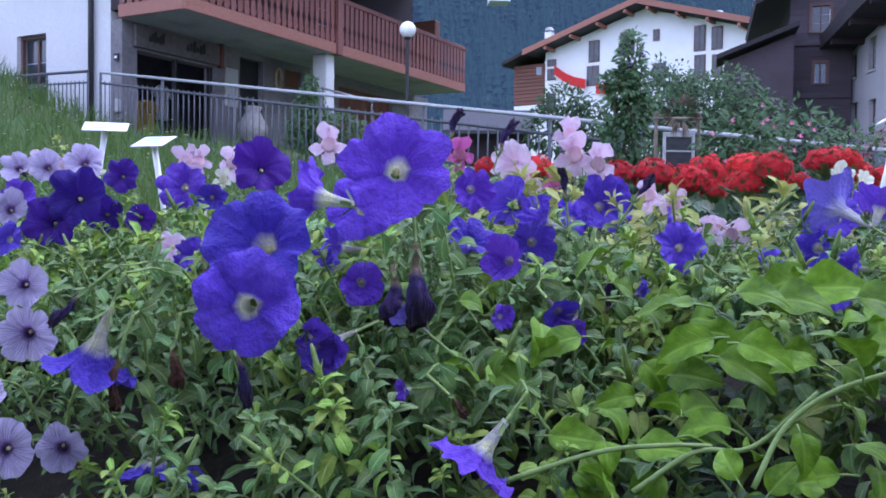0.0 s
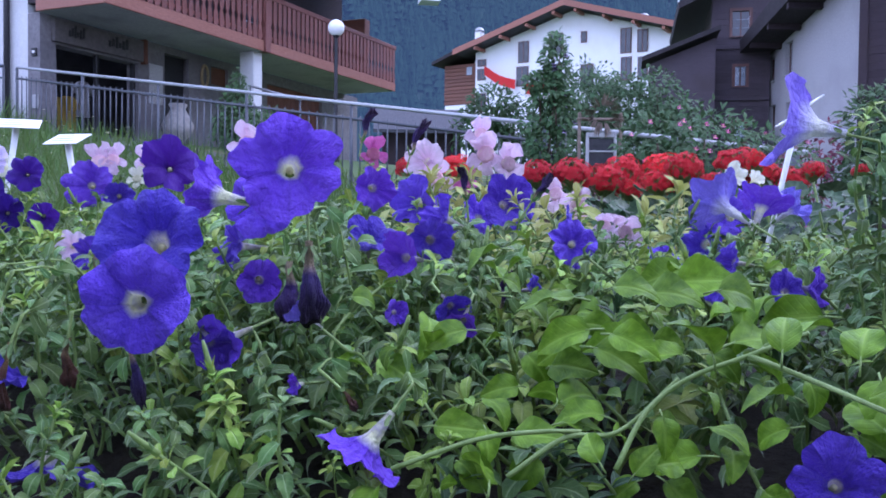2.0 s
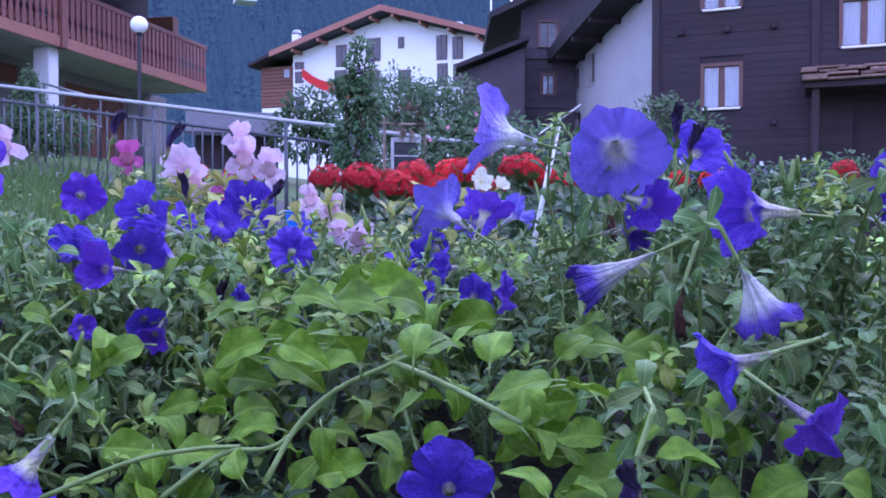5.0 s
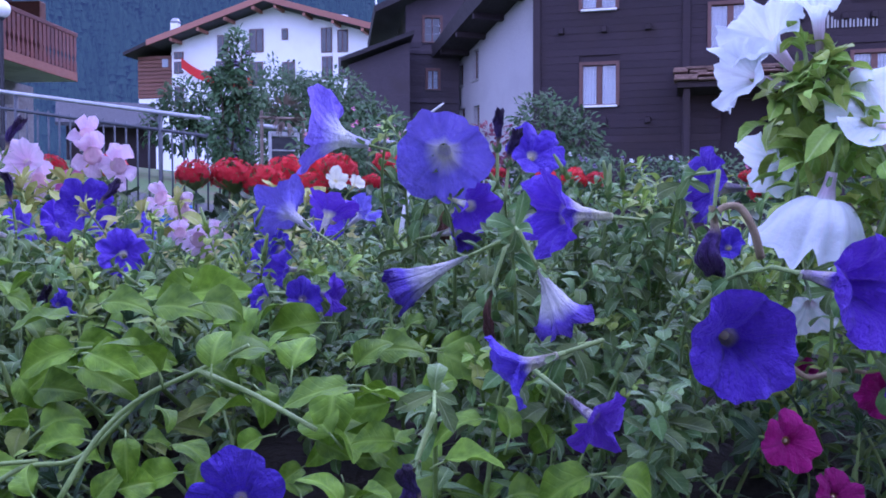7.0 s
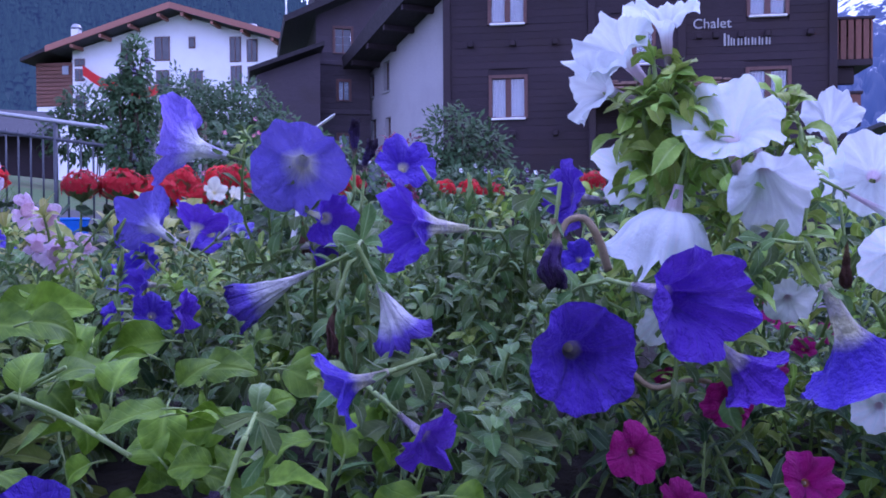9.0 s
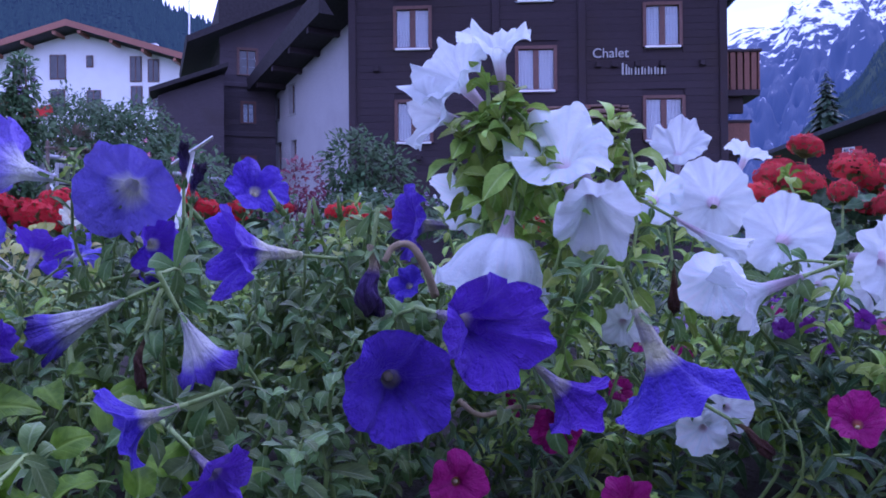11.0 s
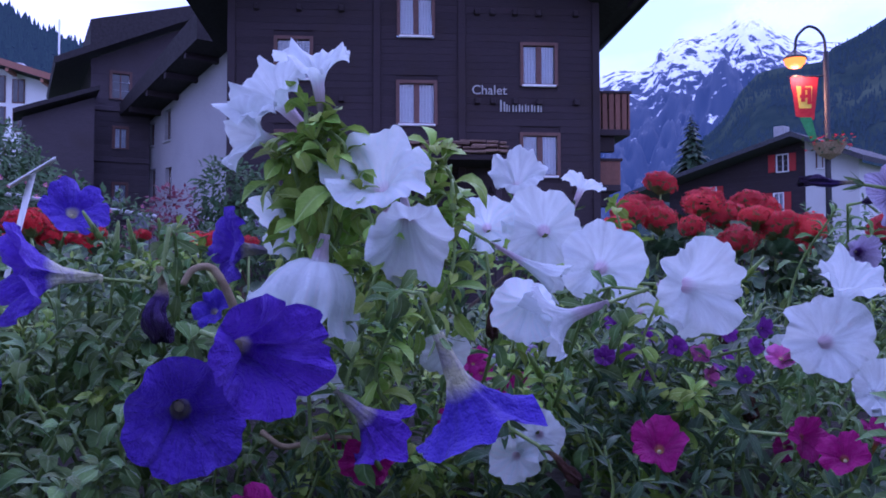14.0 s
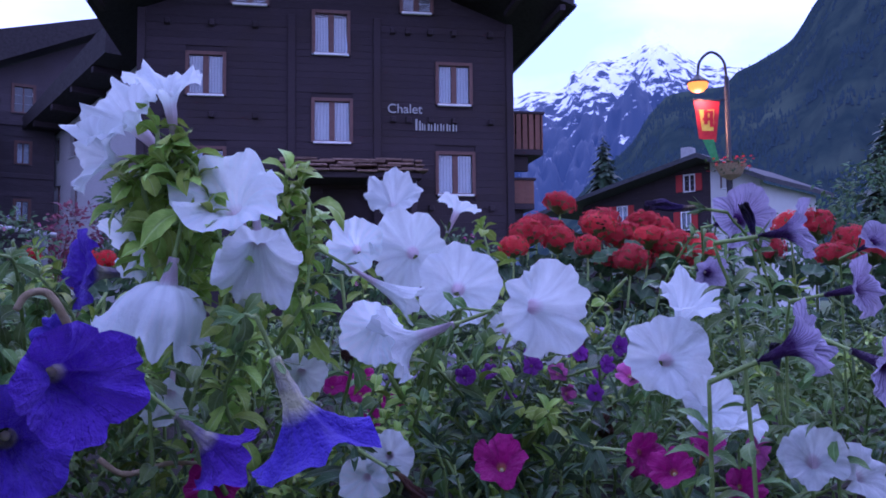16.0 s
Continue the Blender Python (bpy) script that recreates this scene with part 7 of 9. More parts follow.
flower("mg", "magenta", (0.741, 0.429, 1.090), (-0.46, -0.88, 0.13), 0.039, lobe=0.14, tube_len=0.012, ruffle=0.25)
flower("mg", "magenta", (0.737, 0.351, 1.050), (-0.34, -0.88, 0.33), 0.041, lobe=0.16, tube_len=0.013, ruffle=0.25)
flower("mg", "magenta", (0.875, 0.271, 1.101), (-0.60, -0.47, 0.65), 0.043, open_=0.8, lobe=0.1, tube_len=0.014, ruffle=0.25)
flower("mg", "magenta", (0.942, 0.175, 1.100), (-0.79, -0.21, 0.58), 0.034, open_=0.75, lobe=0.16, tube_len=0.011, ruffle=0.25)
flower("mg", "magenta", (0.968, 0.218, 1.106), (-0.20, -0.98, 0.06), 0.033, open_=0.8, lobe=0.14, tube_len=0.010, ruffle=0.25)
flower("mg", "magenta", (0.974, 0.143, 1.090), (-0.55, -0.80, 0.25), 0.030, lobe=0.16, tube_len=0.009, ruffle=0.25)
flower("mg", "magenta", (1.117, 0.307, 1.069), (-0.51, -0.84, 0.19), 0.035, lobe=0.14, tube_len=0.011, ruffle=0.25)
flower("mg", "magenta", (0.956, 0.160, 1.112), (-0.13, -0.44, 0.89), 0.027, open_=0.7, lobe=0.16, tube_len=0.009, ruffle=0.25)
flower("mg", "magenta", (0.744, 0.428, 1.090), (-0.26, -0.97, 0.02), 0.037, lobe=0.12, tube_len=0.012, ruffle=0.25)
flower("mg", "rose", (1.180, 0.222, 1.079), (-0.72, -0.68, 0.16), 0.031, lobe=0.14, tube_len=0.010)
flower("pv", "pansy", (-0.506, 1.193, 1.231), (0.12, -0.98, 0.13), 0.086, tube_len=0.014, lobe=0.14, ruffle=0.24)
flower("pv", "pansy", (-0.540, 1.191, 1.197), (-0.08, -0.99, 0.13), 0.073, tube_len=0.011, lobe=0.14, ruffle=0.24)
flower("pv", "pansy", (-0.563, 1.493, 1.276), (0.12, -0.98, 0.13), 0.060, tube_len=0.009, lobe=0.16, ruffle=0.24)
flower("pv", "deep", (-0.447, 1.465, 1.257), (0.02, -0.97, 0.23), 0.085, tube_len=0.018, lobe=0.12, ruffle=0.24)
flower("pv", "pansy", (-0.309, 1.419, 1.286), (0.23, -0.93, 0.29), 0.096, tube_len=0.015, lobe=0.16, ruffle=0.18)
flower("pv", "pansy", (-0.330, 1.439, 1.306), (-0.28, -0.90, 0.33), 0.056, tube_len=0.009, lobe=0.16, ruffle=0.18)
flower("pv", "pansy", (-0.488, 1.242, 1.210), (0.24, -0.97, 0.03), 0.056, tube_len=0.009, lobe=0.14)
flower("pv", "deep", (-0.382, 1.396, 1.239), (0.24, -0.97, 0.03), 0.050, tube_len=0.008)
flower("pv", "pansy", (-0.458, 1.293, 1.206), (0.24, -0.95, -0.18), 0.050, tube_len=0.008)
flower("pv", "deep", (-0.688, 1.389, 1.240), (0.24, -0.97, 0.03), 0.054, tube_len=0.009)
flower("pv", "deep", (-0.290, 1.197, 1.204), (0.24, -0.97, 0.03), 0.039, tube_len=0.006)
flower("sl", "pink", (-0.356, 2.443, 1.412), (0.02, -0.97, 0.23), 0.107, lips=True)
flower("sl", "pink", (-0.771, 2.491, 1.358), (-0.08, -0.95, 0.31), 0.104, lips=True)
flower("sl", "pink", (-0.736, 2.493, 1.365), (0.29, -0.90, 0.31), 0.080, lips=True)
flower("sl", "pink", (-0.626, 2.445, 1.359), (0.21, -0.95, 0.23), 0.087, lips=True)
flower("sl", "pink", (-1.133, 2.383, 1.344), (0.12, -0.97, 0.23), 0.085, lips=True)
flower("sl", "pink", (-1.079, 2.384, 1.335), (0.12, -0.97, 0.23), 0.069, lips=True)
flower("sl", "cream", (-0.902, 2.187, 1.325), (0.11, -0.94, 0.32), 0.057, lips=True)
flower("sl", "cream", (-0.584, 2.194, 1.301), (0.11, -0.94, 0.32), 0.051, lips=True)
flower("sl", "pink", (-0.345, 1.094, 1.169), (0.02, -0.99, 0.13), 0.041, lobe=0.15, ruffle=0.2, tube_len=0.013)
flower("sm", "pink", (0.115, 1.660, 1.318), (-0.50, -0.83, 0.23), 0.083, lobe=0.15, ruffle=0.2, tube_len=0.031)
flower("sm", "pink", (0.212, 1.634, 1.367), (0.02, -0.94, 0.35), 0.062, lips=True)
flower("sm", "pink", (0.222, 1.623, 1.330), (-0.29, -0.95, 0.13), 0.078, lips=True)
flower("sm", "pink", (0.259, 1.613, 1.312), (0.42, -0.90, 0.13), 0.074, lips=True)
flower("sm", "pink", (0.130, 1.669, 1.287), (0.13, -0.96, 0.25), 0.064, lips=True)
flower("sm", "rose", (0.008, 1.708, 1.334), (0.24, -0.96, 0.14), 0.063, lips=True)
flower("sm", "rose", (0.182, 1.610, 1.280), (0.24, -0.96, 0.14), 0.046, lips=True)
flower("sm", "pink", (0.331, 1.041, 1.193), (0.24, -0.96, 0.14), 0.048, lips=True)
flower("sm", "pink", (0.315, 1.070, 1.201), (-0.19, -0.95, 0.24), 0.034, lips=True)
flower("sm", "pink", (-0.406, 1.495, 1.220), (-0.19, -0.95, 0.24), 0.037, lips=True)
flower("sm", "pink", (0.323, 1.446, 1.252), (-0.55, -0.80, 0.24), 0.057, lips=True)
flower("sm", "pink", (0.348, 1.392, 1.233), (-0.16, -0.98, 0.14), 0.055, lips=True)
flower("sm", "pink", (0.388, 1.288, 1.199), (-0.16, -0.98, 0.14), 0.038, lips=True)
flower("sm", "cream", (0.579, 1.329, 1.279), (0.02, -0.90, 0.43), 0.040, lobe=0.2, ruffle=0.2, tube_len=0.015)
flower("sm", "cream", (0.609, 1.330, 1.272), (0.24, -0.77, 0.59), 0.027, open_=0.5, tube_len=0.013)
flower("br", "closing", (0.449, 0.538, 1.184), (-0.89, 0.21, -0.41), 0.038, bell=(9, 40, 1.5, 0), tube_len=0.0148, crumple=0.25, pale=0.40)
flower("wt", "white", (0.874, 0.403, 1.235), (0.55, -0.66, -0.51), 0.033, bell=(9, 40, 1.5, 0), tube_len=0.0252, pale=0.05, ruffle=0.1)
flower("bm", "deep", (0.066, 0.864, 1.168), (-0.69, -0.71, 0.13), 0.053, open_=0.75, tube_len=0.022)
flower("bm", "deep", (0.090, 0.925, 1.186), (0.24, -0.95, -0.18), 0.053, open_=0.85)
flower("bm", "deep", (0.103, 0.783, 1.129), (0.34, -0.85, -0.39), 0.036, open_=0.7)
flower("bm", "deep", (0.115, 0.763, 1.118), (-0.28, -0.83, -0.48), 0.032, open_=0.7)
flower("bm", "deep", (0.183, 0.825, 1.140), (0.77, -0.62, 0.17), 0.027, open_=0.72, ruffle=0.27)
flower("bm", "blue", (0.373, 0.830, 1.140), (-0.74, -0.63, 0.25), 0.031, open_=0.75, ruffle=0.27)
flower("bm", "blue", (0.406, 0.871, 1.165), (-0.96, -0.24, 0.13), 0.040, open_=0.73, ruffle=0.28)
flower("bm", "deep", (0.052, 0.782, 1.122), (0.44, -0.89, 0.08), 0.025, open_=0.87, ruffle=0.28)
flower("bl", "deep", (-0.078, 0.840, 1.147), (0.24, -0.97, -0.07), 0.046, open_=0.85)
flower("bl", "deep", (-0.271, 0.946, 1.164), (-0.52, -0.75, 0.40), 0.037, open_=0.79, ruffle=0.30)
flower("bl", "deep", (-0.107, 0.757, 1.098), (0.56, -0.65, -0.51), 0.039, open_=0.75)
furled("bl", "wilted", (-0.020, 0.749, 1.151), (0.06, -0.13, -0.99), 0.072, 0.032)
furled("bl", "wilted", (-0.043, 0.780, 1.141), (-0.08, -0.23, -0.97), 0.053, 0.028)
furled("bl", "wilted", (-0.313, 0.734, 1.132), (-0.73, -0.23, -0.64), 0.045, 0.012)
furled("bl", "wilted", (-0.199, 0.737, 1.152), (0.02, -0.23, -0.97), 0.043, 0.017)
furled("bl", "withered", (-0.231, 0.754, 1.082), (-0.08, -0.23, -0.97), 0.039, 0.017)
furled("bl", "withered", (-0.277, 0.733, 1.075), (-0.29, -0.24, -0.93), 0.052, 0.013)
furled("bl", "withered", (0.017, 0.699, 1.061), (0.75, -0.21, -0.62), 0.022, 0.009)
furled("bl", "wilted", (-0.165, 0.735, 1.076), (0.31, -0.22, -0.92), 0.057, 0.014)
furled("bm", "wilted", (0.167, 0.905, 1.128), (0.09, -0.16, 0.98), 0.052, 0.013)
furled("br", "wilted", (0.583, 0.420, 1.203), (-0.19, -0.06, -0.98), 0.044, 0.022)
furled("br", "withered", (0.461, 0.502, 1.156), (-0.38, -0.10, -0.92), 0.035, 0.010)
furled("br", "wilted", (0.531, 0.629, 1.290), (-0.02, -0.06, 1.00), 0.036, 0.012)
furled("br", "wilted", (0.532, 0.607, 1.274), (0.07, -0.10, 0.99), 0.032, 0.012)
furled("br", "withered", (0.524, 0.738, 1.215), (-0.09, -0.21, -0.97), 0.038, 0.016)
furled("br", "wilted", (0.353, 0.349, 1.088), (-0.35, -0.05, 0.94), 0.024, 0.011)
furled("bl", "wilted", (0.350, 0.350, 1.089), (-0.41, -0.11, -0.90), 0.027, 0.011)
furled("wt", "withered", (0.852, 0.408, 1.193), (-0.03, -0.20, -0.98), 0.041, 0.012)
furled("wt", "withered", (1.055, 0.327, 1.179), (-0.16, -0.21, -0.96), 0.029, 0.018)
furled("wt", "withered", (1.084, 0.321, 1.111), (-0.59, 0.21, -0.78), 0.031, 0.017)
furled("mg", "withered", (0.835, 0.324, 1.092), (0.37, -0.81, -0.45), 0.036, 0.012)
furled("vr", "wilted", (1.084, 0.245, 1.300), (-0.75, 0.64, 0.15), 0.054, 0.013)
furled("vr", "wilted", (1.091, 0.181, 1.277), (-0.44, 0.05, 0.90), 0.042, 0.012)
furled("vr", "wilted", (1.050, 0.147, 1.170), (-0.34, -0.04, 0.94), 0.034, 0.011)
furled("sm", "wilted", (-0.004, 1.609, 1.378), (0.18, -0.06, 0.98), 0.062, 0.023)
furled("sm", "wilted", (0.089, 1.611, 1.358), (0.28, -0.06, 0.96), 0.072, 0.023)
furled("bm", "wilted", (0.134, 1.008, 1.248), (-0.11, -0.07, 0.99), 0.039, 0.013)
furled("bm", "wilted", (0.231, 1.060, 1.247), (0.52, -0.07, 0.85), 0.041, 0.014)

# broad leaves and runners of the trailing plant
broad_leaf((0.352, 0.498, 1.102), (-0.28, -0.78, -0.22), (-0.25, -0.70, 0.60), 0.042)
broad_leaf((0.378, 0.514, 1.097), (-0.96, -0.15, 0.15), (-0.28, -0.70, 0.60), 0.040)
broad_leaf((0.382, 0.487, 1.109), (-0.10, 0.20, 0.07), (0.14, -0.70, 0.60), 0.035)
broad_leaf((0.379, 0.546, 1.079), (0.92, -0.11, 0.26), (-0.17, -0.70, 0.60), 0.038)
broad_leaf((0.387, 0.514, 1.078), (-0.59, -0.70, 0.51), (-0.05, -0.70, 0.60), 0.032)
broad_leaf((0.404, 0.511, 1.081), (0.35, 0.17, 0.55), (-0.05, -0.70, 0.60), 0.039)
broad_leaf((0.359, 0.510, 1.069), (0.72, -0.65, -0.18), (0.06, -0.70, 0.60), 0.031)
broad_leaf((0.393, 0.540, 1.052), (0.55, -0.72, 0.15), (-0.28, -0.70, 0.60), 0.032)
broad_leaf((0.389, 0.488, 1.071), (0.82, -0.59, 0.16), (0.02, -0.70, 0.60), 0.033)
broad_leaf((0.343, 0.513, 1.087), (-0.10, 0.20, 0.08), (-0.17, -0.70, 0.60), 0.040)
broad_leaf((0.391, 0.508, 1.113), (0.50, 0.13, 0.30), (0.18, -0.70, 0.60), 0.032)
broad_leaf((0.363, 0.489, 1.081), (0.09, -0.80, 0.01), (-0.30, -0.70, 0.60), 0.035)
broad_leaf((0.305, 0.587, 1.167), (0.78, -0.52, 0.36), (-0.28, -0.69, 0.67), 0.052)
broad_leaf((0.272, 0.470, 1.149), (-0.15, -0.12, 0.98), (-0.28, -0.69, 0.67), 0.035)
broad_leaf((0.256, 0.529, 1.107), (0.47, -0.59, 0.66), (-0.28, -0.69, 0.67), 0.028)
broad_leaf((0.234, 0.547, 1.062), (0.20, -0.33, -0.92), (-0.28, -0.69, 0.67), 0.032)
broad_leaf((0.321, 0.472, 1.146), (-0.02, -0.06, 1.00), (-0.28, -0.69, 0.67), 0.037)
broad_leaf((0.354, 0.437, 1.149), (0.09, -0.34, 0.94), (-0.28, -0.69, 0.67), 0.035)
broad_leaf((0.384, 0.446, 1.142), (0.82, -0.54, 0.21), (-0.28, -0.69, 0.67), 0.040)
broad_leaf((0.325, 0.427, 1.131), (-0.94, 0.03, 0.34), (-0.28, -0.69, 0.67), 0.037)
broad_leaf((0.359, 0.402, 1.126), (0.76, -0.64, 0.11), (-0.28, -0.69, 0.67), 0.036)
broad_leaf((0.315, 0.505, 1.096), (0.39, -0.41, -0.82), (-0.28, -0.69, 0.67), 0.032)
broad_leaf((0.401, 0.417, 1.108), (-0.94, 0.03, 0.34), (-0.28, -0.69, 0.67), 0.039)
broad_leaf((0.444, 0.421, 1.107), (0.12, -0.22, 0.97), (-0.28, -0.69, 0.67), 0.043)
broad_leaf((0.483, 0.405, 1.097), (0.03, -0.19, 0.98), (-0.28, -0.69, 0.67), 0.040)
broad_leaf((0.446, 0.376, 1.077), (-0.99, 0.07, 0.12), (-0.28, -0.69, 0.67), 0.040)
broad_leaf((0.497, 0.355, 1.076), (0.77, -0.63, 0.11), (-0.28, -0.69, 0.67), 0.040)
broad_leaf((0.238, 0.635, 1.161), (0.81, -0.55, 0.22), (-0.28, -0.69, 0.67), 0.045)
broad_leaf((0.172, 0.683, 1.151), (-0.96, 0.17, 0.22), (-0.28, -0.69, 0.67), 0.051)
broad_leaf((0.177, 0.637, 1.117), (-0.95, 0.01, -0.32), (-0.28, -0.69, 0.67), 0.048)
broad_leaf((0.304, 0.543, 1.142), (0.29, -0.43, 0.86), (-0.28, -0.69, 0.67), 0.041)
broad_leaf((0.327, 0.402, 1.083), (-0.27, -0.16, 0.95), (-0.28, -0.69, 0.67), 0.033)
broad_leaf((0.171, 0.508, 1.075), (-0.43, -0.01, 0.90), (-0.28, -0.69, 0.67), 0.035)
broad_leaf((0.213, 0.545, 1.054), (0.09, -0.34, 0.94), (-0.28, -0.69, 0.67), 0.032)
broad_leaf((0.347, 0.395, 1.107), (-0.83, -0.10, 0.54), (-0.28, -0.69, 0.67), 0.030)
broad_leaf((0.393, 0.376, 1.095), (0.67, -0.60, 0.43), (-0.28, -0.69, 0.67), 0.030)
broad_leaf((0.338, 0.387, 1.083), (0.18, -0.37, 0.91), (-0.28, -0.69, 0.67), 0.026)
broad_leaf((0.203, 0.670, 1.128), (0.43, -0.54, 0.73), (-0.28, -0.69, 0.67), 0.047)
broad_leaf((0.272, 0.665, 1.160), (0.63, -0.61, 0.47), (-0.28, -0.69, 0.67), 0.048)
broad_leaf((0.225, 0.596, 1.120), (0.71, -0.67, -0.22), (-0.28, -0.69, 0.67), 0.042)
broad_leaf((0.188, 0.609, 1.078), (-0.80, -0.15, 0.59), (-0.28, -0.69, 0.67), 0.046)
broad_leaf((0.290, 0.526, 1.105), (-0.88, -0.11, 0.46), (-0.28, -0.69, 0.67), 0.040)
broad_leaf((0.340, 0.572, 1.149), (-0.74, -0.14, 0.65), (-0.28, -0.69, 0.67), 0.044)
broad_leaf((0.410, 0.467, 1.121), (0.24, -0.51, 0.83), (-0.28, -0.69, 0.67), 0.035)
broad_leaf((0.270, 0.533, 1.080), (0.43, -0.77, 0.47), (-0.28, -0.69, 0.67), 0.036)
broad_leaf((0.308, 0.689, 1.160), (0.95, -0.29, 0.13), (0.02, -0.75, 0.67), 0.048)
broad_leaf((0.217, 0.645, 1.123), (-0.87, -0.45, 0.22), (0.02, -0.75, 0.67), 0.049)
broad_leaf((0.223, 0.625, 1.102), (0.78, -0.51, -0.36), (0.02, -0.75, 0.67), 0.048)
broad_leaf((0.181, 0.664, 1.111), (-0.83, -0.51, -0.24), (0.02, -0.75, 0.67), 0.047)
broad_leaf((0.114, 0.600, 1.031), (-0.23, -0.32, 0.92), (0.02, -0.75, 0.67), 0.046)
broad_leaf((0.147, 0.582, 1.067), (0.58, -0.55, 0.60), (0.02, -0.75, 0.67), 0.037)
broad_leaf((0.251, 0.507, 1.145), (0.09, -0.25, 0.96), (0.02, -0.75, 0.67), 0.042)
broad_leaf((0.188, 0.624, 1.086), (0.49, -0.45, 0.75), (0.02, -0.75, 0.67), 0.044)
broad_leaf((0.251, 0.606, 1.121), (-0.68, -0.45, 0.58), (0.02, -0.75, 0.67), 0.042)
broad_leaf((0.139, 0.662, 1.085), (-0.61, -0.61, 0.50), (0.02, -0.75, 0.67), 0.042)
broad_leaf((0.099, 0.641, 1.056), (0.73, -0.57, 0.39), (0.02, -0.75, 0.67), 0.041)
broad_leaf((0.283, 0.728, 1.169), (-0.92, -0.32, 0.20), (0.02, -0.75, 0.67), 0.046)
broad_leaf((0.167, 0.746, 1.161), (0.92, -0.31, 0.25), (0.02, -0.75, 0.67), 0.043)
broad_leaf((0.129, 0.785, 1.183), (-0.94, -0.33, 0.10), (0.02, -0.75, 0.67), 0.045)
broad_leaf((0.033, 0.722, 1.147), (0.89, -0.30, 0.35), (0.02, -0.75, 0.67), 0.037)
runner([(0.129, 0.561, 1.035), (0.168, 0.562, 1.061), (0.203, 0.558, 1.066), (0.242, 0.555, 1.102)])
runner([(0.192, 0.521, 1.051), (0.214, 0.535, 1.083), (0.239, 0.530, 1.106), (0.272, 0.513, 1.124), (0.299, 0.491, 1.141)])
runner([(0.272, 0.513, 1.124), (0.300, 0.479, 1.113), (0.324, 0.426, 1.102)])
runner([(0.052, 0.599, 1.030), (0.110, 0.581, 1.055), (0.150, 0.562, 1.065), (0.179, 0.563, 1.065)])
dry_twig([(0.657, 0.456, 1.189), (0.645, 0.451, 1.210), (0.636, 0.455, 1.225), (0.625, 0.460, 1.224), (0.619, 0.462, 1.214)], 0.0032)
dry_twig([(0.665, 0.440, 1.116), (0.680, 0.433, 1.105), (0.710, 0.432, 1.108), (0.733, 0.433, 1.105)])

geranium((0.48, 3.13), [(0.10, 3.11, 1.39, 0.120), (0.27, 3.12, 1.39, 0.149), (0.55, 3.07, 1.37, 0.176), (0.68, 3.08, 1.37, 0.186), (0.78, 3.03, 1.35, 0.164)])
geranium((1.06, 3.30), [(0.90, 3.23, 1.39, 0.175), (0.87, 3.03, 1.32, 0.125), (1.13, 3.44, 1.41, 0.208), (1.17, 3.34, 1.36, 0.159), (1.24, 3.24, 1.36, 0.103)])
geranium((1.19, 2.99), [(1.26, 3.04, 1.42, 0.183), (1.35, 3.04, 1.38, 0.154), (1.45, 3.04, 1.36, 0.154), (0.98, 2.78, 1.38, 0.149), (0.91, 2.81, 1.33, 0.131)])
geranium((1.65, 2.40), [(1.35, 2.66, 1.37, 0.093), (1.47, 2.59, 1.37, 0.075), (1.66, 2.61, 1.36, 0.096), (1.81, 2.53, 1.35, 0.077), (1.98, 2.21, 1.37, 0.108), (2.12, 2.14, 1.35, 0.072), (1.14, 2.59, 1.39, 0.100), (1.46, 2.08, 1.33, 0.100), (1.85, 1.79, 1.29, 0.093)])
geranium((2.69, 1.64), [(2.89, 1.66, 1.56, 0.142), (2.83, 1.72, 1.48, 0.152), (2.83, 1.65, 1.46, 0.131), (2.54, 1.53, 1.43, 0.130), (2.43, 1.50, 1.38, 0.100), (2.64, 1.49, 1.41, 0.124)])
geranium((2.87, 1.46), [(2.92, 1.52, 1.49, 0.156), (2.98, 1.47, 1.44, 0.174), (2.98, 1.41, 1.35, 0.126), (2.58, 1.34, 1.38, 0.100), (2.67, 1.25, 1.34, 0.134), (2.91, 1.47, 1.35, 0.126), (3.09, 1.45, 1.49, 0.149), (2.81, 1.45, 1.46, 0.147), (2.88, 1.31, 1.42, 0.144)])
geranium((3.09, 1.36), [(3.06, 1.34, 1.40, 0.153), (3.13, 1.30, 1.33, 0.135), (3.26, 1.32, 1.41, 0.131), (2.93, 1.26, 1.40, 0.144), (3.13, 1.42, 1.46, 0.158), (3.11, 1.31, 1.36, 0.144), (2.99, 1.19, 1.38, 0.135)])
geranium((3.27, 0.93), [(3.29, 1.02, 1.46, 0.131), (3.08, 0.81, 1.35, 0.134), (3.26, 0.76, 1.37, 0.156), (3.42, 0.73, 1.41, 0.162), (3.34, 0.96, 1.46, 0.168), (3.32, 0.84, 1.40, 0.162), (3.14, 1.03, 1.38, 0.135)])

# small purple flowers low among the dark leaves
random.seed(8)
for i in range(16):
    x, y = 1.48 + random.uniform(-0.28, 0.3), 0.74 + random.uniform(-0.22, 0.2)
    flower("dk", random.choice(("magenta", "purple", "veined")), (x, y, 1.12 + random.uniform(-0.03, 0.04)), (-0.5, -0.6, 0.5), random.uniform(0.028, 0.04), tube_len=0.007, lobe=0.15)
for i in range(7):
    x, y = 1.0 + random.uniform(-0.2, 0.25), 0.55 + random.uniform(-0.1, 0.2)
    flower("dk", "magenta", (x, y, 1.10 + random.uniform(-0.03, 0.03)), (-0.5, -0.6, 0.4), random.uniform(0.025, 0.035), tube_len=0.007, lobe=0.15)

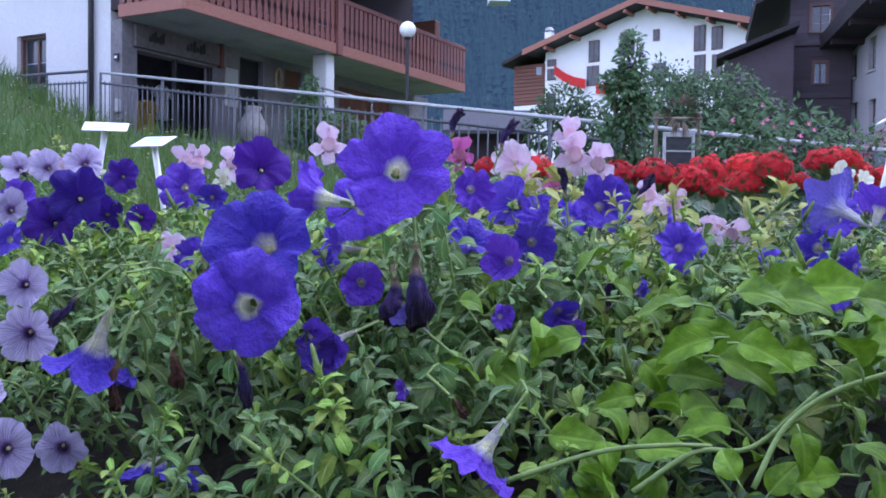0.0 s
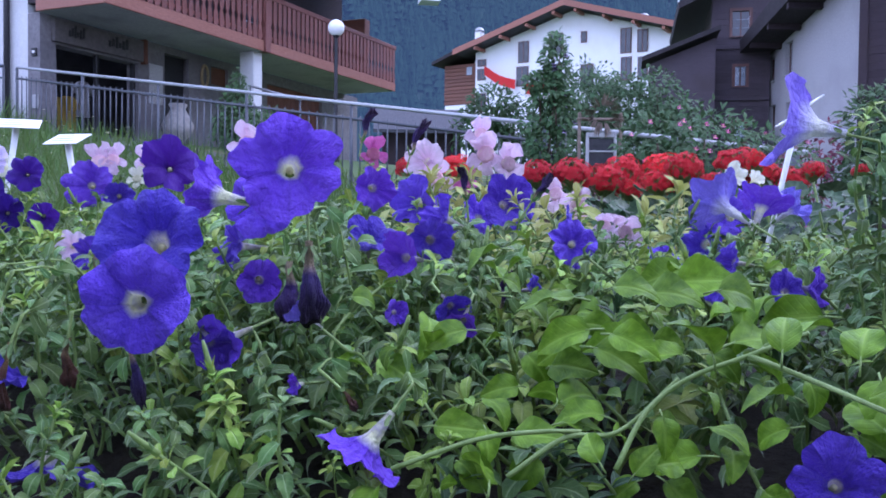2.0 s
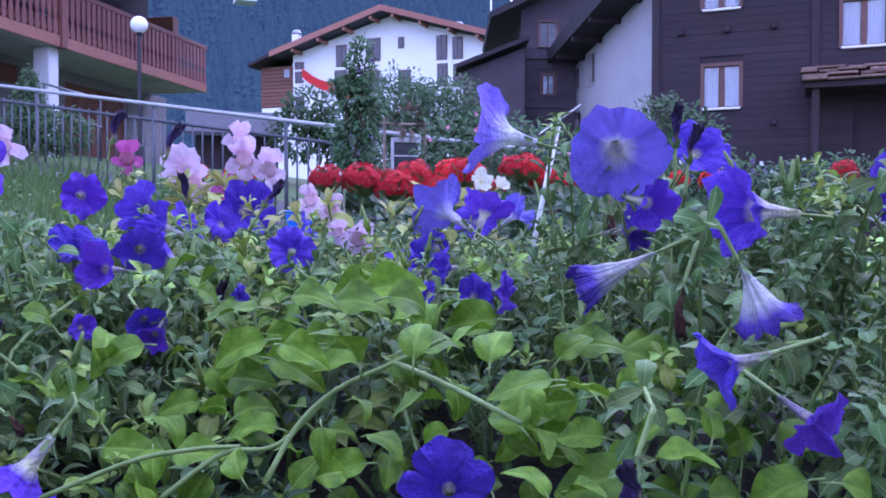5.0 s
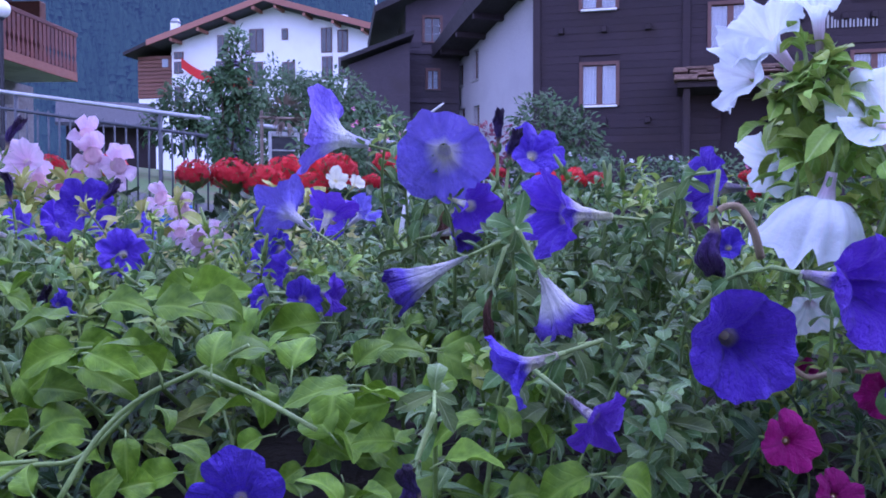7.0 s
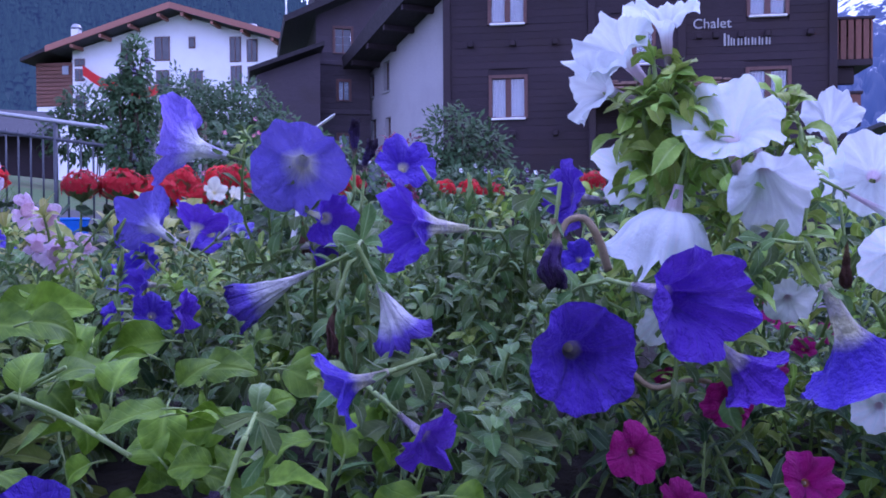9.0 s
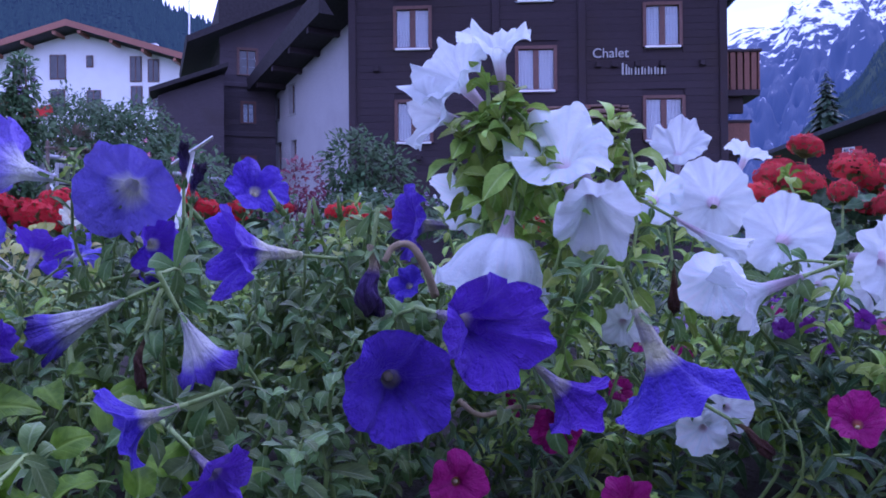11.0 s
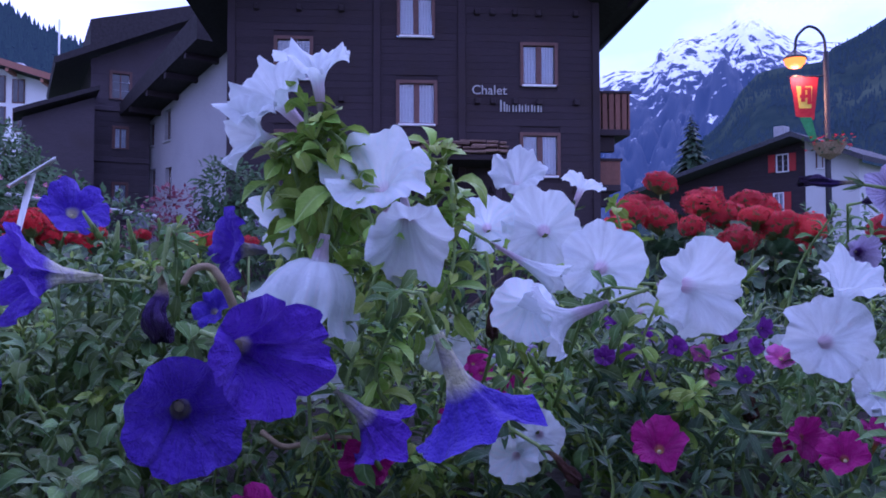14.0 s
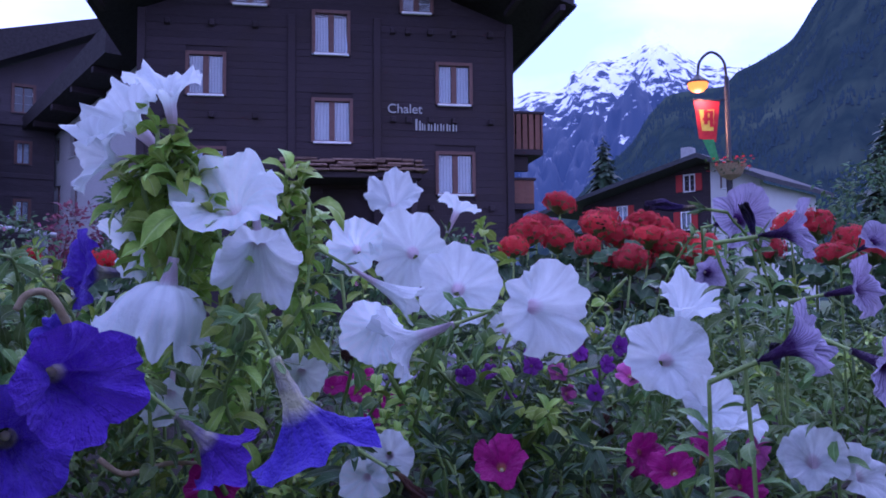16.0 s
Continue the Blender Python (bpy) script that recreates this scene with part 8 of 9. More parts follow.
flower("dk", "purple", (1.011, 0.348, 1.161), (-0.66, -0.72, 0.21), 0.018, tube_len=0.007, lobe=0.15)
flower("dk", "rose", (1.061, 0.357, 1.150), (-0.53, -0.68, 0.51), 0.021, tube_len=0.007, lobe=0.15)
flower("dk", "purple", (1.056, 0.302, 1.161), (-0.23, -0.94, 0.24), 0.018, tube_len=0.007, lobe=0.15)
flower("dk", "purple", (1.023, 0.405, 1.152), (-0.87, -0.34, 0.35), 0.017, tube_len=0.007, lobe=0.15)
flower("dk", "purple", (1.017, 0.302, 1.173), (-0.44, -0.89, 0.06), 0.014, tube_len=0.007, lobe=0.15)
flower("dk", "purple", (1.120, 0.329, 1.174), (-0.40, -0.91, 0.13), 0.020, tube_len=0.007, lobe=0.15)
flower("dk", "rose", (1.077, 0.390, 1.170), (-0.44, -0.74, 0.51), 0.025, tube_len=0.007, lobe=0.15)
flower("dk", "rose", (1.067, 0.352, 1.132), (-0.26, -0.96, 0.04), 0.019, tube_len=0.007, lobe=0.15)
flower("dk", "rose", (1.061, 0.280, 1.152), (-0.77, -0.37, 0.52), 0.026, tube_len=0.007, lobe=0.15)
flower("dk", "purple", (1.057, 0.410, 1.129), (-0.68, -0.56, 0.48), 0.017, tube_len=0.007, lobe=0.15)
flower("dk", "purple", (1.001, 0.418, 1.148), (-0.55, -0.66, 0.51), 0.021, tube_len=0.007, lobe=0.15)
flower("dk", "purple", (1.030, 0.295, 1.139), (-0.81, -0.46, 0.35), 0.016, tube_len=0.007, lobe=0.15)


# ---- leafy shoots over the whole bed ----
PLANT_KEYS = list(PLANTS)
SPOTS = np.array([(PLANTS[k].location.x, PLANTS[k].location.y) for k in PLANT_KEYS])
AT = np.array([tuple(f[0]) for f in FLOWERS])
DIA = np.array([f[2] for f in FLOWERS])
PATHSIDE = np.array((0.22, -0.05))      # where the bed is looked at from: blooms are held clear on that side


def clear_height(x, y):
    """How high leaves may reach here, so as not to hide a bloom behind them."""
    d = np.array((x, y)) - PATHSIDE
    r = math.hypot(*d)
    e = AT[:, :2] - PATHSIDE
    re = np.hypot(e[:, 0], e[:, 1])
    side = np.abs(e[:, 0] * d[1] - e[:, 1] * d[0]) / max(r, 1e-6)
    hit = (re > r - 0.035) & (re < r + 0.5) & (side * r / np.maximum(re, 1e-6) < DIA * 0.42 + 0.012)
    if not hit.any():
        return 9.0
    # the sight line from the path to the bloom's lower rim
    low = AT[hit, 2] - DIA[hit] * np.where(DIA[hit] > 0.06, 0.27, 0.12)
    z = 1.21 + (low - 1.21) * (r / re[hit])
    return float(z.min())


def scatter(step, s0, s1, a0, a1, grow=1.0, seed=1):
    random.seed(seed)
    a = a0
    while a < a1:
        s = s0
        while s < s1:
            aa, ss = a + random.uniform(-0.6, 0.6) * step, s + random.uniform(-0.6, 0.6) * step
            s += step
            x, y = 0.903 * aa + 0.43 * ss, -0.43 * aa + 0.903 * ss
            top = canopy(x, y) + random.uniform(-0.055, 0.012)
            if random.random() < (0.80 if ss < 0.68 and x > 0.38 else 0.58 if ss < 0.58 else 0.35 if ss < 0.70 and x < 0.0 else 0.0):
                continue
            lim = clear_height(x, y) if random.random() < 0.88 else top + random.uniform(-0.02, 0.02)
            if ss < 0.72:
                top -= 0.07 * max(0.0, 0.25 + noise.noise(Vector((x * 11, y * 11, 9.0))))
            if top > lim:
                if lim < top - 0.15:
                    continue
                top = lim - random.uniform(0.0, 0.015)
            k = int(np.argmin(np.hypot(SPOTS[:, 0] - x, SPOTS[:, 1] - y) + np.random.uniform(0, 0.12, len(PLANT_KEYS))))
            key = PLANT_KEYS[k]
            leaf = PLANT_LEAF[key]
            # wt and br: narrow dark leaves, more of them low down to imitate shade
            if key == "wt":
                leaf = "lime" if ss > 0.62 and random.random() < 0.3 else ("dark" if ss < 0.76 and random.random() < 0.7 else "leaf")
            elif key in ("vn",):
                leaf = random.choice(("leaf", "leaf", "lime", "dark"))
            elif key in ("bm", "bl", "pv") and random.random() < (0.10 if key == "bl" else 0.22):
                leaf = "lime"
            elif key == "sm" and math.hypot(x - 0.26, y - 1.62) < 0.45 and random.random() < 0.65:
                leaf = "yellow"
            elif key == "br" and ss < 0.62 and random.random() < 0.55:
                leaf = "dark"
            # low front shoots get the darker leaf copy, shade put into its colour
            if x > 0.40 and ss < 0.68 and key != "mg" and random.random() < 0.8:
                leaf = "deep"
            if key == "vn":
                if random.random() < 0.5:
                    continue
                top -= 0.02
            size = random.uniform(0.75, 1.15) * grow * (0.8 if ss < 0.62 else 1.0) * (random.uniform(1.0, 1.5) if x < 0.34 else random.uniform(0.60, 0.85) if ss < 0.75 and x < 0.75 else 1.0)
            lean = max(0.12, 0.95 - (ss - 0.42) * 1.9)
            d = Vector((-0.43 * lean + random.gauss(0, 0.38), -0.903 * lean + random.gauss(0, 0.38), 1.0)).normalized()
            length = random.uniform(0.09, 0.14) * (1.1 if ss < 0.72 else size)
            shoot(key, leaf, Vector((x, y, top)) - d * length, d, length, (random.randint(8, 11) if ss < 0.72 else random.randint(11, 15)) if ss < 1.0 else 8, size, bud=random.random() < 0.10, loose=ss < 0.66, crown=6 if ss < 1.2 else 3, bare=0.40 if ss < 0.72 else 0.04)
        a += step


scatter(0.032, 0.40, 0.98, -1.15, 1.35, 1.0, 1)
scatter(0.060, 0.40, 0.98, -2.3, -1.15, 1.3, 5)
scatter(0.060, 0.40, 0.98, 1.35, 2.7, 1.3, 6)
scatter(0.055, 0.98, 2.0, -1.6, 1.8, 1.15, 2)
scatter(0.110, 2.0, 3.4, -2.6, 2.9, 1.6, 3)
scatter(0.085, 0.98, 2.0, -2.3, -1.6, 1.4, 7)
scatter(0.085, 0.98, 2.0, 1.8, 2.7, 1.4, 8)


# the broad-leaved trailer spreads between the others near the path
random.seed(23)
for i in range(150):
    aa, ss = random.uniform(-0.32, 0.36), random.uniform(0.43, 0.80) ** 1.0
    x, y = 0.903 * aa + 0.43 * ss, -0.43 * aa + 0.903 * ss
    z = canopy(x, y) - random.uniform(-0.012, 0.045)
    if x > 0.50 or x < 0.02 or z > clear_height(x, y):
        continue
    turn = random.uniform(0, 6.28)
    broad_leaf((x, y, z), (math.cos(turn), math.sin(turn) - 0.3, random.uniform(-0.4, 0.5)), (random.gauss(-0.2, 0.45), random.gauss(-0.6, 0.4), 0.7), random.choice((0.026, 0.032, 0.038, 0.045, 0.052)))

# its older, lower leaves
for i in range(150):
    aa, ss = random.gauss(0.10, 0.14), random.uniform(0.44, 0.64)
    x, y = 0.903 * aa + 0.43 * ss, -0.43 * aa + 0.903 * ss
    if 0.08 < x < 0.50:
        turn = random.uniform(0, 6.28)
        broad_leaf((x, y, canopy(x, y) - random.uniform(0.015, 0.085)), (math.cos(turn), math.sin(turn) - 0.3, random.uniform(-0.5, 0.4)), (random.gauss(-0.2, 0.5), random.gauss(-0.6, 0.5), 0.7), random.uniform(0.024, 0.040))

random.seed(4)
shoot("pv", "leaf", Vector((-0.445, 1.237, 1.111)), (-0.08, 0.05, 1.00), 0.14, 18, 1.0, bud=False)
shoot("pv", "leaf", Vector((-0.336, 1.241, 1.110)), (-0.33, -0.33, 0.88), 0.14, 18, 1.0, bud=True)
shoot("pv", "leaf", Vector((-0.393, 1.219, 1.120)), (0.35, -0.16, 0.92), 0.14, 18, 1.0, bud=False)
shoot("bl", "leaf", Vector((-0.262, 1.040, 1.095)), (-0.02, 0.42, 0.91), 0.14, 18, 1.0, bud=False)
shoot("pv", "leaf", Vector((-0.358, 1.096, 1.066)), (0.04, -0.37, 0.93), 0.14, 18, 1.0, bud=False)
shoot("bl", "lime", Vector((-0.279, 0.993, 1.052)), (0.11, 0.03, 0.99), 0.14, 18, 1.0, bud=False)
shoot("vl", "leaf", Vector((-0.386, 1.124, 1.091)), (-0.44, -0.22, 0.87), 0.14, 18, 1.0, bud=False)
shoot("vl", "leaf", Vector((-0.583, 1.201, 1.105)), (0.28, -0.07, 0.96), 0.14, 18, 1.0, bud=False)
shoot("vl", "lime", Vector((-0.455, 1.010, 1.058)), (-0.12, -0.15, 0.98), 0.12, 17, 1.0, bud=False)
shoot("bl", "leaf", Vector((-0.079, 0.918, 1.075)), (-0.44, -0.13, 0.89), 0.14, 18, 1.0, bud=False)
shoot("bm", "leaf", Vector((-0.090, 1.076, 1.116)), (-0.19, -0.53, 0.83), 0.14, 18, 1.0, bud=False)
shoot("bl", "leaf", Vector((-0.078, 0.954, 1.065)), (-0.01, -0.38, 0.93), 0.14, 18, 1.0, bud=False)
shoot("bm", "leaf", Vector((-0.013, 0.938, 1.066)), (-0.02, -0.25, 0.97), 0.14, 18, 1.0, bud=True)
shoot("bm", "lime", Vector((-0.008, 1.063, 1.113)), (0.03, 0.29, 0.96), 0.14, 18, 1.0, bud=False)
shoot("sm", "yellow", Vector((0.073, 1.248, 1.140)), (-0.23, -0.30, 0.93), 0.14, 18, 1.0, bud=False)
shoot("bm", "leaf", Vector((0.112, 1.117, 1.113)), (-0.26, -0.07, 0.96), 0.14, 18, 1.0, bud=False)
shoot("bm", "leaf", Vector((0.173, 1.055, 1.117)), (-0.46, -0.34, 0.82), 0.14, 18, 1.0, bud=False)
shoot("bm", "leaf", Vector((0.092, 1.003, 1.087)), (0.31, -0.33, 0.89), 0.14, 18, 1.0, bud=False)
shoot("sm", "yellow", Vector((0.225, 1.150, 1.120)), (-0.16, -0.29, 0.94), 0.14, 18, 1.0, bud=False)
shoot("bm", "leaf", Vector((0.155, 0.995, 1.089)), (0.38, -0.26, 0.89), 0.14, 18, 1.0, bud=False)
shoot("bm", "leaf", Vector((0.300, 1.105, 1.106)), (-0.13, -0.31, 0.94), 0.14, 18, 1.0, bud=False)
shoot("bm", "lime", Vector((0.367, 0.997, 1.087)), (-0.26, -0.25, 0.93), 0.14, 18, 1.0, bud=True)
shoot("bm", "leaf", Vector((0.336, 1.099, 1.111)), (0.29, -0.54, 0.79), 0.16, 19, 1.0, bud=True)
shoot("bm", "leaf", Vector((0.387, 1.014, 1.091)), (-0.02, -0.37, 0.93), 0.14, 18, 1.0, bud=True)
shoot("bm", "leaf", Vector((0.459, 0.896, 1.077)), (-0.21, 0.13, 0.97), 0.14, 18, 1.0, bud=False)
shoot("bl", "leaf", Vector((-0.214, 0.668, 0.915)), (0.22, -0.12, 0.97), 0.12, 17, 1.0, bud=True)
shoot("bl", "leaf", Vector((-0.208, 0.715, 0.940)), (-0.13, -0.35, 0.93), 0.12, 17, 1.0, bud=False)
shoot("bl", "leaf", Vector((-0.180, 0.660, 0.909)), (0.19, -0.22, 0.96), 0.12, 17, 1.0, bud=False)
shoot("bl", "leaf", Vector((-0.230, 0.667, 0.912)), (-0.13, -0.12, 0.98), 0.12, 17, 1.0, bud=False)
shoot("bl", "leaf", Vector((-0.221, 0.714, 0.951)), (0.06, -0.17, 0.98), 0.12, 17, 1.0, bud=False)
shoot("bl", "lime", Vector((-0.073, 0.728, 0.980)), (-0.20, -0.26, 0.94), 0.12, 17, 1.0, bud=True)
shoot("bl", "leaf", Vector((-0.069, 0.756, 0.995)), (0.04, -0.31, 0.95), 0.12, 17, 1.0, bud=False)
shoot("bm", "leaf", Vector((0.347, 0.964, 1.053)), (0.09, -0.30, 0.95), 0.14, 18, 1.0, bud=False)
shoot("bm", "leaf", Vector((0.461, 0.988, 1.086)), (-0.41, -0.21, 0.89), 0.14, 18, 1.0, bud=False)
shoot("bm", "leaf", Vector((0.464, 0.885, 1.069)), (-0.38, -0.27, 0.89), 0.14, 18, 1.0, bud=False)
shoot("bm", "leaf", Vector((0.506, 0.855, 1.067)), (-0.34, -0.19, 0.92), 0.14, 18, 1.0, bud=False)
shoot("br", "leaf", Vector((0.495, 0.823, 1.088)), (-0.08, -0.03, 1.00), 0.14, 18, 1.0, bud=False)
shoot("br", "leaf", Vector((0.630, 0.758, 1.133)), (-0.37, -0.21, 0.90), 0.14, 18, 1.0, bud=True)
shoot("br", "leaf", Vector((0.714, 0.756, 1.143)), (-0.36, -0.06, 0.93), 0.14, 18, 1.0, bud=True)
shoot("br", "leaf", Vector((0.763, 0.774, 1.144)), (-0.32, -0.34, 0.88), 0.14, 18, 1.0, bud=True)
shoot("br", "leaf", Vector((0.767, 0.712, 1.133)), (-0.27, -0.33, 0.91), 0.14, 18, 1.0, bud=False)
shoot("wt", "lime", Vector((0.887, 0.723, 1.144)), (-0.32, 0.05, 0.95), 0.14, 18, 1.0, bud=False)
shoot("bm", "leaf", Vector((0.404, 0.764, 1.057)), (-0.01, -0.19, 0.98), 0.12, 17, 1.0, bud=False)
shoot("br", "leaf", Vector((0.460, 0.657, 1.086)), (0.08, -0.23, 0.97), 0.12, 17, 1.0, bud=False)
shoot("br", "leaf", Vector((0.544, 0.623, 1.078)), (-0.26, -0.27, 0.93), 0.12, 17, 1.0, bud=False)
shoot("br", "leaf", Vector((0.549, 0.544, 1.064)), (-0.19, -0.02, 0.98), 0.12, 17, 1.0, bud=False)
shoot("br", "leaf", Vector((0.616, 0.559, 1.075)), (-0.17, -0.01, 0.98), 0.12, 17, 1.0, bud=False)
shoot("br", "leaf", Vector((0.616, 0.579, 1.095)), (0.21, -0.15, 0.97), 0.12, 17, 1.0, bud=False)
shoot("bm", "leaf", Vector((0.256, 0.928, 1.033)), (-0.16, -0.07, 0.98), 0.14, 18, 1.0, bud=False)
shoot("bm", "lime", Vector((0.305, 0.850, 1.034)), (-0.09, -0.07, 0.99), 0.14, 18, 1.0, bud=False)
shoot("bm", "leaf", Vector((0.201, 1.085, 1.045)), (-0.13, -0.27, 0.95), 0.14, 18, 1.0, bud=False)
shoot("br", "leaf", Vector((0.522, 0.701, 1.136)), (-0.32, 0.12, 0.94), 0.20, 21, 1.0, bud=False)
shoot("br", "leaf", Vector((0.643, 0.682, 1.150)), (-0.01, -0.28, 0.96), 0.12, 17, 1.0, bud=False)
shoot("br", "leaf", Vector((0.691, 0.644, 1.148)), (-0.34, -0.45, 0.83), 0.12, 17, 1.0, bud=False)
shoot("br", "leaf", Vector((0.623, 0.671, 1.133)), (-0.08, -0.10, 0.99), 0.12, 17, 1.0, bud=False)
shoot("br", "leaf", Vector((0.725, 0.701, 1.152)), (0.06, 0.14, 0.99), 0.14, 18, 1.0, bud=False)
shoot("br", "leaf", Vector((0.603, 0.474, 1.060)), (-0.02, -0.05, 1.00), 0.12, 17, 1.0, bud=False)
shoot("br", "leaf", Vector((0.587, 0.461, 1.025)), (-0.33, -0.41, 0.85), 0.12, 17, 1.0, bud=False)
shoot("br", "leaf", Vector((0.518, 0.398, 0.986)), (0.04, -0.08, 1.00), 0.12, 17, 1.0, bud=False)
shoot("br", "leaf", Vector((0.555, 0.451, 1.034)), (-0.13, -0.02, 0.99), 0.12, 17, 1.0, bud=False)
shoot("br", "leaf", Vector((0.529, 0.766, 1.137)), (-0.31, -0.10, 0.95), 0.20, 21, 1.0, bud=False)
shoot("br", "leaf", Vector((0.506, 0.594, 1.104)), (-0.08, -0.18, 0.98), 0.12, 17, 1.0, bud=False)
shoot("br", "leaf", Vector((0.500, 0.537, 1.094)), (0.35, -0.48, 0.80), 0.12, 17, 1.0, bud=False)
shoot("br", "leaf", Vector((0.477, 0.410, 1.025)), (0.39, -0.30, 0.87), 0.12, 17, 1.0, bud=False)
shoot("br", "leaf", Vector((0.545, 0.486, 1.046)), (-0.10, -0.50, 0.86), 0.12, 17, 1.0, bud=False)
shoot("br", "leaf", Vector((0.493, 0.546, 1.024)), (-0.29, -0.21, 0.94), 0.12, 17, 1.0, bud=False)
shoot("br", "leaf", Vector((0.731, 0.688, 1.128)), (-0.09, -0.12, 0.99), 0.14, 18, 1.0, bud=False)
shoot("br", "leaf", Vector((0.704, 0.672, 1.125)), (-0.20, 0.15, 0.97), 0.14, 18, 1.0, bud=True)
shoot("br", "leaf", Vector((0.651, 0.683, 1.127)), (0.20, -0.34, 0.92), 0.14, 18, 1.0, bud=False)
shoot("wt", "lime", Vector((0.788, 0.497, 1.202)), (0.28, -0.40, 0.87), 0.14, 18, 1.0, bud=False)
shoot("wt", "lime", Vector((0.804, 0.452, 1.174)), (0.29, -0.16, 0.94), 0.12, 17, 1.0, bud=True)
shoot("wt", "lime", Vector((0.862, 0.453, 1.173)), (-0.21, 0.08, 0.97), 0.14, 18, 1.0, bud=False)
shoot("wt", "lime", Vector((0.819, 0.491, 1.212)), (-0.52, 0.04, 0.85), 0.16, 19, 1.0, bud=False)
shoot("wt", "lime", Vector((0.756, 0.515, 1.194)), (-0.20, -0.07, 0.98), 0.14, 18, 1.0, bud=False)
shoot("wt", "lime", Vector((0.801, 0.491, 1.188)), (-0.47, -0.13, 0.88), 0.14, 18, 1.0, bud=False)
shoot("wt", "lime", Vector((0.754, 0.451, 1.186)), (0.00, 0.03, 1.00), 0.12, 17, 1.0, bud=False)
shoot("wt", "lime", Vector((1.090, 0.470, 1.179)), (0.11, 0.11, 0.99), 0.14, 18, 1.0, bud=False)
shoot("wt", "lime", Vector((1.235, 0.463, 1.130)), (0.05, -0.48, 0.88), 0.12, 17, 1.0, bud=True)
shoot("wt", "leaf", Vector((1.063, 0.456, 1.127)), (-0.37, -0.41, 0.83), 0.12, 17, 1.0, bud=True)
shoot("wt", "lime", Vector((1.026, 0.364, 1.107)), (-0.13, -0.04, 0.99), 0.12, 17, 1.0, bud=False)
shoot("br", "leaf", Vector((0.733, 0.647, 1.151)), (-0.33, -0.09, 0.94), 0.12, 17, 1.0, bud=False)
shoot("br", "leaf", Vector((0.638, 0.645, 1.134)), (-0.02, -0.20, 0.98), 0.12, 17, 1.0, bud=True)
shoot("br", "leaf", Vector((0.634, 0.713, 1.129)), (-0.03, -0.15, 0.99), 0.12, 17, 1.0, bud=False)
shoot("br", "leaf", Vector((0.558, 0.463, 1.005)), (-0.03, -0.26, 0.97), 0.12, 17, 1.0, bud=False)
shoot("wt", "leaf", Vector((0.745, 0.413, 1.084)), (-0.18, -0.04, 0.98), 0.12, 17, 1.0, bud=False)
shoot("wt", "lime", Vector((0.790, 0.447, 1.102)), (-0.27, -0.37, 0.89), 0.12, 17, 1.0, bud=False)
shoot("vr", "veined", Vector((1.388, 0.374, 1.102)), (-0.41, -0.27, 0.87), 0.16, 19, 1.0, bud=False)
shoot("vr", "veined", Vector((1.373, 0.368, 1.114)), (-0.38, -0.35, 0.85), 0.20, 21, 1.0, bud=False)
shoot("vr", "veined", Vector((1.320, 0.410, 1.166)), (0.01, -0.42, 0.91), 0.16, 19, 1.0, bud=False)
shoot("vr", "veined", Vector((1.358, 0.238, 1.106)), (-0.40, -0.05, 0.91), 0.16, 19, 1.0, bud=False)
shoot("bm", "leaf", Vector((0.254, 1.013, 1.107)), (0.28, -0.44, 0.85), 0.12, 17, 1.0, bud=False)
shoot("bm", "leaf", Vector((0.211, 1.003, 1.105)), (0.23, -0.37, 0.90), 0.12, 17, 1.0, bud=False)
shoot("bm", "leaf", Vector((0.322, 0.930, 1.084)), (-0.22, -0.17, 0.96), 0.12, 17, 1.0, bud=False)
shoot("bm", "leaf", Vector((0.209, 0.912, 1.090)), (-0.31, -0.46, 0.83), 0.12, 17, 1.0, bud=False)
shoot("bm", "leaf", Vector((0.075, 1.025, 1.110)), (-0.26, -0.42, 0.87), 0.12, 17, 1.0, bud=False)
shoot("bm", "leaf", Vector((0.360, 0.866, 1.072)), (0.16, -0.04, 0.99), 0.12, 17, 1.0, bud=True)
shoot("bm", "leaf", Vector((0.125, 0.848, 1.069)), (0.16, 0.07, 0.98), 0.12, 17, 1.0, bud=True)
shoot("bm", "leaf", Vector((0.373, 0.980, 1.087)), (-0.00, -0.15, 0.99), 0.12, 17, 1.0, bud=False)
shoot("bl", "leaf", Vector((-0.136, 0.694, 0.951)), (-0.08, -0.16, 0.98), 0.12, 17, 1.0, bud=False)
shoot("bl", "leaf", Vector((-0.139, 0.668, 0.945)), (0.24, 0.06, 0.97), 0.12, 17, 1.0, bud=False)
shoot("bl", "leaf", Vector((-0.097, 0.740, 0.975)), (0.18, -0.52, 0.83), 0.12, 17, 1.0, bud=False)
shoot("bl", "leaf", Vector((-0.026, 0.688, 0.967)), (-0.08, -0.24, 0.97), 0.12, 17, 1.0, bud=False)
shoot("bl", "leaf", Vector((-0.077, 0.668, 0.937)), (-0.44, -0.20, 0.88), 0.12, 17, 1.0, bud=True)
shoot("bl", "leaf", Vector((0.066, 0.768, 1.014)), (-0.09, -0.55, 0.83), 0.12, 17, 1.0, bud=True)
shoot("bl", "leaf", Vector((-0.255, 0.791, 1.030)), (-0.24, 0.03, 0.97), 0.12, 17, 1.0, bud=False)
shoot("bl", "leaf", Vector((-0.244, 0.825, 1.037)), (-0.09, -0.07, 0.99), 0.12, 17, 1.0, bud=False)
shoot("bl", "leaf", Vector((-0.201, 0.891, 1.084)), (-0.35, -0.36, 0.86), 0.12, 17, 1.0, bud=False)
shoot("vl", "leaf", Vector((-0.377, 0.949, 1.068)), (-0.26, -0.05, 0.96), 0.12, 17, 1.0, bud=False)
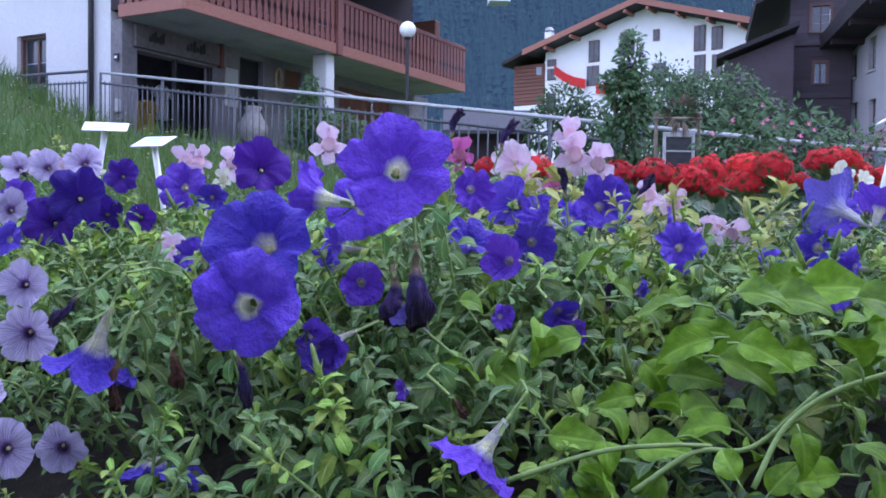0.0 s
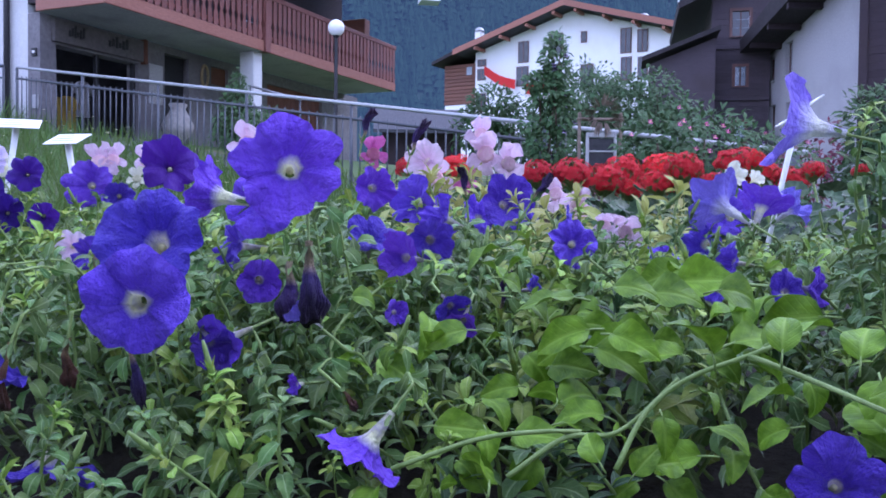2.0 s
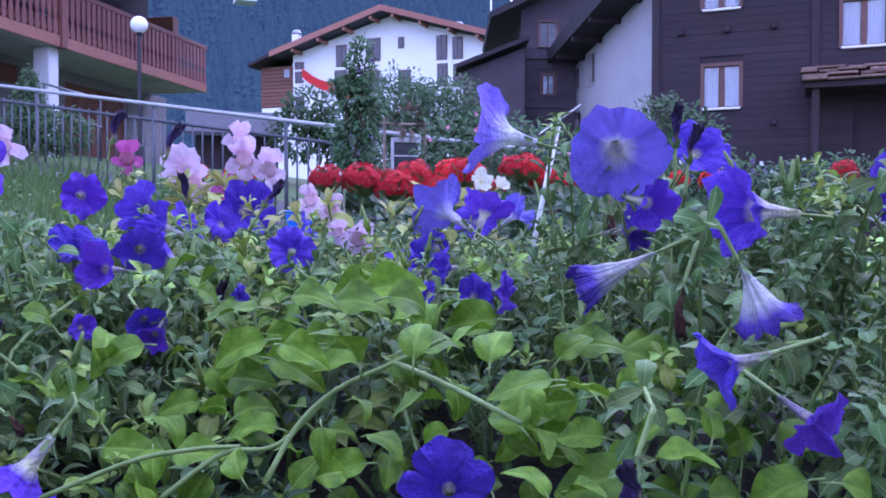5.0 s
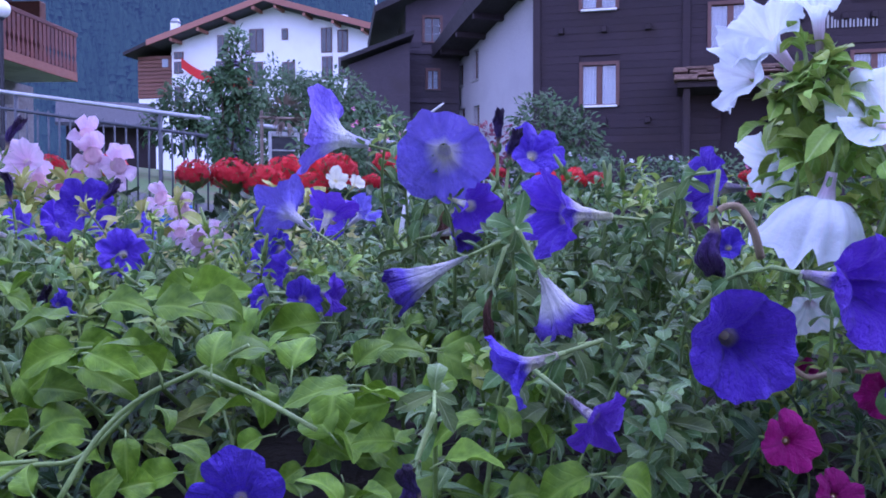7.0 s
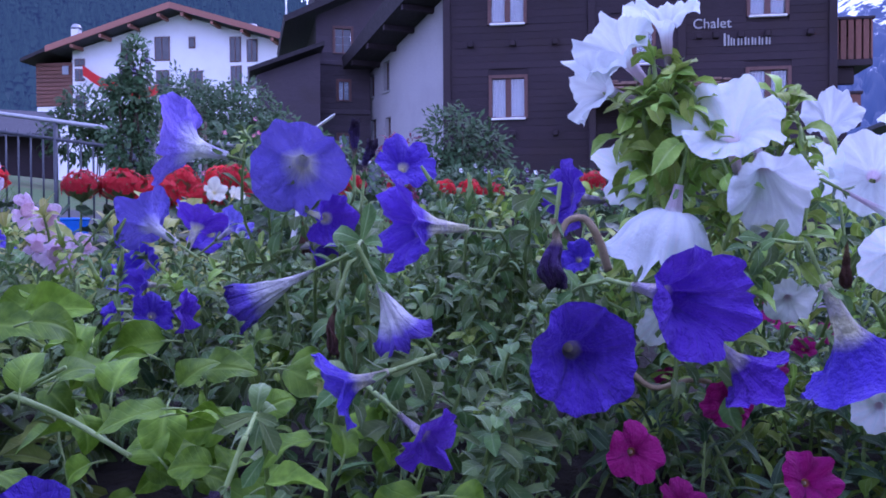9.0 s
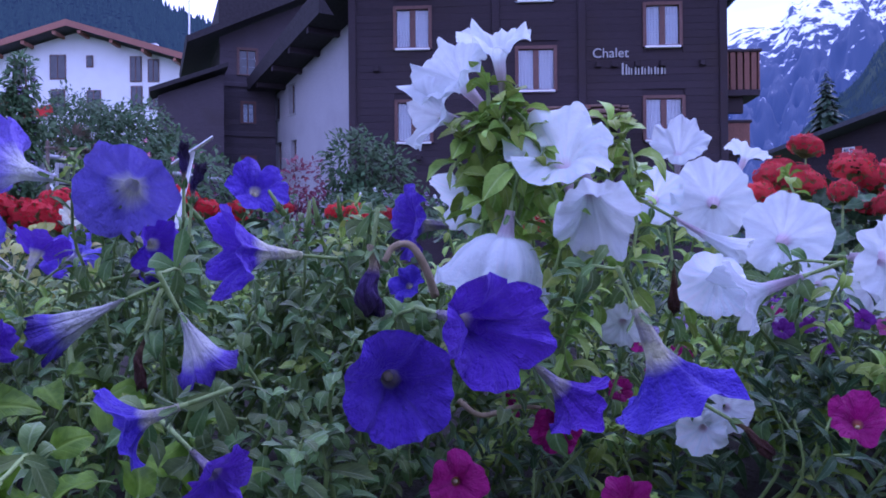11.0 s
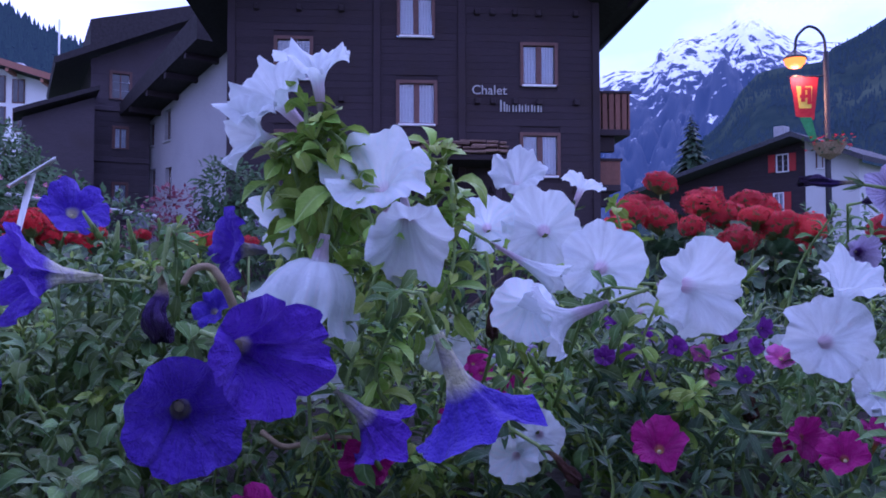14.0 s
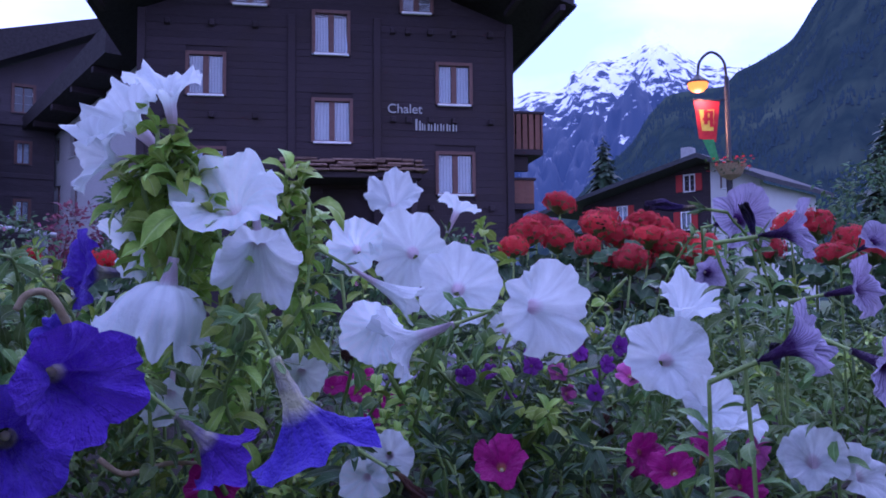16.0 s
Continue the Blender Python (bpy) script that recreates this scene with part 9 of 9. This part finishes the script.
shoot("vl", "leaf", Vector((-0.317, 0.913, 1.058)), (-0.19, -0.15, 0.97), 0.12, 17, 1.0, bud=False)
# fresh leaves below the tall white flowers, pale leaves of the snapdragons
shoot("wt", "lime", Vector((0.738, 0.505, 1.308)), (-0.03, -0.11, 1.0), 0.066, 7, 1.35)
shoot("wt", "lime", Vector((0.739, 0.501, 1.287)), (0.17, -0.41, 1.0), 0.066, 7, 1.35)
shoot("wt", "lime", Vector((0.739, 0.518, 1.269)), (-0.49, -0.28, 1.0), 0.066, 7, 1.35)
shoot("wt", "lime", Vector((0.774, 0.478, 1.266)), (-0.23, -0.01, 1.0), 0.066, 7, 1.35)
shoot("wt", "lime", Vector((0.734, 0.509, 1.248)), (0.19, -0.14, 1.0), 0.076, 7, 1.35)
shoot("wt", "lime", Vector((0.754, 0.499, 1.230)), (0.06, -0.10, 1.0), 0.076, 7, 1.35)
shoot("wt", "lime", Vector((0.735, 0.501, 1.280)), (-0.35, -0.24, 1.0), 0.061, 7, 1.35)
shoot("wt", "lime", Vector((0.742, 0.474, 1.283)), (-0.34, 0.04, 1.0), 0.061, 7, 1.35)
shoot("wt", "lime", Vector((0.783, 0.490, 1.273)), (-0.44, -0.01, 1.0), 0.066, 7, 1.35)
shoot("wt", "lime", Vector((0.858, 0.452, 1.260)), (-0.43, -0.09, 1.0), 0.076, 7, 1.35)
shoot("wt", "lime", Vector((0.840, 0.472, 1.279)), (-0.16, -0.26, 1.0), 0.066, 7, 1.35)
shoot("wt", "lime", Vector((0.830, 0.477, 1.235)), (0.34, -0.49, 1.0), 0.076, 7, 1.35)
shoot("wt", "lime", Vector((0.754, 0.480, 1.302)), (-0.44, 0.05, 1.0), 0.056, 7, 1.35)
shoot("sm", "yellow", Vector((0.109, 1.526, 1.168)), (0.01, -0.25, 1.0), 0.12, 10, 1.5)
shoot("sm", "yellow", Vector((0.147, 1.527, 1.186)), (-0.33, -0.25, 1.0), 0.12, 10, 1.5)
shoot("sm", "yellow", Vector((0.162, 1.476, 1.157)), (0.39, -0.25, 1.0), 0.12, 10, 1.5)
shoot("sm", "yellow", Vector((0.085, 1.525, 1.153)), (0.36, -0.25, 1.0), 0.12, 10, 1.5)
shoot("sm", "yellow", Vector((0.313, 1.378, 1.137)), (-0.31, -0.25, 1.0), 0.12, 10, 1.5)
shoot("sm", "yellow", Vector((0.343, 1.379, 1.147)), (-0.06, -0.25, 1.0), 0.12, 10, 1.5)
shoot("sm", "yellow", Vector((0.448, 1.280, 1.122)), (-0.29, -0.25, 1.0), 0.12, 10, 1.5)
shoot("sm", "yellow", Vector((0.485, 1.282, 1.154)), (-0.15, -0.25, 1.0), 0.12, 10, 1.5)
shoot("sm", "yellow", Vector((0.508, 1.282, 1.147)), (0.10, -0.25, 1.0), 0.12, 10, 1.5)
shoot("sm", "yellow", Vector((0.205, 1.528, 1.186)), (-0.27, -0.25, 1.0), 0.12, 10, 1.5)
shoot("sm", "yellow", Vector((0.116, 1.626, 1.137)), (0.00, -0.15, 1.0), 0.13, 12, 1.1)
shoot("sm", "yellow", Vector((0.150, 1.667, 1.163)), (0.00, -0.15, 1.0), 0.13, 12, 1.1)
shoot("sm", "yellow", Vector((0.173, 1.606, 1.127)), (-0.07, -0.15, 1.0), 0.13, 12, 1.1)
shoot("sm", "yellow", Vector((0.089, 1.605, 1.126)), (-0.36, -0.15, 1.0), 0.13, 12, 1.1)
shoot("sm", "yellow", Vector((0.203, 1.669, 1.183)), (0.00, -0.15, 1.0), 0.13, 12, 1.1)
shoot("sm", "yellow", Vector((0.225, 1.628, 1.149)), (-0.36, -0.15, 1.0), 0.13, 12, 1.1)
shoot("sm", "yellow", Vector((0.345, 1.509, 1.111)), (-0.36, -0.15, 1.0), 0.13, 12, 1.1)
shoot("sm", "yellow", Vector((0.374, 1.510, 1.125)), (-0.36, -0.15, 1.0), 0.13, 12, 1.1)
shoot("sm", "yellow", Vector((0.482, 1.361, 1.094)), (0.00, -0.15, 1.0), 0.13, 12, 1.1)
shoot("sm", "yellow", Vector((0.539, 1.413, 1.131)), (-0.36, -0.15, 1.0), 0.13, 12, 1.1)
shoot("sm", "yellow", Vector((0.557, 1.413, 1.125)), (-0.36, -0.15, 1.0), 0.13, 12, 1.1)
shoot("sm", "leaf", Vector((0.035, 1.303, 1.099)), (-0.36, -0.15, 1.0), 0.13, 12, 1.1)
shoot("sm", "leaf", Vector((0.060, 1.303, 1.088)), (-0.36, -0.15, 1.0), 0.13, 12, 1.1)
shoot("sl", "yellow", Vector((-1.142, 2.588, 1.331)), (-0.36, -0.15, 1.0), 0.13, 12, 1.1)
shoot("sl", "leaf", Vector((-1.191, 2.586, 1.285)), (-0.36, -0.15, 1.0), 0.13, 12, 1.1)

for key_, heap_ in FOLIAGE.items():
    tagged(link("foliage", heap_.mesh("foliage", LEAF_SLOTS), None, PLANTS[key_]), kind="stuff")

# ---- plant labels stuck in the bed ----
def plant_label(at, foot, width, turn, tilt, roll=0.0, r=0.008):
    t = thing("plant_label", foot, "white plastic plant label on a stake, its print worn", "plant label", "labels in the bed")
    up = Vector(at) - Vector(foot)
    tube("stake", t, "white_plastic", [(0, 0, 0), up * 0.5, up], r, r * 1.4, 8)
    p = part("plate", box_bm((-width / 2, -0.045, -0.002), (width / 2, 0.045, 0.002), 0.002), M["white_plastic"], t)
    p.matrix_world = Matrix.Translation(up) @ Matrix.Rotation(turn, 4, "Z") @ Matrix.Rotation(tilt, 4, "X") @ Matrix.Rotation(-roll, 4, "Y")
    for i in range(3):
        q = part("print_bar", box_bm((-width * 0.36, 0.022 - i * 0.022, 0.0022), (width * (0.10 + 0.1 * i), 0.028 - i * 0.022, 0.0028), 0), M["ink"], t)
        q.matrix_world = p.matrix_world
    return t


plant_label((-1.288, 3.186, 1.535), (-1.36, 3.20, 1.10), 0.155, 0.25, 0.42)
plant_label((-1.06, 3.039, 1.470), (-1.00, 3.05, 1.05), 0.135, -0.35, 0.45)
plant_label((0.94, 1.885, 1.455), (0.865, 1.89, 1.10), 0.11, -0.31, 0.06, 0.62, 0.005)


# ---- shrubs, climbers and trees in the garden ----
def leaf_cloud(h, centre, radii, count, size, flat=0.0, slot=0, gap=0.55):
    """Leaves on a ragged shell round a centre, in clumps with gaps between."""
    c = Vector(centre)
    off = Vector((random.uniform(0, 50), random.uniform(0, 50), 0))
    made = 0
    while made < count:
        n = Vector((random.gauss(0, 1), random.gauss(0, 1), random.gauss(0, 1))).normalized()
        q = noise.noise(n * 2.2 + off) + 0.5 * noise.noise(n * 5.5 + off)
        r = random.uniform(0.45, 1.0) ** 0.6 * (1 + 0.35 * q)
        if q < -gap and random.random() < 0.8:
            made += 0.3
            continue
        p = c + Vector((n.x * radii[0], n.y * radii[1], n.z * radii[2])) * r
        d = (n + Vector((random.gauss(0, 0.7), random.gauss(0, 0.7), random.gauss(-0.2, 0.6)))).normalized()
        s = size * random.uniform(0.6, 1.3)
        h.add(*leaf_data(s, s * 0.5, 0.6, 0.2, 2, across=1), m=aim(d, Vector((0, -0.5, 1)), p, random.uniform(-0.6, 0.6)), slot=slot)
        made += 1


def shrub(name, at, blobs, leaf, label, category="shrub", size=0.06, count=700, blossoms=(), stems=5):
    """A bush: forked stems from the ground, leaves in uneven clouds, and blossoms where it has them."""
    g = thing(name, (at[0], at[1], ground_z(*at)), label, category)
    o = g.location
    for k in range(stems):
        b = blobs[k % len(blobs)]
        e = Vector((b[0], b[1], b[2])) - o + Vector([random.uniform(-0.3, 0.3) * r for r in b[3:6]])
        tube("trunk" if k == 0 else "limb", g, "bark", smooth_line([(0.03 * k - 0.06, 0, -0.05), e * 0.45 + Vector((random.uniform(-0.1, 0.1), 0, 0)), e], 5), 0.018 + 0.008 * b[5], 0.006, 7)
    h = Heap()
    for b in blobs:
        leaf_cloud(h, Vector(b[:3]) - o, b[3:6], int(count * b[3] * b[5] / (size * size) * 0.05), size)
    link("crown", h.mesh("crown", (leaf,)), None, g)
    for mat, n, dia in blossoms:
        h = Heap()
        for _ in range(n):
            b = random.choice(blobs)
            q = Vector((random.gauss(0, 1), -abs(random.gauss(0, 1)), random.gauss(0.4, 1))).normalized()
            p = Vector(b[:3]) - o + Vector((q.x * b[3], q.y * b[4], q.z * b[5])) * 1.02
            for k in range(9):
                a = k * 0.698
                h.add(*leaf_data(dia * 0.55, dia * 0.36, 0.4, 0.2, 2, across=1), m=aim((math.cos(a), math.sin(a) * 0.6 - 0.5, math.sin(a) * 0.7 + 0.3), at=p))
        link("blossom", h.mesh("blossom", (mat,)), None, g)
    return g


random.seed(15)
shrub("climber", (1.29, 6.87), [(1.30, 6.87, 2.47, 0.10, 0.10, 0.22), (1.24, 6.87, 2.25, 0.15, 0.12, 0.16), (1.33, 6.87, 2.05, 0.13, 0.13, 0.18), (1.25, 6.87, 1.80, 0.17, 0.15, 0.20), (1.33, 6.87, 1.55, 0.16, 0.15, 0.22), (1.14, 6.85, 2.30, 0.10, 0.06, 0.06), (1.42, 6.85, 2.16, 0.10, 0.06, 0.05), (1.12, 6.85, 1.95, 0.08, 0.06, 0.06)], "bush_leaf",
      "tall slender climber with purple flowers on top", "climber", 0.060, 1500, (("veined", 10, 0.06),), 6)
shrub("shrub", (2.3, 9.2), [(2.05, 9.1, 2.45, 0.42, 0.4, 0.42), (2.45, 9.2, 2.25, 0.55, 0.4, 0.5), (1.85, 9.1, 1.95, 0.4, 0.35, 0.5)], "bush_leaf", "light green leafy shrub by the railing", size=0.06, count=620)
shrub("shrub", (3.0, 9.3), [(2.80, 9.3, 2.50, 0.36, 0.4, 0.38), (3.0, 9.3, 2.15, 0.42, 0.4, 0.45), (2.7, 9.2, 1.8, 0.5, 0.4, 0.5)], "bush_leaf", "dark green dense shrub behind pink flowers", size=0.065, count=650)
shrub("shrub", (1.62, 4.8), [(1.45, 4.7, 1.60, 0.22, 0.2, 0.22), (1.75, 4.8, 1.64, 0.26, 0.2, 0.24), (1.6, 4.7, 1.3, 0.4, 0.3, 0.25)], "bush_leaf", "garden plants with pink flower heads", size=0.05, count=520, blossoms=(("rose", 20, 0.035),))
shrub("shrub", (2.1, 5.2), [(2.05, 5.2, 1.62, 0.25, 0.2, 0.28), (2.4, 5.3, 1.55, 0.25, 0.2, 0.25), (2.2, 5.1, 1.25, 0.45, 0.3, 0.25)], "bush_leaf", "leafy garden plants with pink and violet flowers", size=0.05, count=480, blossoms=(("rose", 14, 0.035), ("veined", 10, 0.03)))
shrub("shrub", (5.6, 9.6), [(5.45, 9.6, 2.35, 0.42, 0.4, 0.42), (5.85, 9.6, 2.15, 0.42, 0.4, 0.45), (5.5, 9.5, 1.75, 0.65, 0.5, 0.5)], "bush_leaf", "dark green bush before the timber chalet", size=0.10, count=900)
shrub("shrub", (4.7, 9.6), [(4.7, 9.6, 2.05, 0.32, 0.3, 0.35), (4.5, 9.5, 1.7, 0.4, 0.3, 0.35)], "red_leaf", "thin dark red-leaved shrub", size=0.08, count=420)
shrub("shrub", (3.5, 5.3), [(3.2, 5.2, 1.50, 0.26, 0.2, 0.16), (3.6, 5.2, 1.50, 0.26, 0.2, 0.16), (3.9, 5.0, 1.45, 0.28, 0.2, 0.2)], "bush_leaf", "low plants with pale violet and white flowers", size=0.05, count=700, blossoms=(("veined", 26, 0.045), ("white", 8, 0.045)))
shrub("shrub", (5.2, 5.6), [(4.8, 5.6, 1.50, 0.35, 0.25, 0.25), (5.4, 5.4, 1.50, 0.35, 0.25, 0.28), (6.0, 5.0, 1.55, 0.35, 0.25, 0.28)], "bush_leaf", "garden plants with pink and violet flowers", size=0.06, count=600, blossoms=(("rose", 16, 0.05), ("veined", 10, 0.05)))
shrub("tree", (2.7, 22.3), [(2.5, 22.2, 4.05, 0.7, 0.6, 0.6), (3.1, 22.2, 3.7, 0.75, 0.6, 0.6), (2.2, 22.2, 3.5, 0.8, 0.6, 0.6), (3.4, 22.2, 3.3, 0.7, 0.6, 0.6)], "bush_leaf", "small round leafy tree beyond the lane", "tree", 0.17, 900)
shrub("tree", (5.6, 24.0), [(5.3, 24.0, 4.5, 1.0, 0.8, 0.8), (6.3, 24.0, 4.3, 1.0, 0.8, 0.9), (6.0, 24.0, 3.2, 1.4, 0.8, 0.9)], "bush_leaf", "leafy green tree before the white house", "tree", 0.18, 800)
shrub("tree", (-2.70, 15.5), [(-2.70, 15.5, 3.55, 0.10, 0.10, 0.24), (-2.70, 15.5, 3.28, 0.24, 0.24, 0.28), (-2.70, 15.5, 2.95, 0.38, 0.35, 0.34), (-2.65, 15.5, 2.65, 0.48, 0.4, 0.3), (-2.2, 15.4, 2.75, 0.5, 0.4, 0.36)], "bush_leaf", "pointed dark green ornamental conifer by the column", "tree", 0.08, 1100)
shrub("shrub", (13.3, 3.6), [(13.2, 3.7, 2.5, 0.9, 0.7, 0.7), (14.0, 3.0, 2.8, 0.9, 0.7, 0.9), (12.4, 4.3, 2.0, 0.7, 0.6, 0.5), (15.0, 2.2, 3.2, 1.0, 0.8, 1.0)], "bush_leaf", "loose pale green shrubs at the garden's edge", size=0.10, count=420)
shrub("shrub", (11.5, 7.2), [(10.6, 8.4, 1.75, 0.9, 0.6, 0.35), (11.6, 7.2, 1.75, 0.9, 0.6, 0.35), (12.4, 6.0, 1.85, 0.8, 0.6, 0.45)], "bush_leaf", "low dark hedge below the lamp post", size=0.10, count=500)


def lone_conifer(at, height, label):
    g = thing("fir_tree", at, label, "tree")
    tube("trunk", g, "bark", [(0, 0, 0), (0, 0, height * 0.9)], height * 0.022, 0.02)
    h = Heap()
    n = 46
    for k in range(n):
        f = k / n
        z, r = height * (0.08 + 0.90 * f), height * 0.30 * (1 - f) ** 0.65 + 0.05
        for i in range(13):
            a = i * 0.483 + k * 0.5 + random.uniform(-0.15, 0.15)
            rr = r * random.uniform(0.55, 1.15)
            h.add(*leaf_data(rr, rr * 0.42, 0.7, -0.3, 3, across=1), m=aim((math.cos(a), math.sin(a), random.uniform(-0.35, 0.15)), at=(0, 0, z + random.uniform(-0.02, 0.02) * height)))
    link("crown", h.mesh("crown", ("fir_leaf",)), None, g)


lone_conifer((76.8, 49.0, 2.0), 16.6, "lone dark fir beyond the houses")
lone_conifer((61.0, 17.5, 1.0), 12.5, "dark fir at the foot of the hillside")
lone_conifer((66.0, 13.0, 1.0), 10.0, "dark fir at the foot of the hillside")

# the wooden plant stand with a hanging pot, under the climber
stand = thing("plant_stand", (1.50, 6.27, 1.05), "weathered wooden stand with a pale framed panel and a dried wreath", "stand")
for x in (-0.13, 0.17):
    box("upright", stand, "wicker", (x - 0.010, -0.02, 0.0), (x + 0.010, 0.02, 0.95), 0.006)
for z in (0.50, 0.90):
    box("crossbar", stand, "wicker", (-0.15, -0.025, z - 0.010), (0.19, 0.015, z + 0.010), 0.006)
fr = box("panel", stand, "black_metal", (-0.07, -0.05, 0.53), (0.11, -0.035, 0.76), 0.004)
for a, b in (((-0.09, -0.06, 0.50), (-0.07, -0.03, 0.80)), ((0.11, -0.06, 0.50), (0.13, -0.03, 0.80)), ((-0.07, -0.06, 0.50), (0.11, -0.03, 0.525)), ((-0.07, -0.06, 0.765), (0.11, -0.03, 0.80)), ((-0.07, -0.06, 0.66), (0.11, -0.045, 0.672))):
    box("panel_frame", fr, "concrete", a, b, 0.004)
random.seed(9)
hw = Heap()
for i in range(120):
    a = random.uniform(0, 6.28)
    d = Vector((math.cos(a), random.uniform(-0.6, 0.2), math.sin(a) * 0.8))
    hw.add(*leaf_data(random.uniform(0.06, 0.13), 0.02, 0.5, 0.2, 3, across=1), m=aim(d, at=(0.03 + 0.06 * math.cos(a), -0.05, 0.93 + 0.06 * math.sin(a))))
me = hw.mesh("dried_wreath", ("wicker",))
link("dried_wreath", me, None, stand, "dried straw wreath")
pot = thing("flower_pot", (1.52, 6.05, 1.18), "pot of pink flowers on the stand's foot", "flower pot")
part("pot", lathe_bm([(0.07, 0.0), (0.10, 0.16), (0.11, 0.18), (0.10, 0.185)], 16), M["stone"], pot)
hp = Heap()
for i in range(26):
    p = Vector((random.gauss(0, 0.07), random.gauss(-0.03, 0.05), 0.25 + random.gauss(0, 0.05)))
    for k in range(6):
        a = k * 1.047
        hp.add(*leaf_data(0.026, 0.018, 0.3, 0.2, 2, across=1), m=aim((math.cos(a), -0.4, math.sin(a)), at=p))
link("blossoms", hp.mesh("blossoms", ("rose",)), None, pot)
tub = thing("bucket", (0.78, 6.3, 1.0), "small blue plastic bucket in the garden", "bucket")
part("body", lathe_bm([(0.09, 0.0), (0.12, 0.30), (0.13, 0.31), (0.12, 0.32)], 18), M["blue_paint"], tub)
basket = thing("hanging_basket", (13.52, 5.98, 3.34), "hanging basket of orange flowers on the lamp post", "basket")
part("bowl", lathe_bm([(0.03, -0.22), (0.16, -0.15), (0.24, 0.0), (0.25, 0.02)], 18), M["dry_stem"], basket)
hk = Heap()
for i in range(160):
    p = Vector((random.gauss(0, 0.15), random.gauss(0, 0.15), random.uniform(-0.1, 0.12)))
    hk.add(*leaf_data(0.07, 0.045, 0.5, 0.2, 2, across=1), m=aim((random.gauss(0, 1), random.gauss(0, 1), random.gauss(0, 0.7)), at=p))
link("leaves", hk.mesh("leaves", ("bush_leaf",)), None, basket)
hk = Heap()
for i in range(50):
    p = Vector((random.gauss(0, 0.17), random.gauss(0, 0.17), random.uniform(-0.05, 0.14)))
    for k in range(5):
        a = k * 1.2566
        hk.add(*leaf_data(0.035, 0.028, 0.3, 0.2, 2, across=1), m=aim((math.cos(a), math.sin(a), 0.4), at=p))
link("blossoms", hk.mesh("blossoms", ("red",)), None, basket)


# ---- grass on the bank ----
def grass(name, count, xr, yr, hmin, hmax, label, ok):
    random.seed(40 + count)
    kinds = []
    for _ in range(8):
        kinds.append(leaf_data(1.0, 0.028, random.uniform(0.3, 1.2), 0.3, 3, across=1))
    h = Heap()
    made = 0
    while made < count:
        x, y = random.uniform(*xr), random.uniform(*yr)
        if not ok(x, y):
            continue
        made += 1
        s = random.uniform(hmin, hmax)
        d = Vector((random.gauss(0, 0.3), random.gauss(0, 0.3), 1))
        a = random.uniform(0, 6.28)
        h.add(*random.choice(kinds), m=aim(d, Vector((math.cos(a), math.sin(a), 0)), (x, y, ground_z(x, y) - 0.01), size=s))
    ob = link(name, h.mesh(name, ("grass",)), None)
    return tagged(ob, label, "grass", kind="stuff")


def rail_side(x, y):
    return (x - RAIL_A.x) * 0.585 + (y - RAIL_A.y) * 0.811


grass("grass", 13000, (-9.5, 1.5), (4.0, 15.5), 0.20, 0.55, "tall unmown meadow grass on the bank", lambda x, y: -4.8 < rail_side(x, y) < -0.1 and x < 0.6)
h = Heap()
random.seed(52)
for i in range(260):
    x, y = random.uniform(-7.5, -1.0), random.uniform(5.0, 14.0)
    if not -4.5 < rail_side(x, y) < -0.15:
        continue
    z = ground_z(x, y) + random.uniform(0.2, 0.5)
    h.add(*tube_data([(x, y, ground_z(x, y)), (x + 0.02, y, z)], 0.004, 0.003, 4), slot=1)
    for k in range(5):
        a = k * 1.2566
        h.add(*leaf_data(0.022, 0.018, 0.3, 0.1, 2, across=1), m=aim((math.cos(a), math.sin(a), 0.5), at=(x + 0.02, y, z)))
tagged(link("wild_flowers", h.mesh("wild_flowers", ("cream", "grass")), None), "small white wild flowers among the grass", "wild flowers", kind="stuff")
